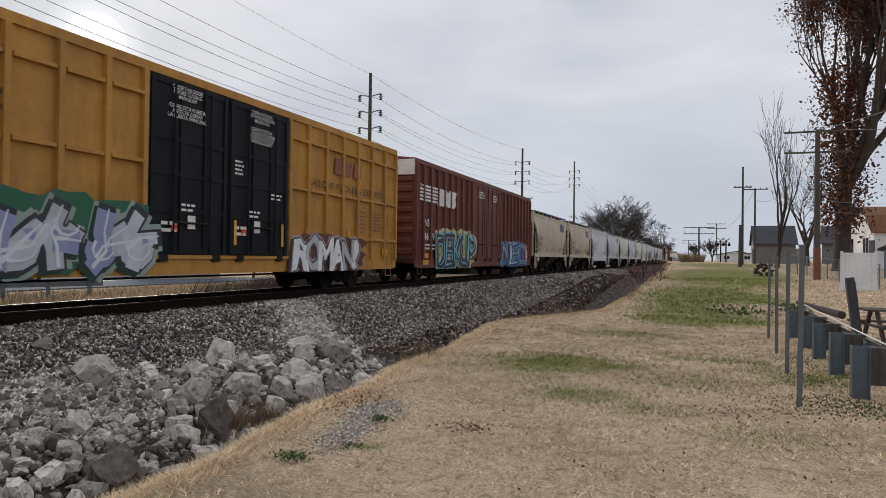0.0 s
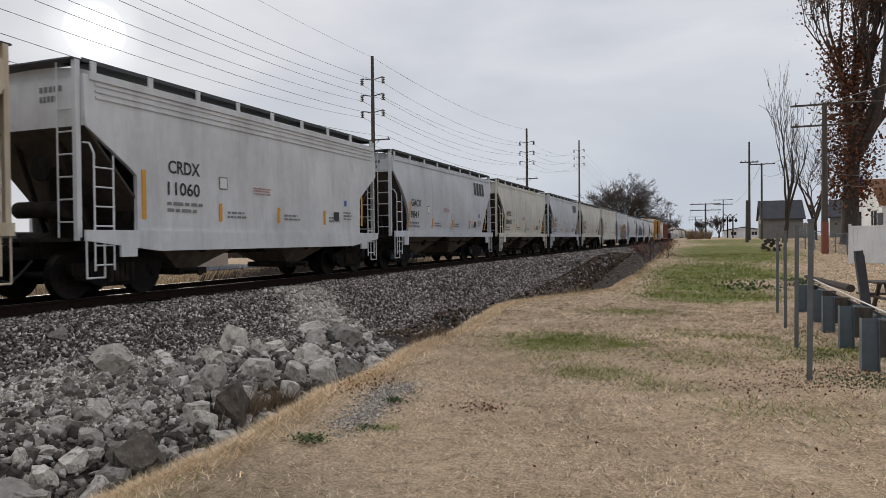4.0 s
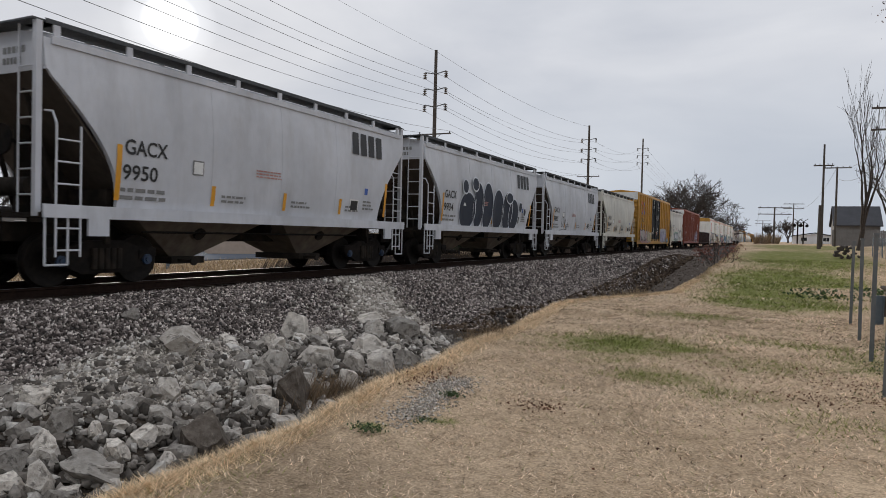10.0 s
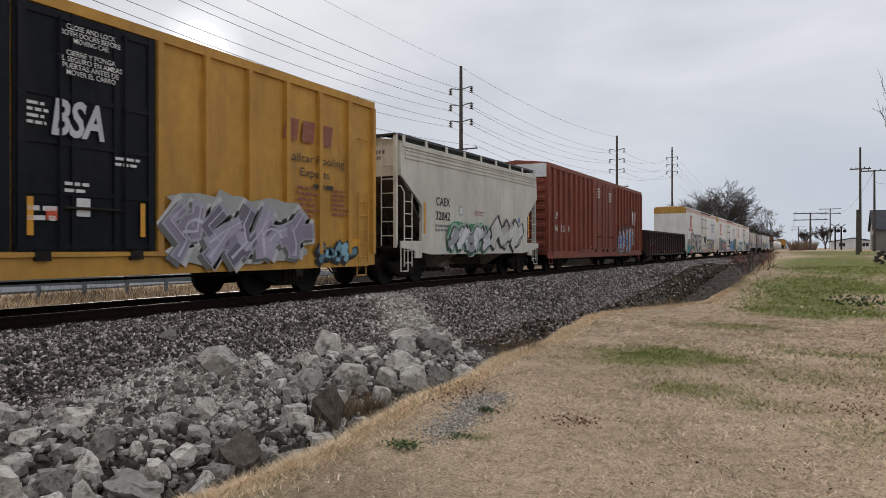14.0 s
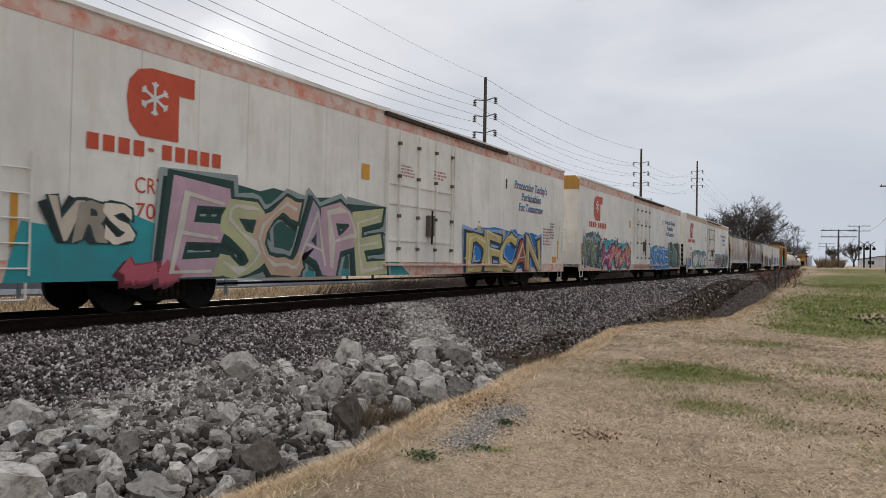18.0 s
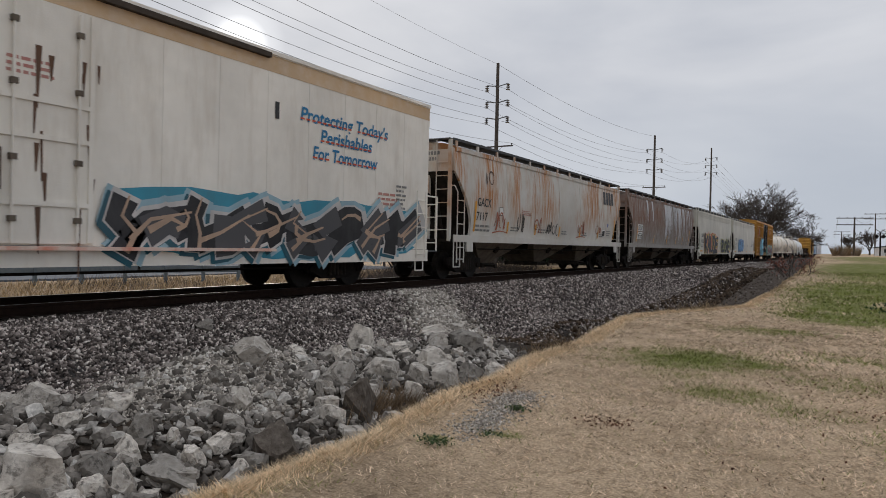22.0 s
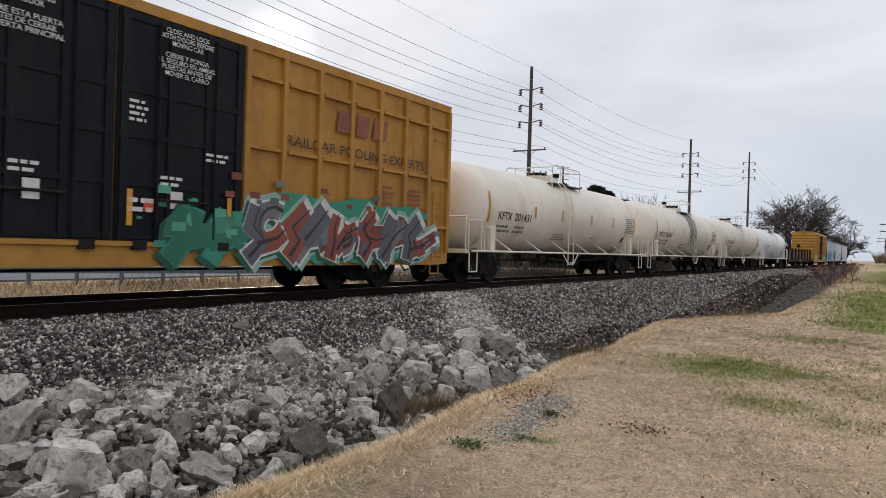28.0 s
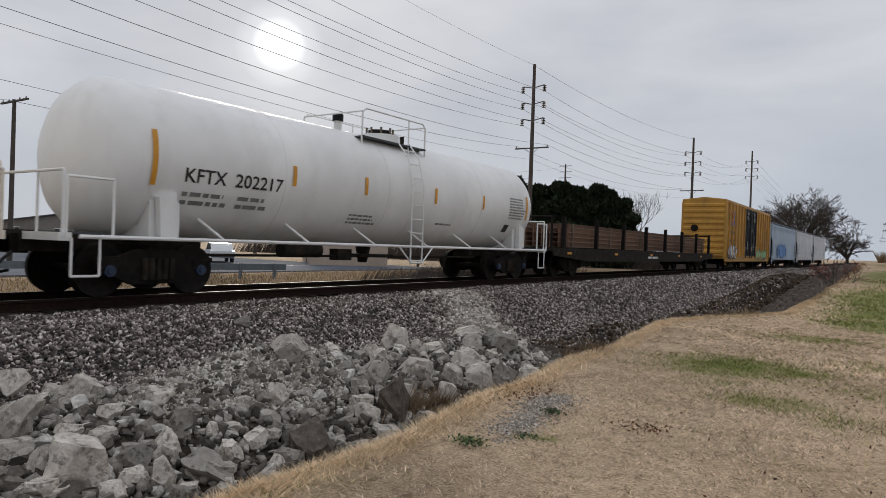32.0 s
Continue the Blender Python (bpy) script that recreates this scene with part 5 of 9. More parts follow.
        for s in (-1, 1):
            el = Mb().pipe([(s * 0.85, e * (h - 0.02), sill), (s * 0.85, e * (h - 0.02), zr)], 0.018)
            for k in range(6):
                z = sill + 0.35 + k * 0.42
                el.pipe([(s * 1.36, e * (h - 0.02), z), (s * 0.85, e * (h - 0.02), z)], 0.016)
            part("end_ladder", el, P, car)
        l = ladder(car, HW - 0.03, e * (h - 0.45) - 0.22, 0.55, 2.75, 0.44, 6, P, 0.02)
        part("handrail", Mb().pipe([(HW - 0.03, e * (h - 0.45) - 0.22, 2.75), (HW - 0.14, e * (h - 0.45) - 0.22, 2.95), (1.36, e * (h - 0.12), 2.95)], 0.018), P, car)
    part("brake_wheel", Mb().tube((0.45, -h - 0.02, 2.5), (0.45, -h + 0.02, 2.5), 0.26, 16).tube((0.45, -h, 2.5), (0.45, -h + 0.4, 2.5), 0.04, 8), M["steel"], car)
    part("brake_cylinder", Mb().tube((0.5, h - 0.5, 1.75), (0.5, h - 1.2, 1.75), 0.18, 12), M["under"], car)
    part("reservoir", Mb().tube((-0.9, -h + 0.55, 1.75), (0.4, -h + 0.55, 1.75), 0.17, 12), M["under"], car, smooth=True)
    # side sills
    for s in (1, -1):
        a = s * (HW - 0.04)
        deep = (0.42 if bays == 2 else 0.38) if style == "ribbed" else 0.24
        part("side_sill", Mb().prism([(-h, sill), (-h, sill + 0.2), (h, sill + 0.2), (h, sill), (h - 1.8, sill + 0.2 - deep), (-h + 1.8, sill + 0.2 - deep)] if style == "ribbed" else [(-h, sill - 0.02), (-h, sill + 0.2), (h, sill + 0.2), (h, sill - 0.02)], 0, min(a, a + 0.05 * s), max(a, a + 0.05 * s)), P, car)
        part("sill_ledge", Mb().box(min(a, a - 0.15 * s), max(a, a - 0.15 * s), -h + 0.3, h - 0.3, sill + 0.16, sill + 0.2), P, car)
        for e in (-1, 1):
            part("bolster_gusset", Mb().box(min(a, a + 0.055 * s), max(a, a + 0.055 * s), e * (h - 1.0) - 0.2, e * (h - 1.0) + 0.2, sill - 0.32, sill), P, car)
            part("sill_step", Mb().pipe([(a, e * (h - 0.25) - 0.2, sill), (a, e * (h - 0.25) - 0.2, 0.42), (a, e * (h - 0.25) + 0.2, 0.42), (a, e * (h - 0.25) + 0.2, sill)], 0.02), P, car)
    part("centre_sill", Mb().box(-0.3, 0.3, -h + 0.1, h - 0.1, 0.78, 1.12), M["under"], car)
    # discharge bays
    span = (2 * h - 2 * (cut + 0.2))
    for k in range(bays):
        c = -h + cut + 0.2 + span * (k + 0.5) / bays
        w = span / bays / 2
        t1, t2, zb = HW - 0.12, 0.55, 0.46
        r1 = [(-t1, c - w, 1.42), (t1, c - w, 1.42), (t1, c + w, 1.42), (-t1, c + w, 1.42)]
        r2 = [(-t2, c - 0.32, zb), (t2, c - 0.32, zb), (t2, c + 0.32, zb), (-t2, c + 0.32, zb)]
        b = part("discharge_bay", Mb().rings([r1, r2]), M["bay"], car, "sloping dusty discharge hopper")
        part("outlet_gate", Mb().box(-0.75, 0.75, c - 0.45, c + 0.45, 0.32, zb + 0.01), M["under"], b)
        part("gate_rack", Mb().box(0.5, 1.15, c - 0.3, c - 0.22, 0.36, 0.42), M["under"], b)
        part("gate_wheel", Mb().tube((1.15, c - 0.26, 0.39), (1.2, c - 0.26, 0.39), 0.09, 10), M["under"], b)
        part("inspection_plate", Mb().tube((t1 * 0.72, c, 0.98), (t1 * 0.72 + 0.06, c, 0.94), 0.14, 10), M["under"], b)
        if style == "curved":
            part("bay_partition", Mb().prism([(c + w - 0.02, 1.4), (c + w + 0.02, 1.4), (c + w + 0.02, 0.95), (c + w - 0.02, 0.95)], 0, -1.2, 1.2), M["under"], b)
    part("train_pipe", Mb().pipe([(1.2, -h + 2.2, 0.98), (1.2, h - 2.2, 0.98)], 0.022), M["steel"], car)
    add_ends(car, h)
    for e in (-1, 1):
        add_truck(car, e * (h - (1.5 if style == "curved" else 1.2)), blue)
    return car, h, surf


def hopper_marks(car, h, surf, mark, number, dark=True, logo=False, seed=1, tapes=5, mz=2.40, my=1.53):
    K = M["dkmark"] if dark else M["white"]
    y = -h + my
    letter(car, mark, y, mz, 0.27, K, surf, 0.96, 0.016)
    letter(car, number, y - 0.03, mz - 0.46, 0.27, K, surf, 0.195 * len(number), 0.016)
    bars(car, y - 0.05, mz - 0.86, 1.1, 0.28, 2, M["greymark"], surf, seed=seed)
    quad(car, y + 1.6, mz - 0.25, 0.3, 0.3, M["greymark"], surf, 0.010, "panel_mark")
    quad(car, y + 1.63, mz - 0.22, 0.24, 0.24, M["white"], surf, 0.014, "panel_mark")
    for k in range(tapes):
        yy = -h + 1.36 + (2 * h - 2.55) * k / (tapes - 1)
        if mark == "CEFX":
            quad(car, -h + 0.85 + (2 * h - 2.7) * k / (tapes - 1), 1.01, 1.0 if k in (0, tapes - 1) else 0.5, 0.12, M["reflect"], lambda z: HW + 0.01, 0.012, "reflector", "yellow reflector strip")
        else:
            reflectors(car, [yy], 1.55, 1.0 if k in (0, tapes - 1) else 0.42, surf)
        if 0 < k < tapes - 1:
            bars(car, yy + 0.3, 1.62, 0.75, 0.2, 2, M["greymark"], surf, seed=seed + k)
    bars(car, -h + 5.0, 2.25, 0.9, 0.2, 3, M["fadedred"], surf, seed=seed + 9)
    quad(car, h - 3.0, 1.65, 0.42, 0.34, M["white"], surf, 0.010, "placard", "small white placard with dark print")
    quad(car, h - 2.96, 1.69, 0.34, 0.26, M["dkmark"], surf, 0.014, "placard_print")
    bars(car, h - 2.35, 1.7, 0.6, 0.3, 3, M["greymark"], surf, seed=seed + 20)
    quad(car, h - 2.3, 2.15, 0.16, 0.18, M["bluemark"], surf, 0.010, "sticker")
    # short lettering on the upper end sheet
    for z, w in ((3.92, 0.62), (3.74, 0.5)):
        e = Mb()
        for k in range(5):
            e.box(0.35 + k * w / 5, 0.35 + k * w / 5 + w / 7, -h + 0.062, -h + 0.066, z, z + 0.11)
        part("end_lettering", e, M["greymark"], car)
    if logo:
        # the owner's emblem, as plain blocks
        y0, z0, w, hh = h - 2.95, 3.25, 1.65, 0.62
        for k in range(4):
            a = y0 + k * w / 4
            b = w / 4 * 0.84
            g = [(0, 0), (0.88, 0), (1, 1), (0.12, 1)]
            poly(car, [(a + p * b, z0 + q * hh) for p, q in g], K, surf, 0.022, "emblem_block", "dark block of the owner's emblem")


# ---- refrigerator cars ----
def reefer(name, label, yL, yR, band, unit=False, seed=1, my=2.2):
    car, h = new_car(name, label, "refrigerator car", yL, yR)
    P = M["reefer"]
    sx = HW - 0.03
    surf = lambda z: sx
    top = 5.12
    door = (-1.92, 1.85)
    n = 19
    for s in (1, -1):
        for k in range(n):
            u, v = -h + 2 * h * k / n, -h + 2 * h * (k + 1) / n
            if s > 0 and u > door[0] - 0.6 and v < door[1] + 0.6:
                pass
            part("side_panel", Mb().box(s * sx - (0.06 if s > 0 else 0), s * sx + (0.06 if s < 0 else 0), u, v - 0.008, 0.95, top - 0.12), P, car)
        part("side_sill", Mb().box(min(s * sx, s * (sx + 0.03)), max(s * sx, s * (sx + 0.03)), -h, h, 0.62, 0.945), M[band] if band == "orange" else P, car)
        part("colour_band", Mb().box(min(s * sx, s * (sx + 0.008)), max(s * sx, s * (sx + 0.008)), -h, h, top - 0.46, top - 0.10), M[band], car, "peeling coloured band along the roof edge")
        part("top_rail", Mb().box(min(s * sx, s * (sx + 0.05)), max(s * sx, s * (sx + 0.05)), -h, h, top - 0.10, top - 0.02), P, car)
    for e in (-1, 1):
        part("end_wall", Mb().box(-sx + 0.062, sx - 0.062, e * h - (0.08 if e > 0 else 0), e * h + (0.08 if e < 0 else 0), 0.80, top - 0.08), P, car)
        part("end_band", Mb().prism([(-sx, top - 0.62), (-sx, top - 0.2), (-sx + 0.2, top + 0.02), (sx - 0.2, top + 0.02), (sx, top - 0.2), (sx, top - 0.62)], 1, e * (h + 0.004), e * (h + 0.02)), M["yellow2"] if not unit else P, car, "yellow warning band across the end")
    part("roof", Mb().prism([(-sx - 0.02, top - 0.12), (-sx - 0.02, top - 0.02), (0, top + 0.12), (sx + 0.02, top - 0.02), (sx + 0.02, top - 0.12)], 1, -h, h), P, car)
    # plug door with its gear
    a = sx
    d = part("door", Mb().box(a, a + 0.07, door[0], door[1], 0.98, top - 0.5), P, car, "wide plug door")
    for y in (door[0] + 0.02, door[1] - 0.1):
        part("door_edge", Mb().box(a + 0.07, a + 0.1, y, y + 0.08, 1.0, top - 0.52), P, d)
    for z in (1.55, 2.55, 3.1):
        part("door_rail", Mb().box(a + 0.072, a + 0.10, door[0] + 0.1, door[1] - 0.1, z, z + 0.07), P, d)
    for k in range(4):
        y = door[0] + 0.55 + k * 0.98
        part("locking_bar", Mb().tube((a + 0.12, y, 1.0), (a + 0.12, y, top - 0.55), 0.024, 8), P, d)
        for z in (1.3, 2.2, 3.3, 4.2):
            part("bar_bracket", Mb().box(a + 0.07, a + 0.15, y - 0.05, y + 0.05, z, z + 0.09), M["bay"], d)
    part("door_gearbox", Mb().box(a + 0.07, a + 0.2, 0.1, 0.4, 1.75, 2.35), M["bay"], d)
    part("door_handle", Mb().tube((a + 0.2, 0.25, 1.5), (a + 0.2, 0.25, 2.5), 0.03, 8), M["under"], d)
    part("upper_door_track", Mb().box(a, a + 0.12, door[0] - 0.1, door[1] + 3.8, top - 0.2, top - 0.1), M["slope"], car)
    part("lower_door_track", Mb().box(a + 0.03, a + 0.16, door[0] - 0.1, door[1] + 4.0, 0.88, 0.94), M["orange"], car)
    bars(car, door[0] + 0.6, 3.35, 0.8, 0.35, 4, M["fadedred"], surf, 0.075, seed=seed)
    bars(car, 0.5, 3.45, 0.8, 0.3, 3, M["fadedred"], surf, 0.075, seed=seed + 1)
    quad(car, door[0] - 1.05, 3.1, 0.34, 0.4, M["reflect"], surf, 0.012, "warning_sign", "small yellow warning sign")
    # underframe
    part("centre_sill", Mb().box(-0.35, 0.35, -h + 0.1, h - 0.1, 0.70, 0.95), M["under"], car)
    part("floor_pan", Mb().box(-sx + 0.08, sx - 0.08, -h + 0.09, h - 0.09, 0.93, 0.99), M["under"], car)
    for k in range(-3, 4):
        part("crossbearer", Mb().box(-sx + 0.1, sx - 0.1, k * 2.0 - 0.05, k * 2.0 + 0.05, 0.7, 0.92), M["under"], car)
    part("train_pipe", Mb().pipe([(1.15, -h + 4.6, 0.5), (1.15, h - 4.6, 0.5)], 0.025), M["steel"], car)
    for k in (-1, 1):
        part("pipe_hanger", Mb().pipe([(1.15, k * 3, 0.5), (1.15, k * 3, 0.7)], 0.02), M["steel"], car)
    for e in (-1, 1):
        y = e * (h - 0.4)
        ladder(car, sx + 0.05, y - 0.22, 0.72, 2.6, 0.44, 5, P)
        part("sill_step", Mb().pipe([(sx, y - 0.2, 0.7), (sx, y - 0.2, 0.36), (sx, y + 0.2, 0.36), (sx, y + 0.2, 0.7)], 0.018), P, car)
        part("end_platform", Mb().box(-sx + 0.05, sx - 0.05, e * h + (0.04 if e > 0 else -0.62), e * h + (0.62 if e > 0 else -0.04), 0.88, 0.93), M["grate"], car)
        for s in (-1, 1):
            x = s * (sx - 0.06)
            gate = part("end_gate", Mb().pipe([(x, e * (h + 0.6), 0.9), (x, e * (h + 0.6), 2.5), (x, e * (h + 0.05), 2.5)], 0.025), P, car, "white railing at the car end")
            for i in range(4):
                part("rung", Mb().pipe([(x, e * (h + 0.6), 1.15 + 0.38 * i), (x - s * 0.5, e * (h + 0.6), 1.15 + 0.38 * i)], 0.018), P, gate)
            part("stile", Mb().pipe([(x - s * 0.5, e * (h + 0.6), 0.9), (x - s * 0.5, e * (h + 0.6), 2.5)], 0.022), P, gate)
    if unit:
        u = part("cooling_unit", Mb().prism([(-h - 0.55, 2.9), (-h - 0.002, 2.7), (-h - 0.002, 4.95), (-h - 0.45, 4.95), (-h - 0.55, 4.8)], 0, -0.95, 0.7), M["white"], car, "white refrigeration unit with a black grille")
        part("grille", Mb().box(-0.92, 0.67, -h - 0.585, -h - 0.555, 3.75, 4.75), M["black"], u)
        for i in range(8):
            part("grille_slat", Mb().box(-0.88, 0.63, -h - 0.61, -h - 0.586, 3.82 + i * 0.115, 3.86 + i * 0.115), M["steel"], u)
        part("unit_side", Mb().prism([(-h - 0.5, 3.8), (-h - 0.02, 4.1), (-h - 0.02, 4.92), (-h - 0.44, 4.92)], 0, 0.701, 0.71), M["black"], u)
        part("unit_body", Mb().box(-0.8, 0.55, -h - 0.45, -h - 0.002, 2.0, 2.75), M["white"], u)
        # flat near-black panel draws the shaded recess and dark gear below
        part("end_recess", Mb().box(-1.3, 1.3, -h - 0.02, -h - 0.004, 0.95, 2.6), M["under"], car, "flat dark panel for the shaded recess below the unit")
        part("fuel_tank", Mb().tube((-0.8, -h - 0.3, 1.4), (0.8, -h - 0.3, 1.4), 0.22, 12), M["under"], car, smooth=True)
        rr = random.Random(seed)
        runs = []
        for k in range(46):
            y = rr.choice((door[0] + 0.1, door[0] + 0.55, door[0] + 1.53, door[1] - 0.9, door[1] - 0.1)) + rr.gauss(0, 0.10)
            z1 = rr.uniform(1.5, 4.4)
            runs.append(ribbon([(y, z1 - rr.uniform(0.3, 1.1)), (y + rr.uniform(-0.02, 0.02), z1)], 0.02, rr.uniform(0.04, 0.13)))
        flat_on_side("rust_streak", *many(runs), paint((0.13, 0.065, 0.035)), car, surf, 0.078, "brown rust runs down the door")
    # markings: emblem and lines
    y0 = -h + my
    em = [(0.25, 0), (1.0, 0), (1.0, 0.78), (1.32, 0.78), (1.32, 1.12), (0.45, 1.12), (0.2, 1.05), (0.04, 0.85), (0, 0.56), (0.06, 0.2)]
    poly(car, [(y0 + p * 1.07, 3.15 + q * 1.1) for p, q in em], M["redmark"], surf, 0.012, "emblem", "orange-red emblem with a snowflake")
    fl = []
    for k in range(6):
        an = math.radians(30 + 60 * k)
        cy, cz = y0 + 0.55, 3.85
        fl.append(ribbon([(cy, cz), (cy + 0.3 * math.cos(an), cz + 0.3 * math.sin(an))], 0.055))
        bx, bz = cy + 0.2 * math.cos(an), cz + 0.2 * math.sin(an)
        for q in (-0.7, 0.7):
            fl.append(ribbon([(bx, bz), (bx + 0.1 * math.cos(an + q), bz + 0.1 * math.sin(an + q))], 0.035))
    flat_on_side("snowflake", *many(fl), M["white"], car, surf, 0.02)
    blocks = []
    for k in range(10):
        a = y0 - 0.7 + k * 0.285
        wd = 0.21 if k != 4 else 0.12
        blocks.append(([(a, 2.79 if k != 4 else 2.9), (a + wd, 2.79 if k != 4 else 2.9), (a + wd, 3.06 if k != 4 else 2.96), (a, 3.06 if k != 4 else 2.96)], [(0, 1, 2, 3)]))
    flat_on_side("emblem_line", *many(blocks), M["redmark"], car, surf, 0.012, "row of red blocks")
    for k, (tx, w) in enumerate((("Protecting Today's", 3.3), ("Perishables", 1.95), ("For Tomorrow", 2.45))):
        z = 3.80 - 0.41 * k
        yy = h - 3.68 - w / 2
        letter(car, tx, yy, z, 0.30, M["teal"], surf, w, 0.022, 0.15)
        lines = [([(yy + i * w / len(tx), z + 0.02), (yy + (i + 0.7) * w / len(tx), z + 0.02), (yy + (i + 0.7) * w / len(tx), z + 0.06), (yy + i * w / len(tx), z + 0.06)], [(0, 1, 2, 3)]) for i, ch in enumerate(tx) if ch != " "]
        flat_on_side("lettering_underline", *many(lines), M["redmark"], car, surf, 0.018)
    quad(car, h - 6.1, 3.7, 0.12, 0.36, M["dkmark"], surf, 0.012, "hatch_handle")
    bars(car, h - 2.4, 1.7, 0.9, 0.75, 6, M["fadedred"], surf, seed=seed + 3)
    bars(car, h - 1.6, 2.0, 0.5, 0.7, 6, M["greymark"], surf, seed=seed + 4)
    reflectors(car, [-h + 0.35, h - 0.75], 1.15, 0.8, surf)
    quad(car, h - 1.35, 1.0, 0.5, 0.26, M["reflect"], surf, 0.012, "yellow_label")
    quad(car, -h + 1.1, 1.35, 0.5, 0.26, M["reflect"], surf, 0.012, "yellow_label")
    add_ends(car, h + 0.35)
    for e in (-1, 1):
        add_truck(car, e * (h - 3.5))
    return car, h, surf


# ---- gondola ----
def gondola(name, label, yL, yR):
    car, h = new_car(name, label, "gondola car", yL, yR)
    P = M["gond"]
    sx = HW - 0.1
    surf = lambda z: sx
    top = 2.42
    for s in (1, -1):
        part("side_wall", Mb().box(s * sx - (0.02 if s > 0 else 0), s * sx + (0.02 if s < 0 else 0), -h, h, 0.56, top - 0.06), P, car)
        part("top_chord", Mb().box(min(s * sx, s * (sx + 0.13)), max(s * sx, s * (sx + 0.13)), -h, h, top - 0.12, top), P, car)
        part("bottom_chord", Mb().box(min(s * sx, s * (sx + 0.06)), max(s * sx, s * (sx + 0.06)), -h, h, 0.56, 0.70), P, car)
        n = 19
        for k in range(n):
            y = -h + 0.1 + (2 * h - 0.2) * k / (n - 1)
            part("side_post", Mb().prism([(s * sx, y - 0.12), (s * (sx + 0.12), y - 0.06), (s * (sx + 0.12), y + 0.06), (s * sx, y + 0.12)], 2, 0.7, top - 0.12), P, car)
    for e in (-1, 1):
        part("end_wall", Mb().box(-sx, sx, e * h - 0.06, e * h + 0.06, 0.7, top + 0.03), P, car)
        for k in range(4):
            part("end_rib", Mb().box(-sx, sx, e * (h + 0.05) - 0.05, e * (h + 0.05) + 0.05, 0.9 + k * 0.38, 1.05 + k * 0.38), P, car)
        ladder(car, sx + 0.13, e * (h - 0.35) - 0.2, 0.6, 2.2, 0.4, 4, P)
        add_truck(car, e * (h - 1.6))
    part("floor", Mb().box(-sx, sx, -h, h, 0.98, 1.08), P, car)
    part("scrap_load", Mb().box(-sx + 0.1, sx - 0.1, -h + 0.2, h - 0.2, 1.08, 1.9), M["under"], car)
    part("centre_sill", Mb().box(-0.35, 0.35, -h + 0.1, h - 0.1, 0.7, 0.97), M["under"], car)
    add_ends(car, h)
    # lettering between the posts: one mark a panel
    bay_w = (2 * h - 0.2) / 18
    pc = lambda k: -h + 0.1 + bay_w * (k + 0.5)
    rng = random.Random(47)
    for k in range(18):
        y0, w = pc(k) - bay_w / 2 + 0.12, bay_w - 0.24
        quad(car, y0, 0.72, w, rng.uniform(0.75, 1.5), paint((0.17, 0.038, 0.017) if k < 6 or rng.random() < 0.4 else (0.075, 0.026, 0.017)), surf, 0.004, "repainted_panel")
        if 4 < k < 12:
            quad(car, y0 + 0.1, 1.55, w - 0.2, 0.62, paint((0.16, 0.05, 0.03)), surf, 0.007, "faded_patch")
            it = [ribbon([(pc(k) + (0.22 + 0.06 * j) * math.cos(rng.uniform(0, 6) + t * 0.55), 1.88 + 0.25 * math.sin(rng.uniform(-0.3, 0.3) + t * 0.55)) for t in range(6)], 0.07, 0.04) for j in range(3)]
            flat_on_side("worn_letter", *many(it), paint((0.36, 0.17, 0.085)), car, surf, 0.011, "worn orange-brown letter")
    letter(car, "SOU", pc(5) - 0.3, 1.22, 0.28, M["white"], surf, 0.6)
    quad(car, pc(5) - 0.2, 0.86, 0.35, 0.2, M["dkmark"], surf, 0.011, "stencil_patch")
    for k, ch in enumerate("66786"):
        letter(car, ch, pc(6 + k) - 0.18, 1.12, 0.46, M["white"] if k == 4 else paint((0.50, 0.29, 0.18)), surf, 0.36)
    quad(car, pc(12) - 0.2, 0.8, 0.45, 0.55, paint((0.30, 0.17, 0.11)), surf, 0.010, "faded_patch")
    for k in (4, 7, 10, 13):
        quad(car, pc(k) - 0.3, 0.76, 0.6, 0.14, M["reflect"], surf, 0.016, "reflector", "yellow reflector strip")
    quad(car, h - 0.5, 0.9, 0.36, 0.24, M["reflect"], surf, 0.016, "yellow_label")
    for k, c, sd in ((1, (0.62, 0.61, 0.58), 44), (2, (0.62, 0.61, 0.58), 40), (3, (0.62, 0.61, 0.58), 41), (4, (0.03, 0.028, 0.03), 42), (15, (0.62, 0.61, 0.58), 43)):
        doodle(car, surf, pc(k), 1.35, 0.9, c, sd, (0.03, 0.025, 0.025) if k < 5 else None)
    bars(car, pc(14) - 0.15, 1.1, 0.32, 0.3, 3, M["white"], surf, 0.012, "stencil", seed=5)
    flat_on_side("graffiti_tag", *many([ribbon([(pc(16) - 0.15, 1.35), (pc(16) - 0.15, 1.95), (pc(16) + 0.2, 1.85), (pc(16) + 0.25, 1.5), (pc(16) - 0.1, 1.38)], 0.06)]), M["white"], car, surf, 0.014)
    return car, h, surf


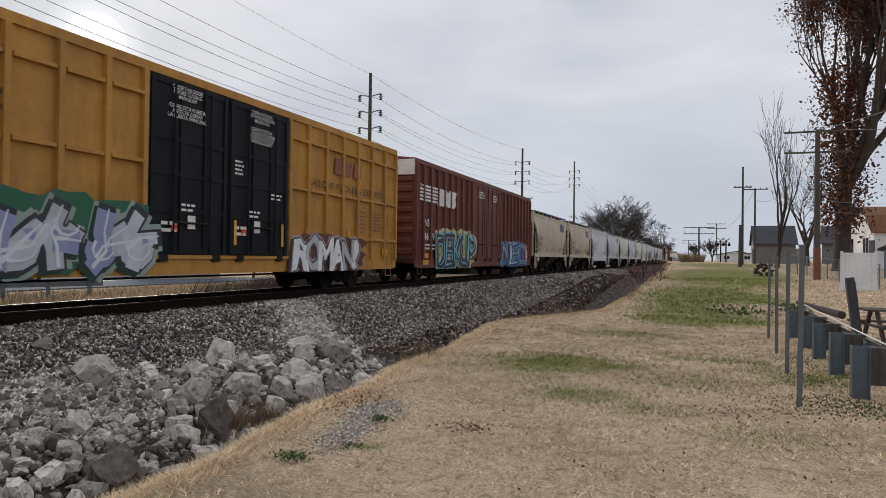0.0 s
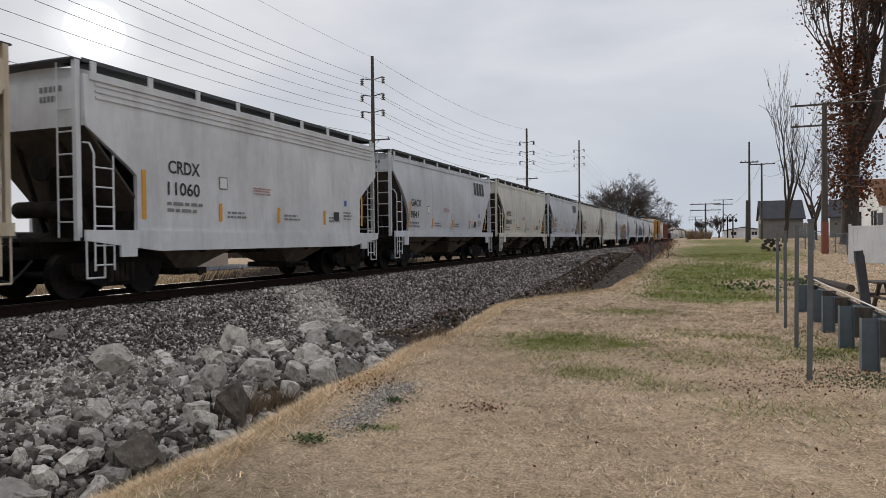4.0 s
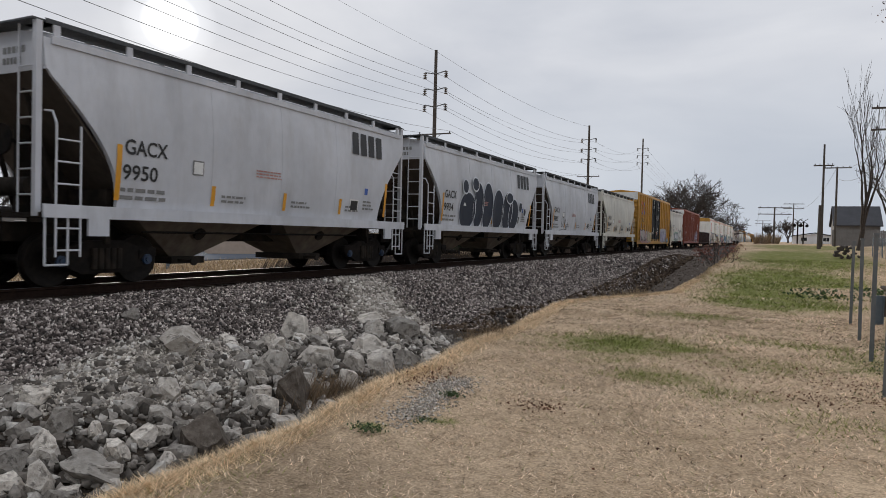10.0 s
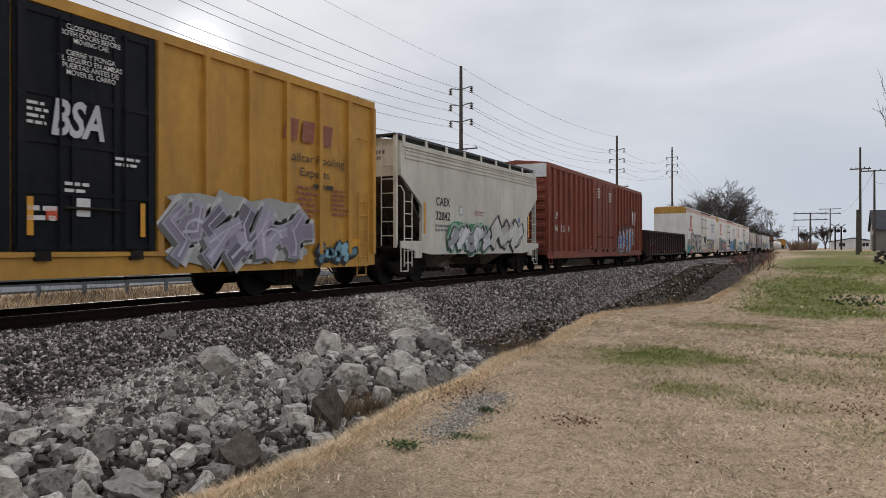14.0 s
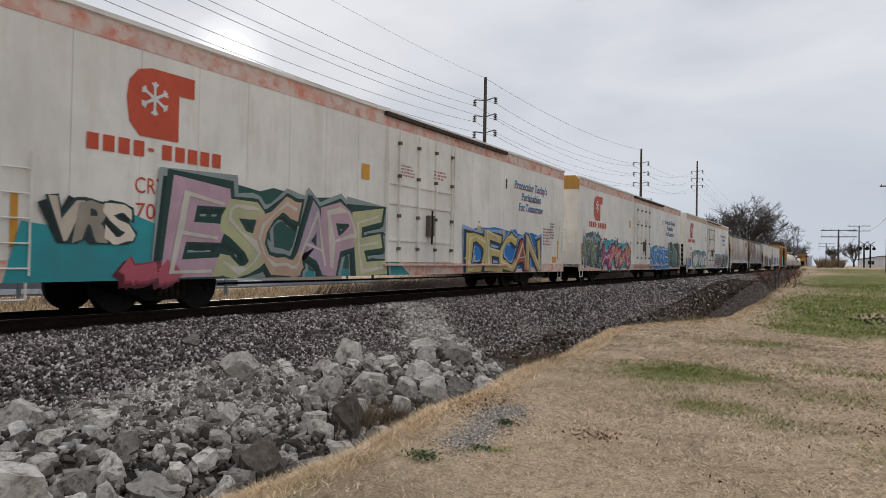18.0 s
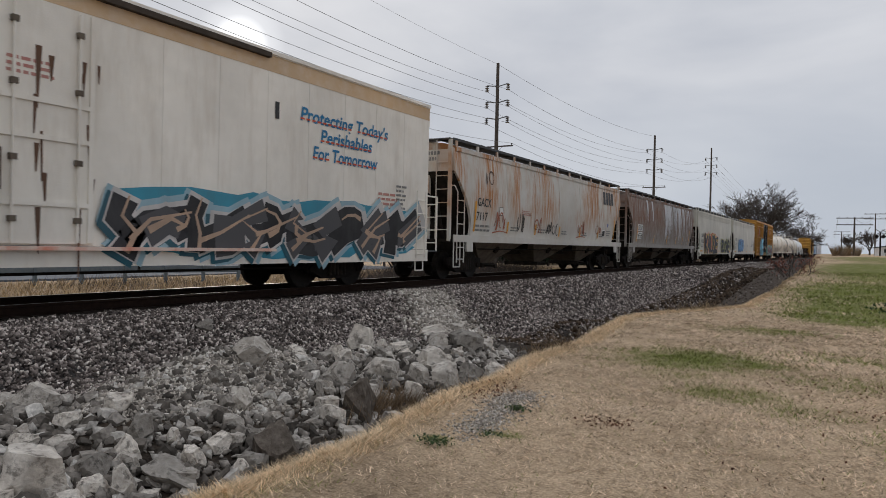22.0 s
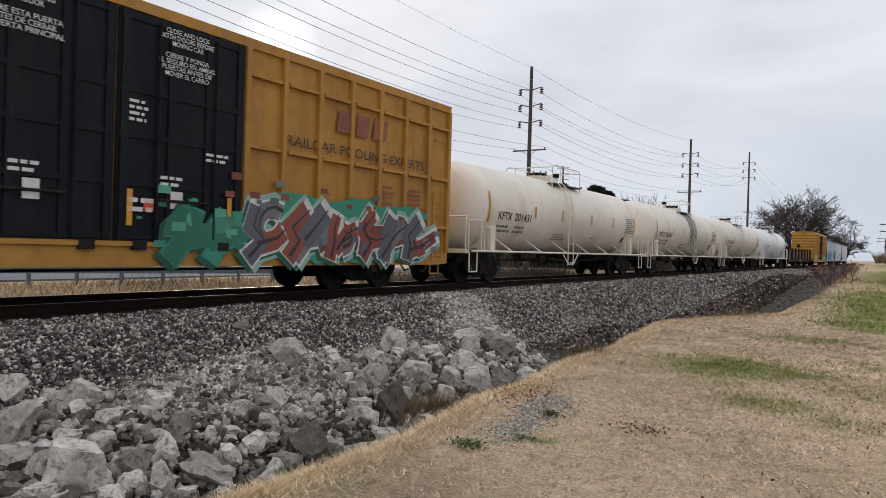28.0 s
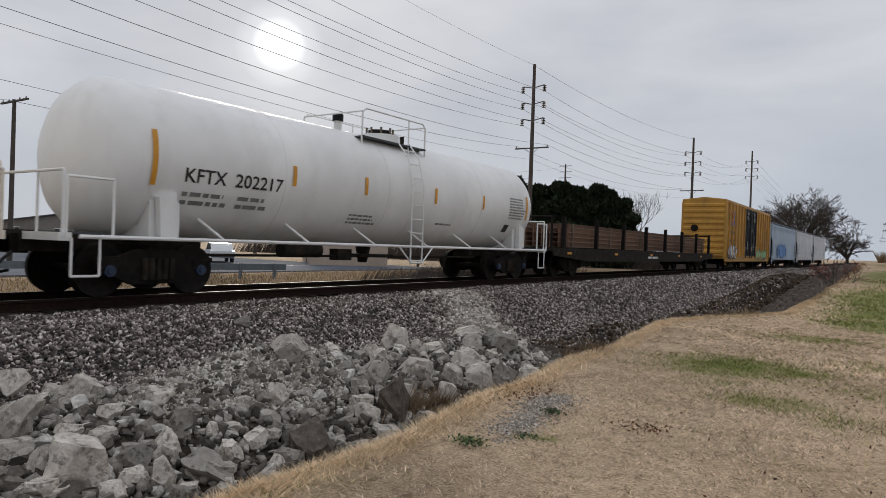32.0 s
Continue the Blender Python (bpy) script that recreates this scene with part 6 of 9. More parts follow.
# ---- tank cars ----
def tank_car(name, label, yL, yR, number, paint_key="tank", seed=1, lad=-0.83, man=-0.51, valve=1.21, spill_band=False):
    car, h = new_car(name, label, "tank car", yL + 0.22, yR + 0.22)
    P = M[paint_key]
    r, zc = 1.46, 2.45
    L = 7.92
    lad, man, valve = lad - 0.22, man - 0.22, valve - 0.22
    n = 48
    prof = [(-L, 0.02), (-L + 0.03, 0.45), (-L + 0.12, 0.85), (-L + 0.28, 1.15), (-L + 0.5, 1.36), (-L + 0.75, 1.45), (-L + 0.95, r)]
    prof = prof + [(y, r) for y in np.linspace(-L + 2.5, L - 2.5, 5)] + [(-y, q) for y, q in reversed(prof)]
    rings = [[(q * math.cos(k * math.tau / n), y, zc + q * math.sin(k * math.tau / n)) for k in range(n)] for y, q in prof]
    shell = part("tank_shell", Mb().rings(rings), P, car, smooth=True)
    for y in (-L / 2, -0.55, 0.55, L / 2):
        ring = []
        for yy, q in ((y - 0.02, r + 0.001), (y - 0.012, r + 0.008), (y + 0.012, r + 0.008), (y + 0.02, r + 0.001)):
            ring.append([(q * math.cos(k * math.tau / n), yy, zc + q * math.sin(k * math.tau / n)) for k in range(n)])
        part("weld_band", Mb().rings(ring, False), P, shell, smooth=True)
    surf = lambda z: math.sqrt(max(0.05, r * r - (z - zc) ** 2))
    # top fittings
    m0, m1 = (man - 0.75, valve + 0.2) if man < valve else (valve - 0.2, man + 0.75)
    part("dome_base", Mb().tube((0, man, zc + r - 0.1), (0, man, zc + r + 0.12), 0.55, 20), P, car, smooth=True)
    part("manway", Mb().tube((0, man, zc + r + 0.1), (0, man, zc + r + 0.26), 0.32, 16), M["under"], car)
    for k in range(8):
        a = k * math.tau / 8
        part("manway_bolt", Mb().tube((0.36 * math.cos(a), man + 0.36 * math.sin(a), zc + r + 0.12), (0.36 * math.cos(a), man + 0.36 * math.sin(a), zc + r + 0.32), 0.03, 6), M["bay"], car)
    part("relief_valve", Mb().tube((0, valve, zc + r - 0.02), (0, valve, zc + r + 0.25), 0.10, 12), P, car)
    part("valve_cap", Mb().tube((0, valve, zc + r + 0.25), (0, valve, zc + r + 0.42), 0.14, 12), M["black"], car)
    part("vent_valve", Mb().tube((0.2, man + 0.75, zc + r - 0.02), (0.2, man + 0.75, zc + r + 0.2), 0.06, 10), M["under"], car)
    plat = part("top_platform", Mb().box(0.35, 1.05, m0, m1, zc + r - 0.24, zc + r - 0.20), M["grate"], car)
    for x in (1.0, -1.0):
        pts = [(x, m0, zc + r - 0.45), (x, m0, zc + r + 0.38), (x, m0 + 0.13, zc + r + 0.48), (x, m1 - 0.13, zc + r + 0.48), (x, m1, zc + r + 0.38), (x, m1, zc + r - 0.45)]
        part("safety_rail", Mb().pipe(pts, 0.022), P, plat)
        part("rail_post", Mb().pipe([(x, man, zc + r - 0.4), (x, man, zc + r + 0.48)], 0.02), P, plat)
    for y in (m0, m1):
        part("end_rail", Mb().pipe([(1.0, y, zc + r + 0.40), (-1.0, y, zc + r + 0.40)], 0.02), P, plat)
    # side ladder
    for s in (1,):
        la = part("side_ladder", Mb().pipe([(HW, lad, 0.55), (HW, lad, 2.6), (1.35, lad, 3.35), (1.0, lad, zc + r - 0.15)], 0.022), P, car)
        part("stile", Mb().pipe([(HW, lad + 0.5, 0.55), (HW, lad + 0.5, 2.6), (1.35, lad + 0.5, 3.35), (1.0, lad + 0.5, zc + r - 0.15)], 0.022), P, la)
        for i in range(9):
            z = 0.65 + i * 0.36
            x = HW if z < 2.6 else (HW - (z - 2.6) * 0.27 if z < 3.35 else 1.35 - (z - 3.35) * 0.7)
            part("rung", Mb().pipe([(x, lad, z), (x, lad + 0.5, z)], 0.018), P, la)
        part("ladder_foot", Mb().pipe([(HW, lad - 0.5, 1.02), (HW + 0.02, lad, 0.6), (HW + 0.02, lad + 0.5, 0.6), (HW, lad + 1.0, 1.02)], 0.022), P, la)
    # running rails and struts
    for s in (1, -1):
        x = s * (HW - 0.03)
        part("side_rail", Mb().pipe([(x, -h + 0.3, 1.02), (x, h - 0.3, 1.02)], 0.035, 8), P, car)
        for k in range(6):
            y = -L + 2.4 + (2 * L - 4.8) * k / 5
            z = 1.42
            part("rail_strut", Mb().pipe([(x, y, 1.02), (s * (surf(z) - 0.02), y - 0.25, z)], 0.03), P, car)
    for e in (-1, 1):
        # saddle, stub sill and end railing
        part("saddle", Mb().prism([(-1.25, 1.75), (-0.9, 1.25), (0.9, 1.25), (1.25, 1.75), (1.25, 1.05), (-1.25, 1.05)], 1, e * 6.62 - 0.3, e * 6.62 + 0.3), P, car)
        part("stub_sill", Mb().box(-0.3, 0.3, min(e * (h - 3.4), e * h), max(e * (h - 3.4), e * h), 0.75, 1.1), M["under"], car)
        part("end_sill", Mb().box(-1.45, 1.45, e * (h - 0.12) - 0.1, e * (h - 0.12) + 0.1, 0.95, 1.08), P, car)
        part("end_platform", Mb().box(-1.4, 1.4, min(e * (h - 0.75), e * (h - 0.2)), max(e * (h - 0.75), e * (h - 0.2)), 1.06, 1.1), M["grate"], car)
        g = part("end_railing", Mb().pipe([(1.4, e * (h - 0.1), 1.05), (1.4, e * (h - 0.1), 2.05), (-1.4, e * (h - 0.1), 2.05), (-1.4, e * (h - 0.1), 1.05)], 0.025), P, car)
        for x in (1.4, 0.6, -0.6, -1.4):
            part("railing_post", Mb().pipe([(x, e * (h - 0.1), 1.05), (x, e * (h - 0.1), 2.05)], 0.022), P, g)
        part("corner_rail", Mb().pipe([(1.5, e * (h - 0.1), 1.0), (1.5, e * (h - 0.1), 1.95), (1.5, e * (h - 0.85), 1.95), (1.5, e * (h - 0.85), 1.0)], 0.025), P, g)
        part("sill_step", Mb().pipe([(1.48, e * (h - 0.2), 1.0), (1.48, e * (h - 0.2), 0.4), (1.48, e * (h - 0.65), 0.4), (1.48, e * (h - 0.65), 1.0)], 0.022), P, car)
        part("jacking_bracket", Mb().prism([(e * 6.84, 1.75), (e * 6.50, 1.85), (e * 6.50, 1.0), (e * 6.79, 1.0)], 0, 1.28, 1.42), P, car)
        add_truck(car, e * 6.62, True)
    part("bottom_outlet", Mb().tube((0, 0.2, zc - r + 0.05), (0, 0.2, 0.55), 0.22, 12, 0.12), M["under"], car)
    part("skid", Mb().box(-0.5, 0.5, -0.5, 0.9, 0.7, 0.78), M["under"], car)
    part("brake_reservoir", Mb().tube((0.5, -3.2, 0.85), (0.5, -2.0, 0.85), 0.17, 12), M["under"], car, smooth=True)
    part("brake_rigging", Mb().pipe([(0.4, -h + 3.2, 0.72), (0.4, h - 3.2, 0.72)], 0.03).box(0.2, 0.5, -1.3, -0.8, 0.62, 0.9), M["under"], car)
    add_ends(car, h)
    letter(car, "KFTX", -6.35, 2.06, 0.25, M["dkmark"], surf, 0.9, 0.012)
    letter(car, number, -5.25, 2.06, 0.25, M["dkmark"], surf, 1.2, 0.012)
    bars(car, -6.35, 1.62, 1.1, 0.3, 2, M["greymark"], surf, seed=seed)
    bars(car, -5.12, 1.62, 0.8, 0.3, 2, M["greymark"], surf, seed=seed + 1)
    bars(car, -1.82, 1.5, 1.2, 0.26, 3, M["greymark"], surf, seed=seed + 2)
    bars(car, 1.78, 1.62, 0.9, 0.1, 1, M["greymark"], surf, seed=seed + 3)
    bars(car, L - 2.2, 2.0, 1.15, 0.72, 8, M["greymark"], surf, seed=seed + 4)
    for y, hh in ((-7.02, 0.95), (-3.8, 0.42), (-1.49, 0.42), (1.43, 0.42), (3.98, 0.42), (6.86, 0.8)):
        quad(car, y, 2.42 - hh / 2, 0.10, hh, M["reflect"], surf, 0.022, "reflector", "yellow reflector strip")
    # spills and rust round the fittings
    rs = random.Random(seed)
    spill = paint((0.30, 0.265, 0.225) if spill_band else (0.66, 0.61, 0.53) if paint_key == "tank" else (0.74, 0.74, 0.72))
    for y0, y1, cnt in ((lad - 0.8, lad + 0.9, 48 if spill_band else 0),):
        it = []
        for k in range(cnt):
            y, z1 = rs.uniform(y0, y1), rs.uniform(1.35, 3.0)
            it.append(ribbon([(y + rs.uniform(-0.03, 0.03), z1 + (3.75 - z1) * i / 9) for i in range(10)], 0.04, rs.uniform(0.1, 0.4) if spill_band else rs.uniform(0.04, 0.2)))
        if it:
            flat_on_side("spill_streak", *many(it), spill, car, surf, 0.006, "dried grey-brown spill streaks")
    quad(car, L - 2.3, 1.58, 0.3, 0.24, M["dkmark"], surf, 0.014, "placard")
    return car, h, surf


# ---- flat car with stacked rail ----
def flat_car(name, label, yL, yR):
    car, h = new_car(name, label, "flat car", yL, yR)
    part("deck", Mb().box(-1.45, 1.45, -h, h, 1.0, 1.14), M["under"], car)
    for s in (-1, 1):
        part("side_sill", Mb().prism([(-h, 1.0), (h, 1.0), (h, 0.85), (h - 3.5, 0.62), (-h + 3.5, 0.62), (-h, 0.85)], 0, min(s * 1.4, s * 1.46), max(s * 1.4, s * 1.46)), M["under"], car)
        for k in range(8):
            y = -h + 1.0 + (2 * h - 2.0) * k / 7
            part("stake", Mb().box(s * 1.38 - 0.07, s * 1.38 + 0.07, y - 0.08, y + 0.08, 1.1, 2.35), M["steel"], car)
    for e in (-1, 1):
        part("end_stake_frame", Mb().pipe([(1.2, e * (h - 0.3), 1.1), (1.2, e * (h - 0.3), 2.3), (-1.2, e * (h - 0.3), 2.3), (-1.2, e * (h - 0.3), 1.1)], 0.05), M["steel"], car)
        add_truck(car, e * (h - 2.4))
    for k in range(5):
        for j in range(8):
            x = -1.12 + j * 0.32
            z = 1.18 + k * 0.19
            part("stacked_rail", Mb().prism([(x - 0.07, z), (x + 0.07, z), (x + 0.02, z + 0.04), (x + 0.035, z + 0.17), (x - 0.035, z + 0.17), (x - 0.02, z + 0.04)], 1, -h + 1.2 + 0.1 * j, h - 1.4 + 0.06 * k), M["loadrail"], car)
    for k in range(6):
        y = -h + 2.2 + k * (2 * h - 4.4) / 5
        part("tie_strap", Mb().box(1.2, 1.22, y, y + 0.1, 1.15, 2.12), M["bay"], car)
    bars(car, -1.5, 0.72, 2.2, 0.2, 1, M["white"], lambda z: 1.46, seed=8)
    for k in range(5):
        quad(car, -h + 1.2 + k * 5.2, 0.9, 0.4, 0.09, M["reflect"], lambda z: 1.46, 0.012, "reflector", "yellow reflector strip")
    part("centre_sill", Mb().box(-0.3, 0.3, -h + 0.1, h - 0.1, 0.66, 0.99), M["under"], car)
    add_ends(car, h)
    return car, h, (lambda z: 1.46)


# ---- the train, car by car ----
def emblem_stripes(car, h, surf):
    """White horse-mane stripes and two block letters on the maroon car, as plain shapes."""
    for k in range(5):
        z = 3.38 + k * 0.145
        poly(car, [(-h + 0.35, z), (-h + 2.3 + 0.05 * k, z), (-h + 2.3 + 0.05 * k, z + 0.09), (-h + 0.35, z + 0.09)], M["white"], surf, 0.07, "emblem_stripe")
    poly(car, [(-h + 2.3, 3.3), (-h + 3.1, 3.3), (-h + 3.3, 3.42), (-h + 3.6, 3.3), (-h + 4.5, 3.3), (-h + 4.75, 3.45), (-h + 4.65, 3.75), (-h + 4.8, 4.05), (-h + 3.9, 4.08), (-h + 3.65, 3.95), (-h + 3.4, 4.05), (-h + 2.5, 4.05)], M["white"], surf, 0.07, "emblem_block", "plain white emblem block")


def pool_marks(car, h, surf, number, clean, off=0.062):
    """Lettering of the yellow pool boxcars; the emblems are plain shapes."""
    K = M["dkmark"]
    y = -h + (0.8 if clean else 0.95)
    letter(car, "next", y, 3.93 if clean else 3.98, 0.22, K, surf, 0.62, 0.01, 0.0, off)
    letter(car, "load", y + 0.02, 3.66 if clean else 3.70, 0.22, K, surf, 0.6, 0.01, 0.0, off)
    letter(car, "any", -h + 3.55, 3.62, 0.2, K, surf, 0.5, 0.01, 0.0, off)
    letter(car, "road", -h + 3.53, 3.36, 0.2, K, surf, 0.6, 0.01, 0.0, off)
    cy, cz = -h + (2.49 if clean else 2.58), 3.72 if clean else 3.88
    for c, pts in ((M["redmark"], [(-0.75, 0.45), (-0.55, 0.62), (0.1, 0.12), (0.55, 0.45), (0.7, 0.3), (0.2, -0.05), (0.72, -0.55), (0.5, -0.65), (0.0, -0.2), (-0.55, -0.62), (-0.75, -0.45), (-0.2, 0.0)]),
                   (M["bluemark"], [(-0.62, 0.68), (-0.45, 0.62), (0.18, 0.12), (0.55, 0.62), (0.72, 0.55), (0.3, 0.05), (0.25, -0.1), (0.72, -0.72), (0.55, -0.78), (0.08, -0.2), (-0.5, -0.78), (-0.66, -0.68), (0.1, -0.02)])):
        poly(car, [(cy + p, cz + q * 0.85) for p, q in pts], c, surf, off + (0.004 if c is M["bluemark"] else 0), "emblem", "red and blue crossed emblem")
    for k, ch in enumerate(("TB", "OX")):
        letter(car, ch, -h + (0.78 if clean else 1.85) + k * (0.92 if clean else 0.82), 2.48 if clean else 2.6, 0.3, K, surf, 0.62, 0.02, 0.15, off)
    for k in range(3):
        letter(car, number[2 * k:2 * k + 2], -h + (0.75 if clean else 1.3) + k * (0.92 if clean else 1.0), 2.02 if clean else 2.05, 0.3, K, surf, 0.62, 0.02, 0.15, off)
    # owner's red emblem as plain bars, with the line below
    ye = h - (4.63 if clean else 3.7)
    for a, w in ((0.0, 0.55), (0.64, 0.5), (1.25, 0.58)):
        poly(car, [(ye + a, 3.62), (ye + a + w * 0.86, 3.62), (ye + a + w, 4.12), (ye + a + w * 0.14, 4.12)], M["maroonmark"], surf, off, "emblem_block")
    if clean:
        letter(car, "RAILCAR POOLING EXPERTS", h - 6.12, 3.11, 0.22, M["dkmark"], surf, 4.87, 0.0, 0.0, off)
    else:
        for k, tx in enumerate(("Railcar Pooling", "Experts")):
            letter(car, tx, h - 3.6 + k * 0.5, 3.15 - 0.34 * k, 0.2, M["dkmark"], surf, (2.2, 1.1)[k], 0.0, 0.0, off)
        bars(car, h - 2.6, 2.5, 1.0, 0.2, 1, M["dkmark"], surf, off)
    bars(car, h - 3.2, 1.8, 0.8, 0.8, 6, M["maroonmark"], surf, off, seed=3)
    bars(car, h - 1.9, 1.9, 0.7, 0.7, 6, M["maroonmark"], surf, off, seed=4)
    quad(car, -h + 0.9, 1.2, 0.7, 0.24, M["reflect"], surf, off, "yellow_label", "yellow label")
    quad(car, h - 1.2, 1.1, 0.5, 0.24, M["reflect"], surf, off, "yellow_label", "yellow label")
    # white print on the doors
    d = off + 0.035
    for a, lines in ((-2.0, ("CLOSE THIS DOOR", "BEFORE CLOSING", "MAIN DOOR", "", "CIERRE ESTA PUERTA", "ANTES DE CERRAR", "LA PUERTA PRINCIPAL")), (0.72, ("CLOSE AND LOCK", "BOTH DOORS BEFORE", "MOVING CAR", "", "CIERRE Y PONGA", "EL SEGURO EN AMBAS", "PUERTAS ANTES DE", "MOVER EL CARRO"))):
        for k, tx in enumerate(lines):
            if tx:
                w = len(tx) * 0.0625
                letter(car, tx, a + 0.55 - w / 2, 4.64 - 0.105 * k, 0.085, M["white"], surf, w, 0.006, 0.0, d, "door_print")
    for a in (-1.9, 0.5):
        quad(car, a + 0.5, 1.62, 0.24, 0.3, M["white"], surf, d, "door_label")
        quad(car, a, 1.55, 0.18, 0.2, M["redmark"], surf, d, "door_label")
        bars(car, a + 0.3, 1.98, 0.5, 0.22, 2, M["white"], surf, d, "door_print", seed=9)
        bars(car, a - 0.3, 1.5, 0.6, 0.3, 2, M["white"], surf, d, "door_print", seed=10)
    bars(car, 1.7, 2.5, 0.6, 0.2, 2, M["white"], surf, d, "door_print", seed=12)
    bars(car, 0.2, 3.0, 0.35, 0.4, 4, M["white"], surf, d, "door_print", seed=13)
    reflectors(car, [0.2, 2.2], 1.3, 0.6, lambda z: surf(z) + d - 0.012, 0.1)
    reflectors(car, [-h + 4.0, h - 6.2, h - 3.7], 1.3, 0.6, lambda z: surf(z) + off - 0.012, 0.12)


G = graffiti
# 1 yellow boxcar
c, h, f = boxcar("boxcar", "tall yellow ribbed boxcar with black doors and white graffiti", -250.6, -231.2, "yellow", "yellow", "black", "grid", post_step=0.98)
pool_marks(c, h, f, "662141", True)
G(c, f, -h + 3.0, -2.45, 0.60, 2.0, ((0.52, 0.54, 0.60), (0.62, 0.64, 0.70), (0.30, 0.34, 0.55)), (0.03, 0.035, 0.05), (0.02, 0.13, 0.07), (0.75, 0.78, 0.85), 5, 11, 0.105)
G(c, f, 2.8, h - 2.7, 0.62, 1.62, (0.85, 0.87, 0.9), (0.10, 0.10, 0.13), (0.13, 0.035, 0.025), None, 6, 12, 0.105, txt="ROMAN!")
# 2 maroon boxcar
c, h, f = boxcar("boxcar", "maroon ribbed boxcar with a white striped emblem", -229.33, -209.69, "maroon", "maroon", "maroon", "posts", post_step=0.78, end_top="white", door=(-2.5, 2.5))
emblem_stripes(c, h, f)
letter(c, "NS", -h + 0.9, 2.35, 0.3, M["white"], f, 0.55, 0.02, 0, 0.07)
for k, q in enumerate(("46", "92", "87")):
    letter(c, q, -h + 0.85 + 0.95 * k, 1.78, 0.3, M["white"], f, 0.52, 0.02, 0, 0.07)
bars(c, -h + 0.85, 1.35, 2.0, 0.3, 2, M["white"], f, 0.07, seed=31)
for k in range(2):
    quad(c, -h + 0.75, 0.75 + 0.27 * k, 0.65, 0.2, M["reflect"], f, 0.07, "yellow_label")
G(c, f, -h + 2.3, -2.3, 0.58, 2.2, ((0.012, 0.018, 0.03), (0.02, 0.03, 0.05)), (0.20, 0.50, 0.58), (0.48, 0.38, 0.07), (0.25, 0.55, 0.62), 5, 21, 0.09, txt="DEKUP")
G(c, f, 2.6, h - 1.6, 0.58, 2.0, ((0.012, 0.02, 0.07), (0.02, 0.035, 0.12)), (0.08, 0.42, 0.70), (0.03, 0.14, 0.42), (0.45, 0.7, 0.85), 4, 22, 0.09, txt="NEC")
poly(c, blob(random.Random(24), h - 2.1, h - 0.6, 0.75, 2.0, 26, 0.3), paint((0.55, 0.20, 0.10)), f, 0.072, "graffiti_ground", "orange sprayed patch")
bars(c, h - 1.5, 1.0, 0.8, 0.6, 5, M["white"], f, 0.085, seed=35)
for a in (-1.6, 0.7):
    bars(c, a, 4.1, 1.0, 0.4, 3, M["white"], f, 0.09, seed=33)
    tag_scrawl(c, f, a - 0.4, a + 1.1, 1.5, 3.3, (0.5, 0.48, 0.46), int(50 + a), 0.07)
tag_scrawl(c, f, h - 1.3, h - 0.7, 2.6, 3.6, (0.04, 0.02, 0.02), 55, 0.06)
# 3-15 hoppers and so on
H = [
    (-208.22, -196.2, "tan", "curved", "GACX", "11572", True, "faded tan two-bay covered hopper with black lettering"),
    (-194.71, -182.97, "tan", "curved", "GACX", "11554", True, "rust-stained tan two-bay covered hopper"),
    (-181.6, -169.72, "pale", "ribbed", "CRDX", "11060", False, "pale grey covered hopper with a deep white sill"),
    (-168.3, -156.14, "grey", "curved", "GACX", "9841", True, "light grey two-bay covered hopper, clean sides"),
    (-154.84, -142.92, "cream", "curved", "WSOX", "806421", False, "cream-grey two-bay covered hopper with small tags"),
    (-141.62, -129.71, "grey", "curved", "GACX", "9757", True, "light grey two-bay covered hopper with open end ladders"),
    (-128.22, -116.35, "cream", "curved", "WSOX", "806402", False, "cream-grey two-bay covered hopper, dusty bays"),
    (-115.05, -103.08, "cream", "ribbed", "SOXX", "325089", False, "pale cream covered hopper with square end posts"),
    (-101.79, -89.62, "grey", "ribbed", "SHPX", "433351", False, "light grey covered hopper with large maroon graffiti"),
    (-88.43, -76.59, "grey", "curved", "GACX", "9950", True, "light grey two-bay covered hopper with black emblem"),
    (-75.15, -63.07, "grey", "curved", "GACX", "9934", True, "light grey covered hopper with black bubble graffiti"),
    (-61.7, -49.95, "grey", "curved", "GACX", "9880", True, "light grey two-bay covered hopper with a small tag"),
    (-48.6, -36.92, "cream", "curved", "WSOX", "806441", False, "cream-grey two-bay covered hopper with black tags"),
]
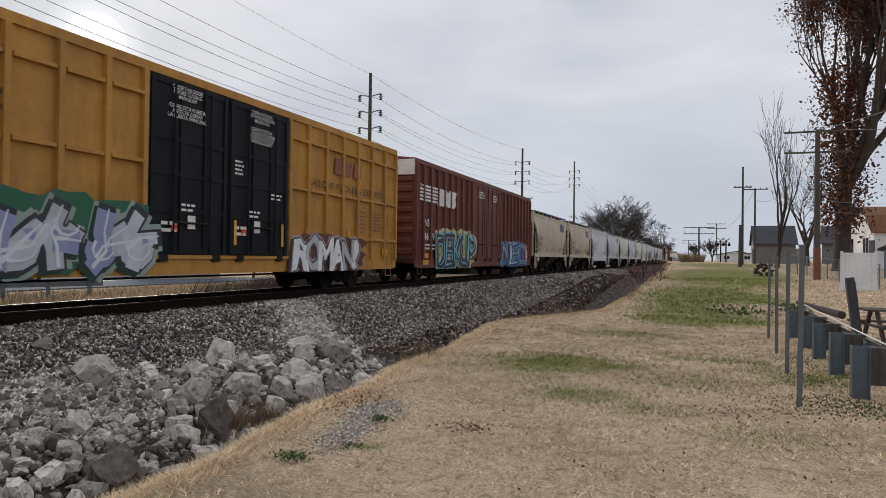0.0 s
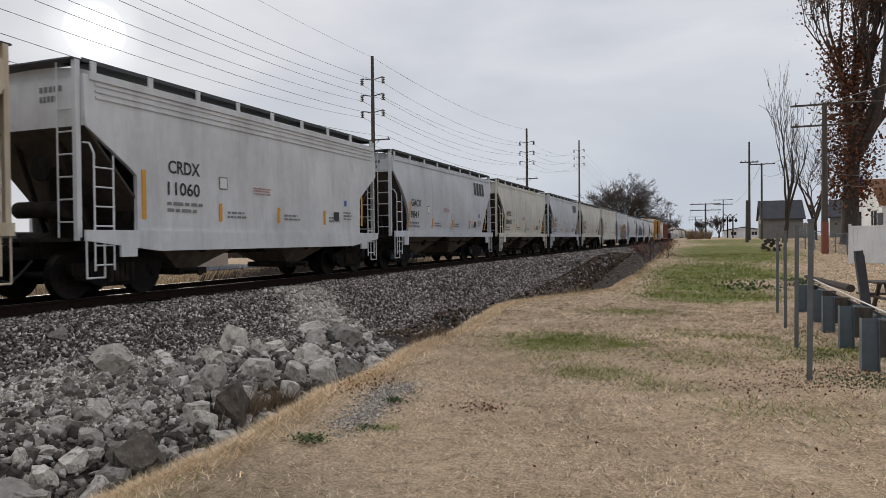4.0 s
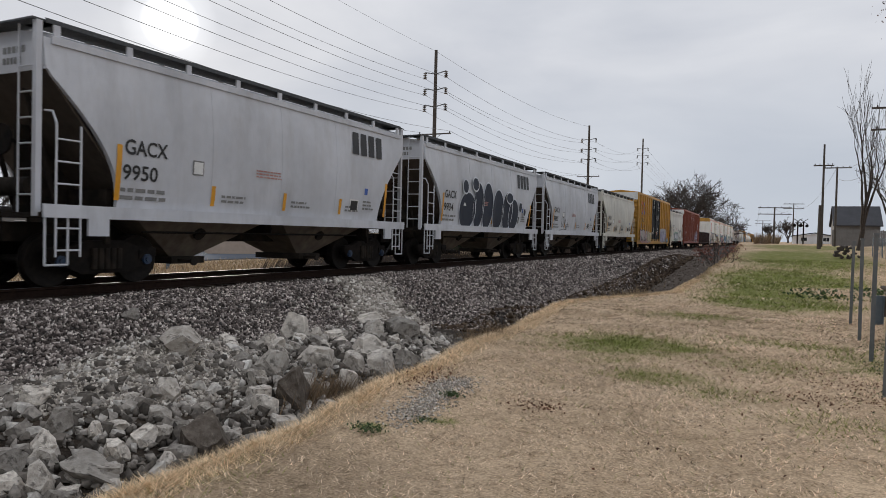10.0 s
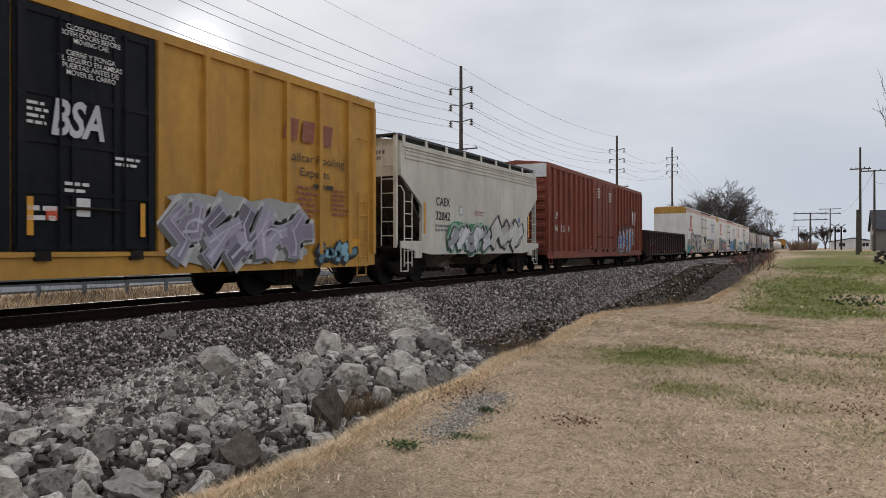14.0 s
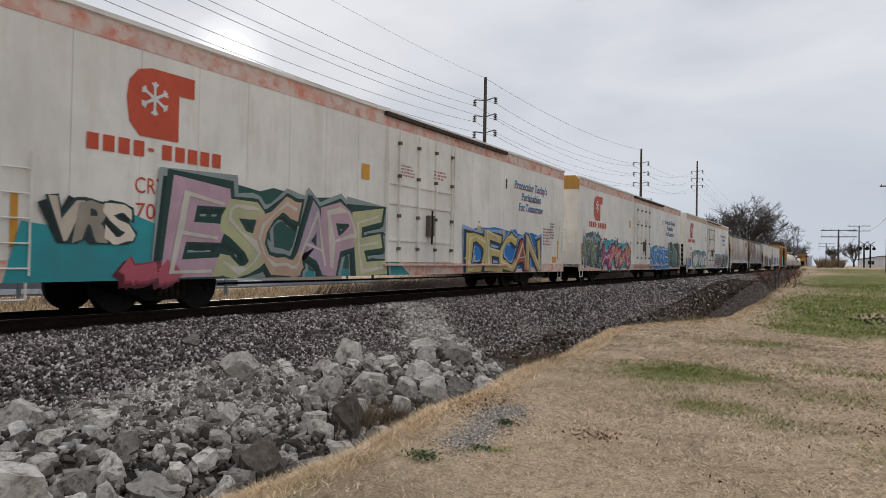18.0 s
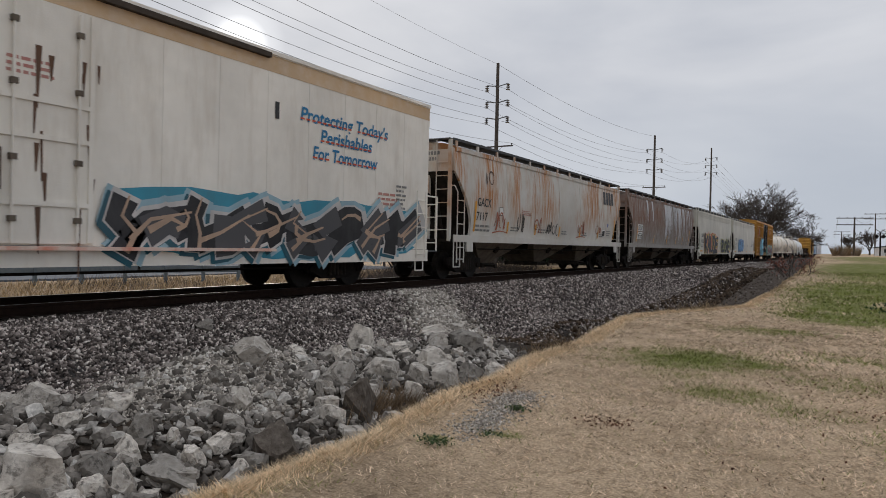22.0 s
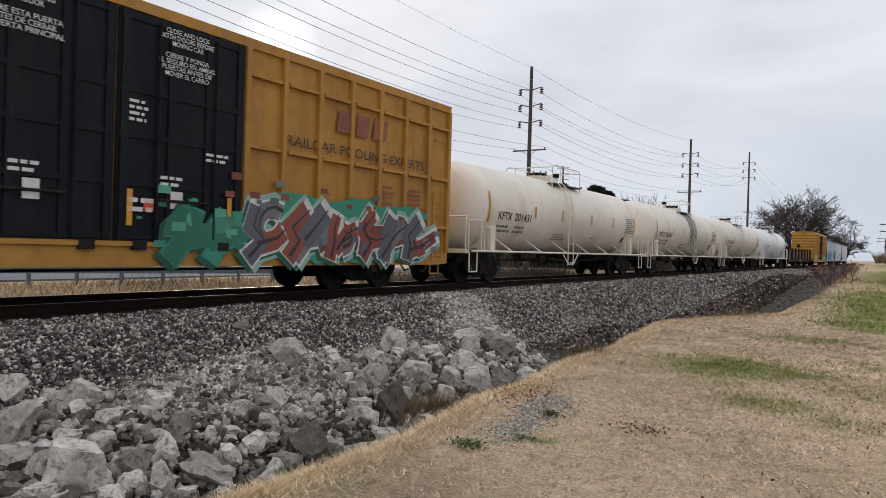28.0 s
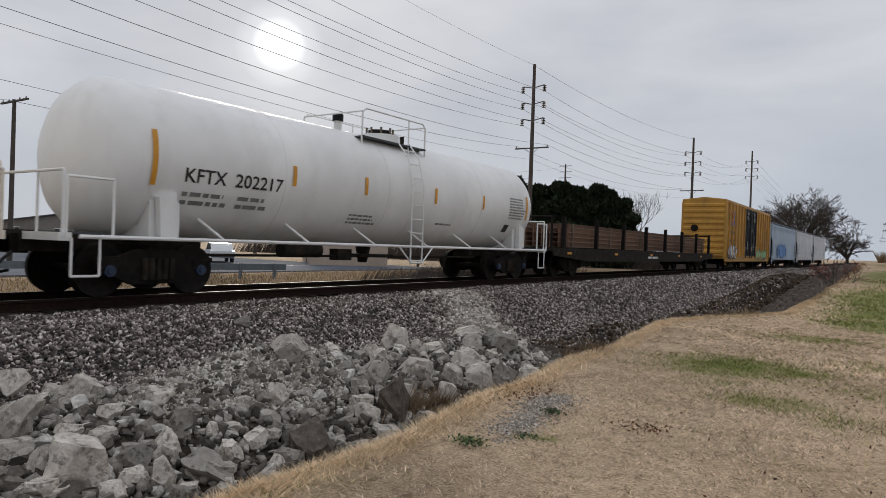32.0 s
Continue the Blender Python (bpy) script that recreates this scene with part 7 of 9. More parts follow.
for i, (a, b, p, st, mk, nu, logo, lab) in enumerate(H):
    c, h, f = hopper("covered_hopper", lab, a, b, p, 2, st, blue=(i % 3 == 0), top=4.12 if st == "curved" else 4.2, sill=1.22 if st == "curved" else 1.12)
    hopper_marks(c, h, f, mk, nu, True, logo, 60 + i, 5, 2.40 if st == "curved" else 2.55, 1.53 if st == "curved" else 2.1)
    if nu == "433351":
        for q, (a, b) in enumerate(((0.2, 3.4), (4.8, 5.8), (6.6, 7.6), (8.2, 9.6))):
            poly(c, blob(random.Random(300 + q), -h + 2.0 + a, -h + 2.0 + b, 0.92 if q in (0, 3) else 2.2, 1.75 if q in (0, 3) else 2.95, 22, 0.2), paint((0.03, 0.36, 0.50)), f, 0.045, "graffiti_ground", "turquoise sprayed patch")
        G(c, f, -h + 3.4, h - 2.9, 0.92, 2.75, ((0.20, 0.03, 0.065), (0.22, 0.035, 0.07)), (0.45, 0.50, 0.07), None, None, 5, 71, 0.05, txt="REKEN")
    if nu == "9934":
        for k, (y, w, z, hh) in enumerate(((-3.3, 1.6, 1.25, 1.5), (-2.0, 1.1, 1.25, 1.95), (-1.1, 1.2, 1.25, 2.0), (0.0, 1.3, 1.25, 1.8), (1.1, 1.3, 1.25, 1.75), (1.9, 1.3, 1.25, 1.5), (-3.1, 0.6, 2.6, 0.6), (-2.2, 0.7, 2.75, 0.6), (1.5, 0.9, 2.45, 0.55), (3.1, 0.5, 2.1, 0.55), (3.75, 0.4, 1.95, 0.45))):
            rb = random.Random(k)
            for g, m_, o in ((0.0, (0.7, 0.73, 0.78), 0.03), (0.06, (0.012, 0.02, 0.04), 0.032)):
                pts = [(y + w / 2 + (w / 2 - g) * math.cos(q * math.tau / 24), z + hh / 2 + (hh / 2 - g) * math.sin(q * math.tau / 24)) for q in range(24)]
                poly(c, pts, paint(m_), f, o + 0.004 * k, "graffiti", "black bubble-letter graffiti with white outline")
    if nu == "806441":
        for k, y in enumerate((-2.1, 0.0, 3.4)):
            tag_scrawl(c, f, y, y + 1.1, 1.5, 2.2, (0.03, 0.03, 0.03), 80 + k, 0.05)
    if nu in ("9880", "806402"):
        tag_scrawl(c, f, -h + 2.9 if nu == "9880" else h - 2.9, -h + 4.3 if nu == "9880" else h - 1.9, 1.5, 2.3, (0.05, 0.05, 0.05), 84, 0.045)
    if nu == "11554":
        tag_scrawl(c, f, -h + 1.9, -h + 2.8, 2.8, 3.8, (0.2, 0.17, 0.14), 85, 0.06)
        tag_scrawl(c, f, -h + 3.0, -h + 6.0, 1.5, 2.0, (0.05, 0.05, 0.05), 86, 0.05)
# 16 yellow boxcar
c, h, f = boxcar("boxcar", "bright yellow boxcar with black doors and a crossed emblem", -35.63, -16.28, "yellow2", "yellow2", "black", "posts", post_step=1.15, top=5.12, end_top="white")
pool_marks(c, h, f, "666180", False)
poly(c, blob(random.Random(90), -h + 0.9, -h + 6.0, 0.66, 1.5, 34, 0.35), paint((0.52, 0.27, 0.24)), f, 0.108, "graffiti_ground", "faded pink sprayed patch")
G(c, f, -h + 1.0, -h + 4.6, 0.85, 2.0, ((0.50, 0.47, 0.42), (0.48, 0.30, 0.30), (0.52, 0.48, 0.44)), (0.03, 0.03, 0.028), None, None, 5, 91, 0.11)
G(c, f, -h + 4.8, -2.9, 0.8, 1.75, (0.50, 0.40, 0.20), (0.62, 0.58, 0.48), None, None, 4, 94, 0.11)
G(c, f, 2.9, h - 3.0, 0.72, 2.1, (0.30, 0.27, 0.36), (0.42, 0.40, 0.46), (0.42, 0.42, 0.40), (0.6, 0.58, 0.66), 5, 92, 0.11)
G(c, f, h - 2.4, h - 1.0, 0.7, 1.3, (0.2, 0.4, 0.5), (0.03, 0.04, 0.05), None, None, 3, 93, 0.075)
for k in range(3):
    tag_scrawl(c, f, -h + 0.35 + k * 1.1, -h + 1.1 + k * 1.2, 2.1 + 0.15 * k, 2.9 + 0.2 * k, (0.22, 0.12, 0.03), 95 + k, 0.03)
for a in (-2.1, 0.4):
    tag_scrawl(c, f, a, a + 1.7, 2.5, 3.2, (0.75, 0.75, 0.75), int(98 + a), 0.09)
letter(c, "BSA", 0.58, 2.92, 0.56, paint((0.62, 0.63, 0.66)), f, 0.92, 0.03, 0.2, 0.1, "graffiti_tag")
# 17 short hopper
c, h, f = hopper("covered_hopper", "dirty pale two-bay hopper with green and white graffiti", -14.92, -3.53, "cream", 2, "ribbed", top=4.2, sill=1.12)
hopper_marks(c, h, f, "CAEX", "32842", True, False, 101, 5, 2.48, 2.15)
G(c, f, -h + 2.9, -h + 6.1, 0.95, 1.9, (0.62, 0.63, 0.65), (0.04, 0.04, 0.05), (0.08, 0.30, 0.16), None, 5, 102, 0.05)
G(c, f, -h + 6.3, h - 2.2, 1.0, 2.3, (0.55, 0.54, 0.5), (0.05, 0.05, 0.05), None, None, 3, 103, 0.05)
# 18 red boxcar
c, h, f = boxcar("boxcar", "oxide red ribbed boxcar with blue and white graffiti", -2.28, 17.24, "red", "red", "red", "posts", post_step=0.85, end_top="white", door=(-2.4, 2.4))
poly(c, [(h - 2.9, 3.6), (h - 2.7, 3.5), (h - 2.1, 3.5), (h - 1.9, 3.6), (h - 1.95, 3.0), (h - 2.15, 2.6), (h - 2.4, 2.55), (h - 2.75, 2.7), (h - 2.9, 3.1)], M["white"], f, 0.06, "patch", "white painted-over shield patch")
for k, q in enumerate(("96", "13", "30")):
    letter(c, q, -h + 0.9 + k * 1.0, 1.9, 0.3, M["white"], f, 0.5, 0.01, 0, 0.06)
letter(c, "UP", -h + 0.9, 2.5, 0.3, M["white"], f, 0.5, 0.01, 0, 0.06)
bars(c, h - 3.0, 1.3, 0.9, 1.1, 8, M["white"], f, 0.06, seed=111)
G(c, f, h - 6.6, h - 3.1, 0.75, 2.4, (0.08, 0.19, 0.45), (0.75, 0.76, 0.76), (0.05, 0.03, 0.03), (0.8, 0.8, 0.8), 4, 112, 0.06)
tag_scrawl(c, f, -2.6, -0.8, 1.2, 2.2, (0.65, 0.63, 0.6), 113, 0.08)
bars(c, -1.8, 3.9, 0.8, 0.6, 4, M["white"], f, 0.09, seed=114)
bars(c, 0.6, 3.8, 0.8, 0.6, 4, M["white"], f, 0.09, seed=115)
# 19 gondola
gondola("gondola", "rust-brown open gondola with worn white numerals", 18.95, 35.92)
# 20-22 refrigerator cars
c, h, f = reefer("refrigerator_car", "white insulated boxcar with orange emblem and teal graffiti", 37.05, 60.72, "orange", False, 121)
letter(c, "CRYX", -h + 2.4, 2.15, 0.28, M["redmark"], f, 0.85)
letter(c, "7003", -h + 2.42, 1.7, 0.28, M["redmark"], f, 0.8)
poly(c, [(-h + 0.25, 0.62), (-h + 11.2, 0.62), (-h + 10.6, 0.95), (-h + 11.0, 1.75), (-h + 10.1, 1.3), (-h + 9.4, 1.7), (-h + 4.0, 1.75), (-h + 3.2, 1.5), (-h + 2.4, 1.75), (-h + 1.7, 1.4), (-h + 0.5, 1.55)], paint((0.03, 0.33, 0.36)), f, 0.035, "graffiti_ground", "teal sprayed background")
G(c, f, -h + 0.9, -h + 2.3, 1.25, 2.0, (0.62, 0.53, 0.42), (0.02, 0.05, 0.05), None, None, 3, 122, 0.045, txt="VRS")
G(c, f, -h + 3.1, -h + 9.8, 0.64, 2.3, ((0.58, 0.38, 0.44), (0.54, 0.54, 0.30), (0.62, 0.43, 0.30), (0.50, 0.38, 0.47)), (0.015, 0.06, 0.05), (0.02, 0.10, 0.08), (0.70, 0.64, 0.55), 6, 123, 0.045, txt="ESCAPE")
G(c, f, -h + 2.2, -h + 3.4, 0.62, 0.95, (0.40, 0.05, 0.08), (0.35, 0.05, 0.08), None, None, 2, 126, 0.042)
G(c, f, 2.9, h - 2.9, 0.66, 2.05, ((0.66, 0.52, 0.16), (0.60, 0.48, 0.20), (0.64, 0.50, 0.16), (0.52, 0.12, 0.07), (0.60, 0.46, 0.18)), (0.02, 0.02, 0.03), (0.01, 0.20, 0.58), (0.75, 0.68, 0.45), 5, 124, 0.04, txt="DECAN", bubbles=8)
c, h, f = reefer("refrigerator_car", "white insulated boxcar with dark red and blue graffiti", 62.8, 86.4, "orange", False, 131)
letter(c, "CRYX", -h + 2.4, 2.15, 0.28, M["redmark"], f, 0.85)
letter(c, "7022", -h + 2.42, 1.7, 0.28, M["redmark"], f, 0.8)
G(c, f, -h + 0.8, -h + 3.4, 0.72, 2.4, (0.06, 0.10, 0.09), (0.25, 0.45, 0.55), (0.10, 0.12, 0.10), (0.55, 0.5, 0.2), 3, 132, 0.04)
G(c, f, -h + 3.6, -h + 9.0, 0.68, 2.1, ((0.50, 0.04, 0.20), (0.42, 0.03, 0.14), (0.62, 0.22, 0.10)), (0.02, 0.03, 0.05), (0.05, 0.38, 0.42), (0.75, 0.5, 0.6), 5, 133, 0.04, bubbles=30)
G(c, f, 2.2, h - 4.5, 0.62, 2.05, ((0.015, 0.16, 0.58), (0.02, 0.22, 0.66)), (0.66, 0.74, 0.80), (0.02, 0.25, 0.45), (0.10, 0.42, 0.78), 4, 134, 0.04, txt="NORE")
G(c, f, h - 4.2, h - 0.2, 0.66, 2.4, ((0.02, 0.05, 0.045), (0.03, 0.10, 0.07), (0.05, 0.16, 0.13)), (0.35, 0.5, 0.5), (0.02, 0.07, 0.05), (0.28, 0.4, 0.38), 4, 135, 0.04)
reflectors(c, [h - 1.6], 1.0, 1.0, lambda z: f(z) + 0.06, 0.16)
c, h, f = reefer("refrigerator_car", "white insulated boxcar with end cooling unit and rust streaks", 88.85, 112.8, "sand", True, 141, 1.55)
letter(c, "CRYX", -h + 1.45, 2.15, 0.28, M["redmark"], f, 0.85)
letter(c, "4038", -h + 1.47, 1.7, 0.28, M["redmark"], f, 0.8)
G(c, f, -h + 2.4, -h + 9.4, 0.70, 2.05, (0.66, 0.65, 0.62), (0.05, 0.05, 0.06), (0.06, 0.30, 0.26), (0.75, 0.74, 0.72), 7, 142, 0.04)
G(c, f, -h + 0.3, -h + 1.9, 0.72, 1.6, (0.08, 0.25, 0.55), (0.5, 0.3, 0.1), None, None, 3, 143, 0.04)
G(c, f, 2.4, h - 0.7, 0.70, 1.95, (0.03, 0.03, 0.035), (0.62, 0.60, 0.58), (0.05, 0.30, 0.42), (0.5, 0.35, 0.25), 7, 144, 0.04)
# 23-26 long hoppers
c, h, f = hopper("covered_hopper", "long grey three-bay hopper streaked with orange rust", 114.3, 131.79, "rusty", 3, "curved")
hopper_marks(c, h, f, "GACX", "7117", True, True, 151, 7)
for k, (y, z, q, cc) in enumerate(((-h + 1.9, 3.0, 0.8, (0.1, 0.05, 0.03)), (-h + 4.6, 1.6, 0.8, (0.07, 0.06, 0.05)), (-h + 7.3, 1.5, 1.5, (0.04, 0.04, 0.04)), (-h + 2.8, 1.6, 1.0, (0.42, 0.14, 0.08)), (-h + 6.2, 1.6, 0.8, (0.42, 0.14, 0.08)), (h - 6.5, 1.6, 1.0, (0.42, 0.14, 0.08)), (h - 4.0, 1.6, 0.8, (0.4, 0.14, 0.08)))):
    tag_scrawl(c, f, y, y + q, z, z + 0.7, cc, 152 + k, 0.06)
c, h, f = hopper("covered_hopper", "long rust-brown three-bay hopper with white streaks", 133.26, 150.94, "brownrust", 3, "curved")
for k, q in enumerate(("CRDX", "14738")):
    quad(c, -h + 1.80, 2.14 - 0.44 * k, 1.08, 0.38, M["white"], f, 0.012, "number_patch", "white patch behind the number")
    letter(c, q, -h + 1.86, 2.19 - 0.44 * k, 0.28, M["dkmark"], f, 0.95, 0.012, 0, 0.018)
rb = random.Random(160)
drips = []
for k in range(90):
    y = rb.choice((rb.uniform(-0.6, 8.0), rb.uniform(-0.6, 1.2), rb.uniform(2.0, 5.5), rb.choice((-4.9, -4.75, -3.7, -3.6))))
    z = rb.uniform(1.42, 3.0) if y > -1 else rb.uniform(2.6, 3.5)
    n = 5
    drips.append(ribbon([(y + rb.uniform(-0.03, 0.03), z + (4.08 - z) * i / n) for i in range(n + 1)], 0.03, rb.uniform(0.07, 0.26)))
flat_on_side("spill_streak", *many(drips), paint((0.66, 0.66, 0.68)), c, f, 0.014, "white dried spill streaks")
reflectors(c, [-h + 1.75, h - 1.9], 1.5, 1.0, f, 0.14)
reflectors(c, [-h + 5.6, -h + 9.0, h - 6.0, h - 4.0], 1.5, 0.5, f)
bars(c, -h + 2.1, 1.65, 1.2, 0.3, 2, M["greymark"], f, seed=162)
c, h, f = hopper("covered_hopper", "long pale grey hopper with black and orange graffiti", 152.47, 169.37, "cream", 3, "ribbed", top=4.2, sill=0.98)
hopper_marks(c, h, f, "CEFX", "11822", True, False, 170, 6, 2.2, 1.45)
G(c, f, -h + 2.75, -h + 8.6, 0.86, 2.45, ((0.02, 0.024, 0.055), (0.03, 0.035, 0.075)), (0.58, 0.44, 0.10), (0.58, 0.17, 0.05), None, 6, 171, 0.05, txt="KAUSE")
G(c, f, h - 6.1, h - 1.6, 0.95, 2.15, ((0.02, 0.024, 0.05), (0.03, 0.035, 0.06)), (0.48, 0.48, 0.16), None, None, 5, 172, 0.05, txt="BLOME")
c, h, f = hopper("covered_hopper", "long pale grey hopper with a blue graffiti patch", 170.7, 187.98, "cream", 3, "ribbed", top=4.2, sill=0.98)
hopper_marks(c, h, f, "CEFX", "11819", True, False, 180, 6, 2.2, 1.45)
G(c, f, -h + 3.4, -h + 7.2, 1.0, 2.3, (0.10, 0.30, 0.58), (0.06, 0.16, 0.4), (0.10, 0.27, 0.55), (0.3, 0.5, 0.7), 4, 181, 0.05)
# 27 yellow boxcar
c, h, f = boxcar("boxcar", "tall yellow ribbed boxcar with light blue graffiti", 189.6, 209.17, "yellow", "yellow", "black", "grid", post_step=0.98)
pool_marks(c, h, f, "639765", True)
poly(c, [(-h + 3.3, 0.7), (-2.3, 0.7), (-2.5, 2.0), (-h + 5.2, 2.3), (-h + 4.2, 2.6), (-h + 3.4, 1.7)], paint((0.20, 0.19, 0.18)), f, 0.102, "graffiti_ground")
G(c, f, -h + 3.7, -2.5, 0.64, 2.75, (0.16, 0.52, 0.70), (0.008, 0.01, 0.014), None, None, 4, 191, 0.105, txt="HYPE")
G(c, f, 2.7, h - 1.0, 0.62, 2.0, ((0.22, 0.055, 0.04), (0.20, 0.20, 0.21), (0.30, 0.08, 0.05), (0.13, 0.13, 0.16)), (0.75, 0.75, 0.73), (0.04, 0.30, 0.19), (0.05, 0.03, 0.04), 6, 192, 0.105, bubbles=34)
G(c, f, 1.0, 2.6, 0.6, 1.7, (0.05, 0.33, 0.22), (0.04, 0.30, 0.2), None, None, 2, 194, 0.1, bubbles=16)
tag_scrawl(c, f, -h + 0.2, -h + 1.2, 3.9, 4.6, (0.18, 0.1, 0.03), 193, 0.06)
# 28-31 tank cars
tank_car("tank_car", "white tank car with brown stains near its ends", 210.05, 226.75, "201431", "tank", 201)
tank_car("tank_car", "off-white tank car with grey spill band at the manway", 227.4, 244.7, "201301", "tank", 202, 0.88, 1.2, -0.5, True)
tank_car("tank_car", "off-white tank car with rust-stained head", 245.2, 261.8, "201428", "tank", 203)
tank_car("tank_car", "clean bright white tank car with blue bearing caps", 262.5, 279.6, "202217", "tankclean", 204, 0.5, 0.97, -0.72)
# 32 flat car and the tail of the train
flat_car("flat_car", "brown flat car loaded with stacked used rail", 280.5, 306.0)
c, h, f = boxcar("boxcar", "yellow boxcar with black doors and light graffiti", 309.34, 328.8, "yellow2", "yellow2", "black", "posts", post_step=1.2, top=5.12)
pool_marks(c, h, f, "666412", False)
G(c, f, -h + 1.0, -h + 4.0, 0.8, 2.0, (0.6, 0.6, 0.6), (0.05, 0.05, 0.05), None, None, 4, 211, 0.075)
G(c, f, 3.0, h - 2.0, 0.8, 1.8, (0.2, 0.45, 0.2), (0.05, 0.1, 0.05), None, None, 4, 212, 0.075)
c, h, f = hopper("covered_hopper", "long faded blue covered hopper with blue graffiti", 330.6, 348.2, "blue", 3, "ribbed", top=4.2, sill=0.98)
G(c, f, -h + 3.4, -h + 9.2, 1.0, 2.3, (0.06, 0.22, 0.55), (0.04, 0.12, 0.35), (0.06, 0.2, 0.5), None, 4, 221, 0.05)
for a, b in ((349.8, 367.4), (369.0, 386.6)):
    c, h, f = hopper("covered_hopper", "long pale blue-grey covered hopper, plain sides", a, b, "grey", 3, "ribbed", top=4.2, sill=0.98)
    hopper_marks(c, h, f, "CEFX", "31277", True, False, 230, 6)

# ---- poles and wires ----
def base_z(x, y):
    return float(ground_z(x, y))


def big_pole(x, y, top, lean=0.0, low_arm=4.6, arms=True):
    p = thing("utility_pole", "tall weathered wooden power pole with three insulator arms", "utility pole", "power poles", m=pose(x, y, base_z(x, y) - 0.3, 0, lean, 0))
    h = top - base_z(x, y) + 0.3
    part("shaft", Mb().tube((0, 0, 0), (0, 0, h), 0.26, 12, 0.15), M["wood"], p, smooth=True)
    ends = []
    for k, dz in enumerate((2.3, 3.9, 5.5) if arms else ()):
        for s in (-1, 1):
            part("bracket", Mb().tube((s * 0.1, 0, h - dz), (s * 1.1, 0, h - dz + 0.2), 0.05, 6), M["post"], p)
            ins = Mb()
            for j in range(4):
                ins.tube((s * 1.15, 0, h - dz - 0.42 + j * 0.17), (s * 1.15, 0, h - dz - 0.33 + j * 0.17), 0.21, 8, 0.09)
            ins.tube((s * 1.15, 0, h - dz - 0.4), (s * 1.15, 0, h - dz + 0.22), 0.035, 6)
            part("insulator", ins, M["insul"], p)
            ends.append((x + s * 1.15, y, top - dz - 0.4))
    if low_arm and arms:
        z = h - 8.2
        part("crossarm", Mb().box(-1.8, 1.8, -0.06, 0.06, z - 0.06, z + 0.06), M["wood"], p)
        for s in (-1, 1):
            part("brace", Mb().tube((s * 0.75, 0, z), (0, 0, z - 0.6), 0.025, 5), M["post"], p)
            part("pin", Mb().tube((s * 1.65, 0, z), (s * 1.65, 0, z + 0.25), 0.05, 6), M["insul"], p)
            ends.append((x + s * 1.65, y, top - 7.95))
    return ends


def wire(a, b, sag, r=0.014):
    a, b = Vector(a), Vector(b)
    cu = bpy.data.curves.new("overhead_wire", "CURVE")
    cu.dimensions, cu.bevel_depth, cu.bevel_resolution = "3D", r, 1
    sp = cu.splines.new("POLY")
    n = 20
    sp.points.add(n)
    for i in range(n + 1):
        t = i / n
        p = a.lerp(b, t) - Vector((0, 0, sag * 4 * t * (1 - t)))
        sp.points[i].co = (*p, 1)
    cu.materials.append(M["wire"])
    ob = new("overhead_wire", cu)
    return tagged(ob, "thin dark overhead wire slung between poles", "wire", "overhead wires")


pA = big_pole(-30.4, 60.0, 19.6)
pB = big_pole(-27.3, 109.0, 19.6)
pC = big_pole(-27.1, 157.0, 24.0, low_arm=0)
pD = big_pole(-28, 340.0, 17.0)
p0 = big_pole(-26, 0.0, 18.6)
for u, v in ((p0, pA), (pA, pB), (pB, pC), (pC, pD)):
    for q, w in zip(u, v):
        wire(q, w, 1.3)
wire((-26, 0, 18.5), (-30.4, 60, 19.5), 0.9, 0.009)
wire((-26.2, 0, 9.4), (-30.5, 60, 10.3), 1.0, 0.010)
wire((-26.2, 0, 7.4), (-30.5, 60, 8.4), 1.0, 0.009)
wire((-30.5, 60, 10.3), (-27.4, 109, 10.3), 1.0, 0.010)
wire((-30.4, 60, 19.5), (-27.3, 109, 19.4), 1.0)


def old_pole(x, y, top, arms=(0.25, 0.9), half=1.2, r=0.13, lean=0.0, label="old wooden pole with two crossarms"):
    z0 = base_z(x, y) - 0.3
    h = top - z0
    p = thing("telegraph_pole", label, "utility pole", "old poles", m=pose(x, y, z0, 0, lean, 0))
    part("shaft", Mb().tube((0, 0, 0), (0, 0, h), r * 1.2, 10, r * 0.8), M["wood"], p, smooth=True)
    for d in arms:
        part("crossarm", Mb().box(-half, half, -0.05, 0.05, h - d - 0.05, h - d + 0.05), M["wood"], p)
        for s in (-0.85, -0.4, 0.4, 0.85):
            part("insulator", Mb().tube((s * half, 0, h - d + 0.05), (s * half, 0, h - d + 0.18), 0.04, 6, 0.025), M["insul"], p)
    return p
old_pole(3.8, 70, 10.45, (1.9,), 0.8, 0.10, label="thin wooden pole with one short crossarm")
old_pole(5.2, 75, 8.9, (0.1,), 1.2, 0.10, label="wooden pole with one crossarm and a transformer")
old_pole(-0.07, 95, 5.97, (0.1, 0.9), 1.9, 0.11)
old_pole(2.8, 130, 8.2, (0.1, 0.9), 1.6, 0.10)
p = old_pole(6.4, 44.6, 9.2, (0.05, 1.25), 1.75, 0.17, label="wooden pole with two wide crossarms and an orange sleeve")
part("marker_sleeve", Mb().tube((0, 0, 0.32), (0, 0, 2.15), 0.208, 12, 0.20), M["sleeve"], p, "faded orange sleeve round the pole foot", True)
old_pole(3.1, 60, 4.5, (), label="dark short wooden pole stub")
old_pole(-42, 18.3, 9.0, (0.1,), 1.6, label="wooden roadside pole with one crossarm")
old_pole(-57, 128, 18.9, (0.4, 1.6, 2.8), 1.3, 0.2, label="far wooden pole with three crossarms")
old_pole(-3.0, 210, 7.5, (0.1, 0.9), 1.9)
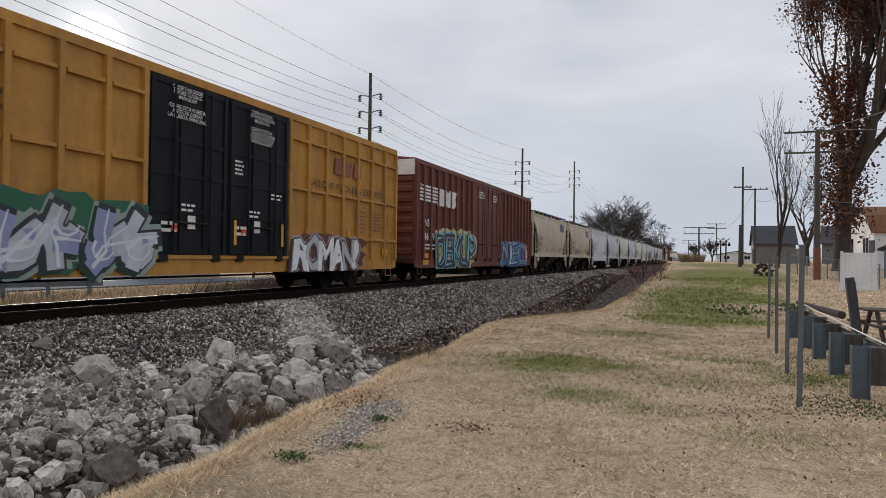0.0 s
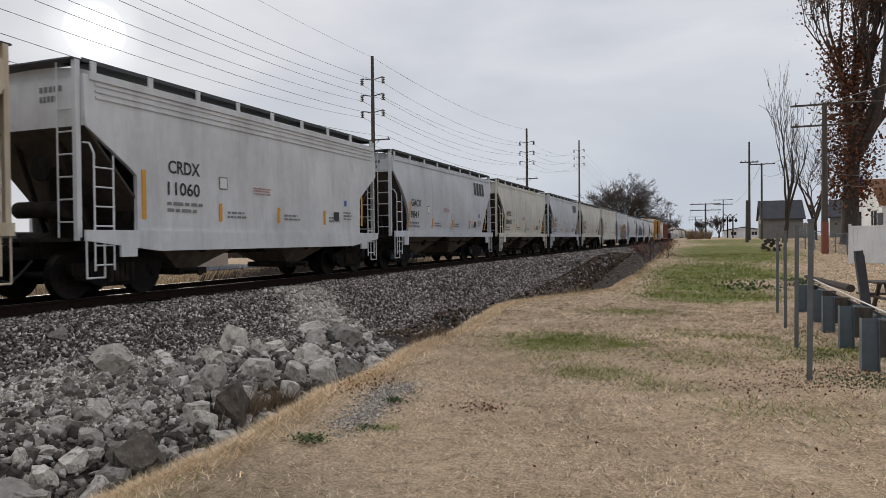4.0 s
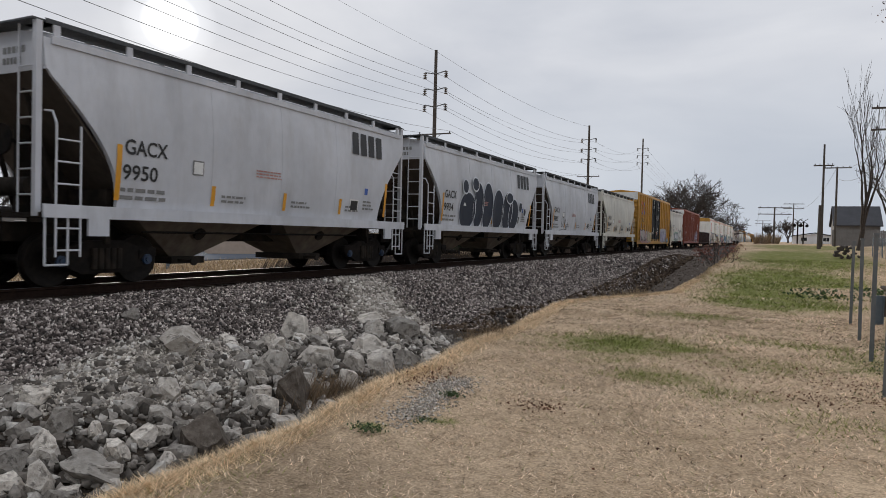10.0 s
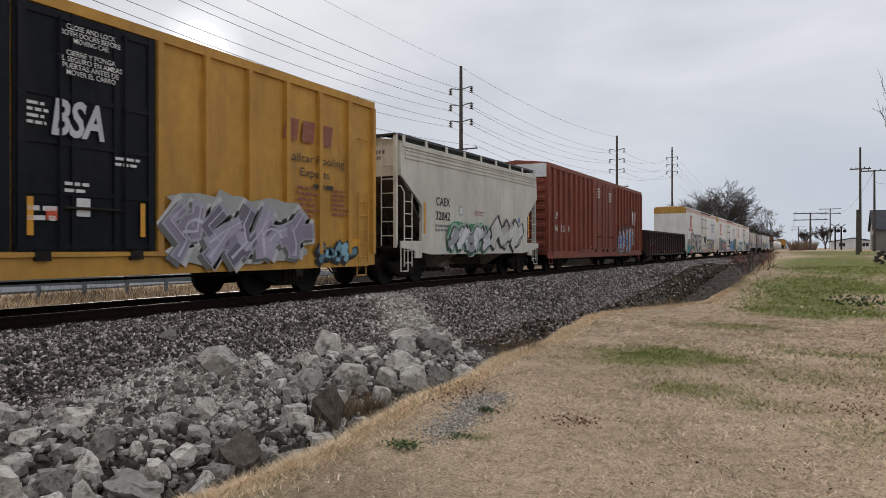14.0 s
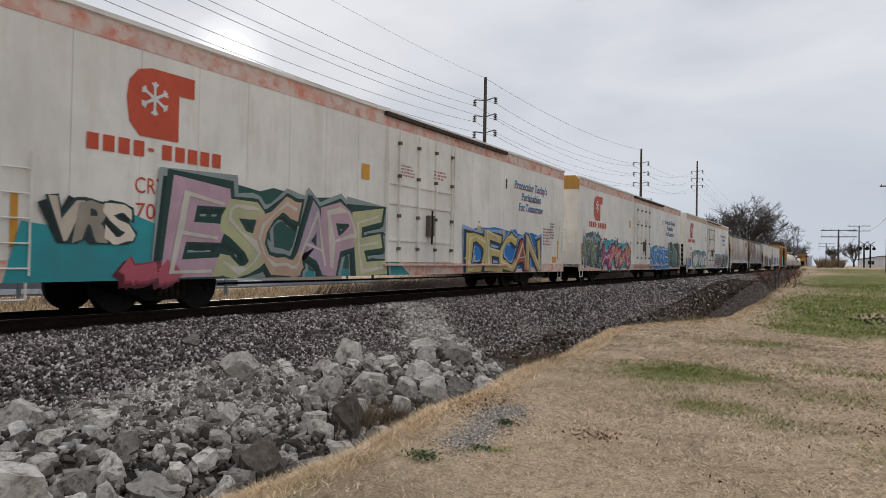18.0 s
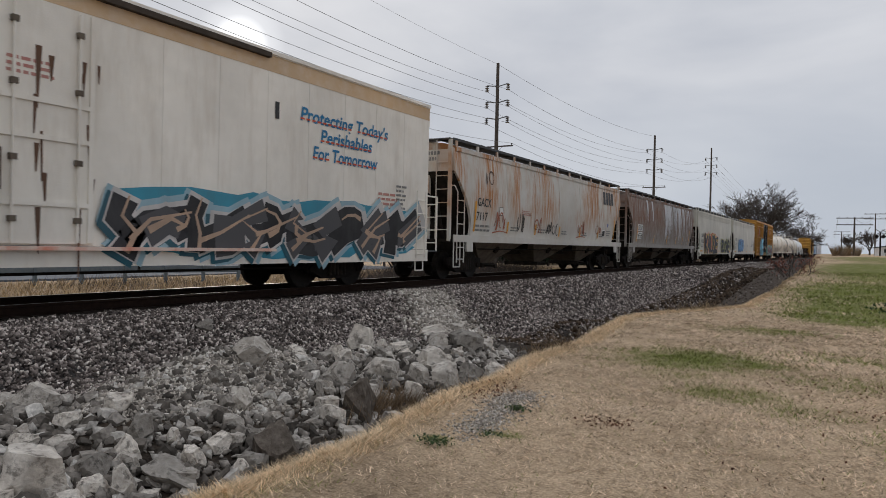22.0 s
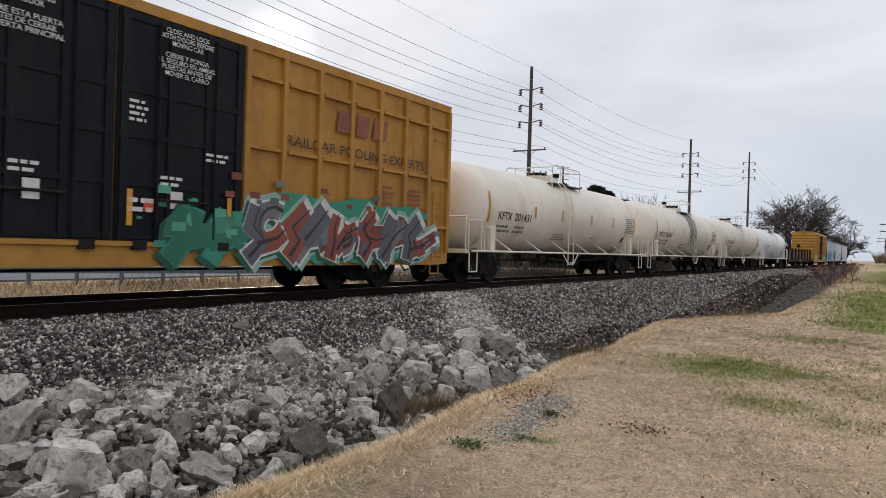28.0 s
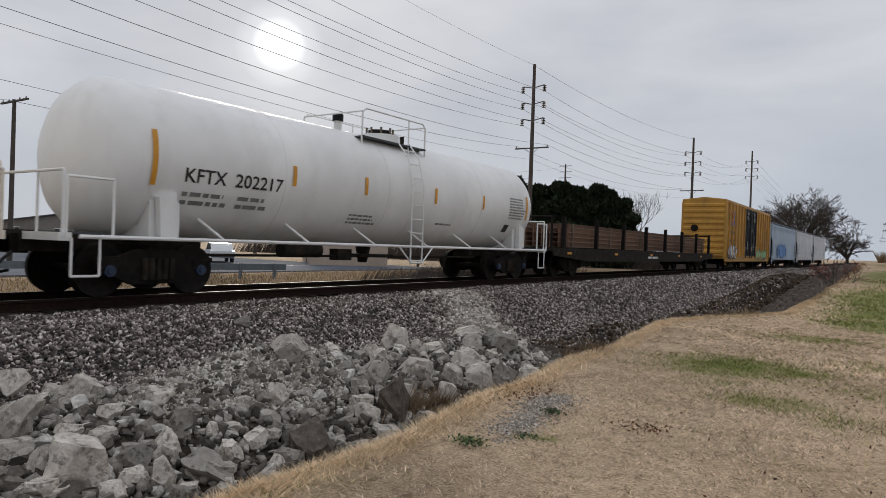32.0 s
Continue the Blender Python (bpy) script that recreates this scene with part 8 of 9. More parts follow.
for a, b, sg in (((6.4, 44.6, 9.2), (5.2, 75, 8.9), 1.2), ((6.4, 44.6, 8.0), (5.2, 75, 7.8), 1.2), ((5.2, 75, 8.9), (2.8, 130, 8.2), 2.0), ((6.6, 44.6, 5.2), (16, 52, 6.2), 0.5), ((6.6, 44.6, 4.6), (16, 52, 5.4), 0.5), ((7.6, 44.6, 9.2), (20, 30, 9.5), 1.0), ((6.0, 44.6, 9.2), (14, 14, 10.5), 1.2), ((-0.07, 95, 5.9), (2.8, 130, 8.1), 1.0), ((-1.8, 95, 5.9), (-5, 210, 7.4), 2.0), ((-42, 18, 8.9), (-57, 128, 18.4), 2.5), ((-42, 18, 8.9), (-44, -30, 9), 1.0)):
    wire(a, b, sg, 0.014)

# ---- boulders and rubble along the ditch ----
def rock_mesh(seed, material, cuts=15, fine=3):
    """A lump broken along flat planes, with a rough skin."""
    rnd = random.Random(seed)
    bm = bmesh.new()
    bmesh.ops.create_cube(bm, size=1.0)
    for _ in range(cuts):
        n = Vector((rnd.gauss(0, 1), rnd.gauss(0, 1), rnd.gauss(0, 1) * 0.8)).normalized()
        d = rnd.uniform(0.34, 0.52)
        g = bm.verts[:] + bm.edges[:] + bm.faces[:]
        r = bmesh.ops.bisect_plane(bm, geom=g, plane_co=n * d, plane_no=n, clear_outer=True)
        ed = [e for e in r["geom_cut"] if isinstance(e, bmesh.types.BMEdge)]
        if ed:
            bmesh.ops.edgeloop_fill(bm, edges=ed)
    bmesh.ops.remove_doubles(bm, verts=bm.verts, dist=0.03)
    bmesh.ops.triangulate(bm, faces=bm.faces)
    if fine:
        bmesh.ops.subdivide_edges(bm, edges=bm.edges, cuts=fine, use_grid_fill=True)
        for v in bm.verts:
            d = v.co.normalized()
            q = v.co * 2.6 + Vector((seed * 3.1, 0, 0))
            v.co += d * (0.075 * noise.fractal(q, 1.0, 2.0, 4) + 0.03 * noise.noise(q * 4.3))
    bmesh.ops.recalc_face_normals(bm, faces=bm.faces)
    me = bpy.data.meshes.new("boulder")
    bm.to_mesh(me)
    bm.free()
    me.polygons.foreach_set("use_smooth", [True] * len(me.polygons))
    me.set_sharp_from_angle(angle=radians(24))
    me.materials.append(material)
    return me


ROCKS = [rock_mesh(s, M["rock"]) for s in range(14)]
CHIPS = [rock_mesh(40 + s, M["smallrock"], 9, 0) for s in range(10)]
_rk = random.Random(77)


def put_rock(x, y, w, h, label, bury=0.22, dark=False):
    ob = tagged(new("boulder", _rk.choice(ROCKS)), label, "boulder", "limestone boulders")
    if dark:
        ob.material_slots[0].link = "OBJECT"
        ob.material_slots[0].material = M["darkrock"]
    sx, sy, sz = w * 0.95, w * _rk.uniform(0.7, 1.0), h * 0.98
    ob.matrix_world = Matrix.LocRotScale((x, y, float(ground_z(x, y)) + sz * (0.5 - bury) * 0.9), Euler((_rk.uniform(-0.35, 0.35), _rk.uniform(-0.35, 0.35), _rk.uniform(0, 6.28))), (sx, sy, sz))


BIG = "large broken limestone boulder lying in the ditch spoil"
for x, y, w, h in ((-6.22, 5.82, 0.57, 0.36), (-9.05, 7.47, 0.29, 0.22), (-6.73, 8.68, 0.51, 0.51), (-6.87, 10.96, 0.81, 0.27), (-7.8, 13.43, 0.58, 0.32), (-5.97, 9.71, 0.48, 0.31), (-5.71, 10.21, 0.59, 0.44), (-5.36, 8.56, 0.51, 0.41), (-4.89, 8.18, 0.44, 0.39), (-5.12, 7.88, 0.36, 0.33), (-5.5, 7.6, 0.48, 0.38), (-5.47, 6.59, 0.44, 0.36)):
    put_rock(x, y, w, h, BIG)
for x, y, w, h in ((-4.87, 6.19, 0.47, 0.51), (-5.35, 6.11, 0.19, 0.24), (-4.91, 5.78, 0.33, 0.26), (-3.75, 4.3, 0.26, 0.24), (-4.59, 4.63, 0.54, 0.45), (-5.56, 5.06, 0.29, 0.29), (-6.02, 5.13, 0.2, 0.17), (-5.48, 3.84, 0.32, 0.3), (-6.09, 4.02, 0.28, 0.22), (-6.75, 3.59, 0.49, 0.34), (-7.77, 3.83, 0.22, 0.22), (-8.09, 3.57, 0.37, 0.41)):
    put_rock(x, y, w, h, BIG if x != -4.59 else "dark brown broken boulder among paler rocks", dark=x in (-4.59, -4.87, -6.73))
for x, y, w, h in ((-6.07, 2.65, 0.34, 0.48), (-5.43, 2.59, 0.24, 0.27), (-5.2, 2.77, 0.49, 0.44), (-5.66, 2.49, 0.28, 0.22), (-4.79, 3.2, 0.26, 0.29), (-4.7, 3.58, 0.49, 0.22), (-4.86, 3.9, 0.22, 0.23), (-3.95, 2.9, 0.33, 0.15), (-5.14, 3.18, 0.26, 0.27), (-4.35, 6.3, 0.35, 0.24), (-4.73, 7.16, 0.31, 0.34), (-4.5, 8.2, 0.35, 0.36)):
    put_rock(x, y, w, h, "angular grey limestone boulder among rubble")
for x, y, w, h in ((-4.79, 8.66, 0.38, 0.35), (-4.55, 8.96, 0.25, 0.27), (-6.22, 8.98, 0.37, 0.24), (-6.16, 7.49, 0.34, 0.26), (-5.16, 6.9, 0.26, 0.23), (-5.84, 3.01, 0.24, 0.18), (-5.27, 4.0, 0.18, 0.18), (-4.94, 3.03, 0.21, 0.21), (-4.94, 4.26, 0.25, 0.17), (-4.1, 3.44, 0.22, 0.15)):
    put_rock(x, y, w, h, "angular grey limestone boulder among rubble")
SINGLES, LOOSE = [], []
for k in range(1500):
    y = 1.2 + 9.6 * _rk.random() ** 1.35
    ex = float(edge_x(y))
    x = _rk.uniform(ex - 0.5, -7.3 if y < 4.6 else -6.7 if y < 9.5 else -6.0)
    s = 0.06 + 0.24 * _rk.random() ** (2.2 if y < 5 else 3.0)
    heap = ((x + 6.6) / 1.0) ** 2 + ((y - 5.4) / 1.35) ** 2
    if heap < 1 and (k % 5 or s > 0.12):
        continue
    if len(SINGLES) < 235 and s > 0.115:
        SINGLES.append(k)
        put_rock(x, y, s, s * _rk.uniform(0.5, 0.9), "small angular limestone rock in the rubble", 0.3)
    else:
        LOOSE.append((x, y, min(s, 0.16)))


def join_rocks(items):
    """The smallest broken rocks in one mesh."""
    V, F, o = [], [], 0
    for x, y, s in items:
        me = CHIPS[_rk.randrange(len(CHIPS))]
        m = Matrix.LocRotScale((x, y, float(ground_z(x, y)) + s * 0.15), Euler((_rk.uniform(-0.6, 0.6), _rk.uniform(-0.6, 0.6), _rk.uniform(0, 6.28))), (s * 1.2, s * _rk.uniform(0.6, 1.1), s * _rk.uniform(0.5, 0.9)))
        V += [m @ v.co for v in me.vertices]
        F += [tuple(i + o for i in p.vertices) for p in me.polygons]
        o = len(V)
    me = bpy.data.meshes.new("rubble_rocks")
    me.from_pydata(V, [], F)
    me.materials.append(M["smallrock"])
    tagged(new("rubble_rocks", me), "small broken limestone rocks heaped in the ditch", "stones", kind="stuff")


join_rocks(LOOSE)


def stones(name, xs, ys, sizes, material, label, seed, lift=0.3, flat=0.75):
    """Loose stones: squashed, skewed octahedra in one mesh."""
    rg = np.random.default_rng(seed)
    n = len(xs)
    base = np.array([(1, 0, 0), (0, 1, 0), (-1, 0, 0), (0, -1, 0), (0, 0, 1), (0, 0, -1)], float)
    tri = np.array([(0, 1, 4), (1, 2, 4), (2, 3, 4), (3, 0, 4), (1, 0, 5), (2, 1, 5), (3, 2, 5), (0, 3, 5)])
    v = base[None] * rg.uniform(0.6, 1.25, (n, 6, 1)) + rg.uniform(-0.28, 0.28, (n, 6, 3))
    v *= np.array([1, 1, flat])
    q = rg.normal(size=(n, 4))
    q /= np.linalg.norm(q, axis=1, keepdims=True)
    w, a, b, c = q.T
    R = np.stack([1 - 2 * (b * b + c * c), 2 * (a * b - c * w), 2 * (a * c + b * w), 2 * (a * b + c * w), 1 - 2 * (a * a + c * c), 2 * (b * c - a * w), 2 * (a * c - b * w), 2 * (b * c + a * w), 1 - 2 * (a * a + b * b)], -1).reshape(n, 3, 3)
    v = np.einsum("nij,nkj->nki", R, v) * (sizes / 2)[:, None, None]
    v += np.stack([xs, ys, ground_z(xs, ys) + sizes * lift * 0.5], -1)[:, None]
    f = (tri[None] + 6 * np.arange(n)[:, None, None]).reshape(-1, 3)
    return tagged(new(name, fast_mesh(name, v.reshape(-1, 3), f, material)), label, "stones", kind="stuff")


def scatter_stones():
    rg = np.random.default_rng(9)
    # ballast: dense near, thinner far off
    X, Y, S = [], [], []
    for y0, y1, n, size in ((0.5, 10, 34000, 0.068), (10, 20, 32000, 0.074), (20, 40, 30000, 0.09), (40, 90, 16000, 0.14)):
        x = rg.uniform(-10.75, -6.3 if y0 > 9 else -6.7, n)
        X.append(x)
        Y.append(rg.uniform(y0, y1, n))
        S.append(size * rg.uniform(0.45, 1.45, n))
    x, y, s = map(np.concatenate, (X, Y, S))
    stones("ballast", x, y, s, M["stone"], "loose dark grey crushed ballast on the track bank", 1, 0.35, 0.6)
    # between and beyond the rails
    n = 3500
    stones("track_ballast", rg.uniform(-14.0, -11.5, n), rg.uniform(1, 45, n), 0.07 * rg.uniform(0.6, 1.3, n), M["stone"], "dark ballast between the ties", 2, 0.1)
    # pale crushed stone spilled down the bank, and the spoil heap
    n = 5200
    t = rg.uniform(0, 1, n)
    x, y = -9.9 + 2.4 * t + rg.normal(0, 0.24, n), 15.3 - 2.2 * t + rg.normal(0, 0.30 + 0.3 * t, n)
    stones("crushed_stone", x, y, 0.12 * rg.uniform(0.5, 1.5, n), M["lime"], "pale crushed limestone spilled down the bank", 3, 0.8)
    n = 22000
    a, q = rg.uniform(0, math.tau, n), rg.random(n) ** 0.6
    x, y = -6.6 + 1.25 * q * np.cos(a) + rg.normal(0, 0.08, n), 5.35 + 1.6 * q * np.sin(a) + rg.normal(0, 0.1, n)
    k = x < edge_x(y) - 0.5
    stones("crushed_stone", x[k], y[k], 0.042 * rg.uniform(0.35, 2.0, k.sum()), M["lime"], "pale heap of crushed limestone spoil", 4)
    # rubble between the boulders
    n = 6500
    y = rg.uniform(0.8, 11.2, n)
    x = edge_x(y) - 0.35 - rg.uniform(0, 1, n) ** 0.9 * 3.2
    stones("rubble", x, y, 0.068 * rg.uniform(0.3, 1.9, n) ** 1.3, M["smallrock"], "broken grey limestone rubble", 5)
    n = 3200
    y = rg.uniform(13, 60, n)
    x = -7.2 + rg.random(n) ** 1.5 * 1.5
    stones("ditch_clods", x, y, 0.16 * rg.uniform(0.3, 1.6, n) * (0.8 + 0.01 * y), M["clod"], "dark brown earth clods in the eroded ditch", 7, 0.2)
    n = 2600
    y = rg.uniform(19, 62, n)
    stones("ditch_silt_clods", -6.1 + rg.random(n) * (edge_x(y) + 5.9), y, 0.13 * rg.uniform(0.2, 1.4, n), M["ditchclod"], "grey-brown silt clods and stones on the ditch floor", 8, 0.1, 0.5)
    n = 3000
    t = rg.uniform(0, 1, n)
    stones("gravel_patch", -2.8 - 0.28 * t + rg.normal(0, 0.10 + 0.05 * t, n), 5.1 + 1.7 * t + rg.normal(0, 0.15, n), 0.019 * rg.uniform(0.6, 1.6, n), M["lime"], "thin pale gravel in the worn lawn edge", 6)


scatter_stones()


# ---- grass ----
def blades(name, x, y, height, width, lean, material, label, seed):
    rg = np.random.default_rng(seed)
    n = len(x)
    a = rg.uniform(0, math.tau, n)
    b = rg.uniform(0, math.tau, n)
    z = ground_z(x, y) - 0.004
    dx, dy = np.cos(a) * width / 2, np.sin(a) * width / 2
    lx, ly = np.cos(b) * lean * height, np.sin(b) * lean * height
    v = np.stack([np.stack([x - dx, y - dy, z], -1), np.stack([x + dx, y + dy, z], -1), np.stack([x + lx, y + ly, z + height], -1)], 1)
    f = np.arange(3 * n).reshape(n, 3)
    return tagged(new(name, fast_mesh(name, v.reshape(-1, 3), f, material)), label, "grass", kind="stuff")


def grow_grass():
    rg = np.random.default_rng(21)
    X, Y, Hh, W = [], [], [], []
    for y0, y1, n, hh, w in ((2.2, 6, 110000, 0.022, 0.0065), (6, 11, 110000, 0.026, 0.009), (11, 20, 80000, 0.034, 0.016), (20, 45, 60000, 0.05, 0.03)):
        y = rg.uniform(y0, y1, n)
        half = 0.75 * y + 1.5
        x = np.maximum(-half, -5) + rg.uniform(0, 1, n) * (np.minimum(half, 9) - np.maximum(-half, -5))
        k = (x > edge_x(y) - 0.05) & (rg.random(n) < 0.66 + 0.9 * vnoise(x * 1.4, y * 1.4) + 1.3 * vnoise(x * 7, y * 7))
        k &= rg.random(n) > 0.75 * np.exp(-((x + 2.6) / 0.9) ** 2 - ((y - 3.4) / 1.0) ** 2)
        k &= rg.random(n) > 0.6 * np.exp(-((x + 2.95) / 0.22) ** 2 - ((y - 6.0) / 0.8) ** 2)
        X.append(x[k]), Y.append(y[k]), Hh.append(hh * rg.uniform(0.4, 1.4, k.sum())), W.append(np.full(k.sum(), w))
    x, y, h, w = map(np.concatenate, (X, Y, Hh, W))
    g = green_share(x, y)
    isg = rg.random(len(x)) < 0.9 * g * (0.45 + 1.1 * (vnoise(x * 2.5, y * 2.5) + 0.5)) + 0.03
    for sel, nm, m_, lab in ((~isg, "dead_grass", "deadgrass", "short dead tan lawn grass"), (isg, "green_grass", "greengrass", "patches of green winter grass")):
        blades(nm, x[sel], y[sel], h[sel] * (1.7 if nm == "green_grass" else 1), w[sel], 0.9 if nm == "green_grass" else 2.2, M[m_], lab, 22)
    # flat dark blades, coloured as the small shadows between the tufts
    n = 60000
    y = 2.2 + 16 * rg.random(n) ** 1.5
    x = rg.uniform(-4.5, 6, n)
    k = (x > edge_x(y) + 0.1) & (rg.random(n) < 0.55 + 1.6 * vnoise(x * 3.1, y * 3.1))
    blades("thatch", x[k], y[k], 0.010 + 0.001 * y[k], 0.006 + 0.0011 * y[k], 2.5, M["weed"], "dark brown blades drawing the shade between dead grass tufts", 27)
    # the taller straw along the ditch edge
    n = 60000
    y = 1.5 + 28.5 * rg.random(n) ** 1.6
    x = edge_x(y) + rg.normal(-0.08, 0.14, n)
    blades("edge_grass", x, y, 0.062 * rg.uniform(0.3, 1.3, n) * (1 + 0.008 * y), np.full(n, 0.006) * (1 + 0.06 * y), 1.5, M["tallgrass"], "taller straw-coloured grass along the ditch edge", 23)
    n = 7000
    y = rg.uniform(17, 70, n)
    x = edge_x(y) + rg.normal(-0.15, 0.22, n)
    blades("ditch_grass", x, y, 0.12 * rg.uniform(0.3, 1.2, n), np.full(n, 0.025), 0.9, M["roughgrass"], "dry weeds on the far ditch bank", 24)
    n = 1500
    y = 30 + rg.normal(0, 1.8, n)
    blades("ditch_weeds", -5.6 + rg.normal(0, 0.5, n), y, 0.45 * rg.uniform(0.3, 1.2, n), np.full(n, 0.03), 0.6, M["roughgrass"], "straw-brown weeds on the ditch floor", 28)
    # weeds in the rocks
    n = 1600
    cx = rg.choice([-4.7, -4.2, -4.9, -4.1], n, p=[0.6, 0.2, 0.1, 0.1])
    cy = np.where(cx == -4.7, 6.7, np.where(cx == -4.2, 7.0, np.where(cx == -4.9, 11.4, 10.4)))
    blades("brown_weeds", cx + rg.normal(0, 0.16, n), cy + rg.normal(0, 0.28, n), 0.26 * rg.uniform(0.3, 1.2, n), np.full(n, 0.012), 0.7, M["weed"], "brown dead weeds between the rocks", 25)
    # rough grass beyond the track
    n = 42000
    y = rg.uniform(3, 60, n)
    x = -15.6 - rg.uniform(0, 1, n) ** 1.3 * 13.5
    blades("far_grass", x, y, 0.22 * rg.uniform(0.3, 1.3, n), np.full(n, 0.035), 0.6, M["roughgrass"], "rough dead grass beyond the track", 26)


grow_grass()


def leaf_litter(name, pts, n, spread, size, material, label, seed, lift=0.02):
    rg = np.random.default_rng(seed)
    V = []
    for cx, cy, sx, sy, w in pts:
        m_ = int(n * w)
        x, y = cx + rg.normal(0, sx, m_), cy + rg.normal(0, sy, m_)
        z = ground_z(x, y) + lift + rg.random(m_) * lift * 2
        V.append(np.stack([x, y, z], -1))
    C = np.concatenate(V)
    m_ = len(C)
    u = rg.normal(size=(m_, 3))
    u /= np.linalg.norm(u, axis=1, keepdims=True)
    t = np.cross(u, rg.normal(size=(m_, 3)))
    t /= np.linalg.norm(t, axis=1, keepdims=True)
    s = size * rg.uniform(0.5, 1.3, (m_, 1))
    v = np.stack([C - u * s, C + t * s * 0.55, C + u * s, C - t * s * 0.55], 1)
    return tagged(new(name, fast_mesh(name, v.reshape(-1, 3), np.arange(4 * m_).reshape(m_, 4), material)), label, "leaves", kind="stuff")


leaf_litter("ground_ivy", ((1.53, 8.4, 0.28, 0.25, 1), (1.95, 8.0, 0.35, 0.3, 1.2), (1.45, 10.3, 0.2, 0.4, 0.6), (1.6, 13.0, 0.15, 0.4, 0.5), (-2.88, 4.66, 0.07, 0.05, 0.35), (-2.6, 5.05, 0.07, 0.04, 0.12), (-2.77, 5.96, 0.05, 0.03, 0.25)), 620, 1, 0.013, M["ivy"], "dark green low leafy weeds on the lawn", 31)
leaf_litter("dead_leaves", ((0.72, 7.83, 0.5, 0.2, 1), (1.3, 8.9, 0.4, 0.3, 0.8), (0.2, 9.0, 0.8, 0.4, 0.7), (-1.86, 5.95, 0.16, 0.1, 0.5), (-3.35, 6.6, 0.12, 0.35, 0.7), (-3.9, 7.5, 0.2, 0.5, 0.4), (1.2, 12, 0.5, 2, 0.5), (0.6, 5.5, 1.5, 1.2, 0.3), (2.6, 10, 0.6, 2, 0.8)), 260, 1, 0.015, M["oakleaf"], "brown fallen leaves on the lawn", 32)
leaf_litter("garden_plants", ((1.0, 22.6, 0.35, 0.2, 0.8), (1.7, 22.6, 0.4, 0.2, 0.6), (2.8, 24, 0.3, 0.25, 1.4)), 170, 1, 0.05, M["ivy"], "dark strappy garden plants", 33, 0.14)


# ---- trees ----
def branches(rnd, p, d, length, r, depth, out, tips, spread=0.55, up=0.12, shrink=0.72, kids=(2, 4), jitter=0.12):
    n = 4
    q = Vector(p)
    d = Vector(d).normalized()
    seg = length / n
    pts = []
    for i in range(n):
        r2 = r * (1 - 0.35 * (i + 1) / n)
        d = (d + Vector((rnd.gauss(0, jitter), rnd.gauss(0, jitter), rnd.gauss(0, jitter * 0.6) + up * 0.3))).normalized()
        e = q + d * seg
        out.append((q.copy(), e.copy(), r * (1 - 0.35 * i / n), r2, depth))
        q = e
        pts.append((q.copy(), d.copy(), r2))
    if depth <= 0:
        tips.append(q.copy())
        return
    for k in range(rnd.randint(*kids)):
        o, dd, rr = pts[rnd.randrange(1, n)] if k else pts[-1]
        side = Vector((rnd.gauss(0, 1), rnd.gauss(0, 1), rnd.gauss(0, 0.5))).normalized()
        nd = (dd + side * spread * rnd.uniform(0.7, 1.4) + Vector((0, 0, up))).normalized()
        branches(rnd, o, nd, length * shrink * rnd.uniform(0.75, 1.15), rr * rnd.uniform(0.55, 0.8), depth - 1, out, tips, spread, up, shrink, kids, jitter)
        if k == 0 and depth > 1:
            tips.append(o.copy())


def tree(name, label, x, y, h, trunk, seed, depth=5, lean=0.0, crown=None, spread=0.55, kids=(3, 4), first=0.22, up=0.14, twig_r=0.012, limbs=5, bias=0.0):
    rnd = random.Random(seed)
    z = float(ground_z(x, y)) - 0.15
    t = thing(name, label, "tree", m=pose(x, y, z))
    out, tips = [], []
    th = h * first
    d = Vector((lean, 0, 1)).normalized()
    mb = Mb()
    mb.tube((0, 0, 0), (0, 0, 0.35), trunk * 0.75, 12, trunk * 0.55)
    top = d * th
    mb.tube((0, 0, 0.3), top, trunk * 0.55, 12, trunk * 0.42)
    part("trunk", mb, M["bark"], t, smooth=True)
    for k in range(limbs):
        a = math.tau * (k + rnd.uniform(-0.3, 0.3)) / limbs
        nd = Vector((math.cos(a) * spread + bias, math.sin(a) * spread, 1.0 if k else 1.6)).normalized()
        branches(rnd, top * rnd.uniform(0.8, 1.0) if k else top, nd, h * (1 - first) * 0.36 * (1.25 if not k else 1), trunk * 0.30, depth, out, tips, spread, up, 0.73, kids)
    big, fine = Mb(), Mb()
    for p, q, r, r2, dd in out:
        if dd >= depth - 1:
            big.tube(p, q, max(r, twig_r), 6, max(r2, twig_r), cap=False)
    part("branchwork", big, M["bark"], t, smooth=True)
    V, F = [], []
    for p, q, r, r2, dd in out:
        if dd < depth - 1:
            r, r2 = max(r, twig_r), max(r2, twig_r * 0.8)
            u = (q - p).normalized()
            a = u.orthogonal().normalized()
            b = u.cross(a)
            o = len(V)
            for c, rr in ((p, r), (q, r2)):
                for k in range(3):
                    V.append(c + (a * math.cos(k * 2.094) + b * math.sin(k * 2.094)) * rr)
            F += [(o + k, o + (k + 1) % 3, o + 3 + (k + 1) % 3, o + 3 + k) for k in range(3)]
    if V:
        tagged(part("fine_branchwork", fast_mesh("fine_branchwork", np.array(V), np.array(F), M["twig"]), None, t), kind="stuff")
    return t, tips


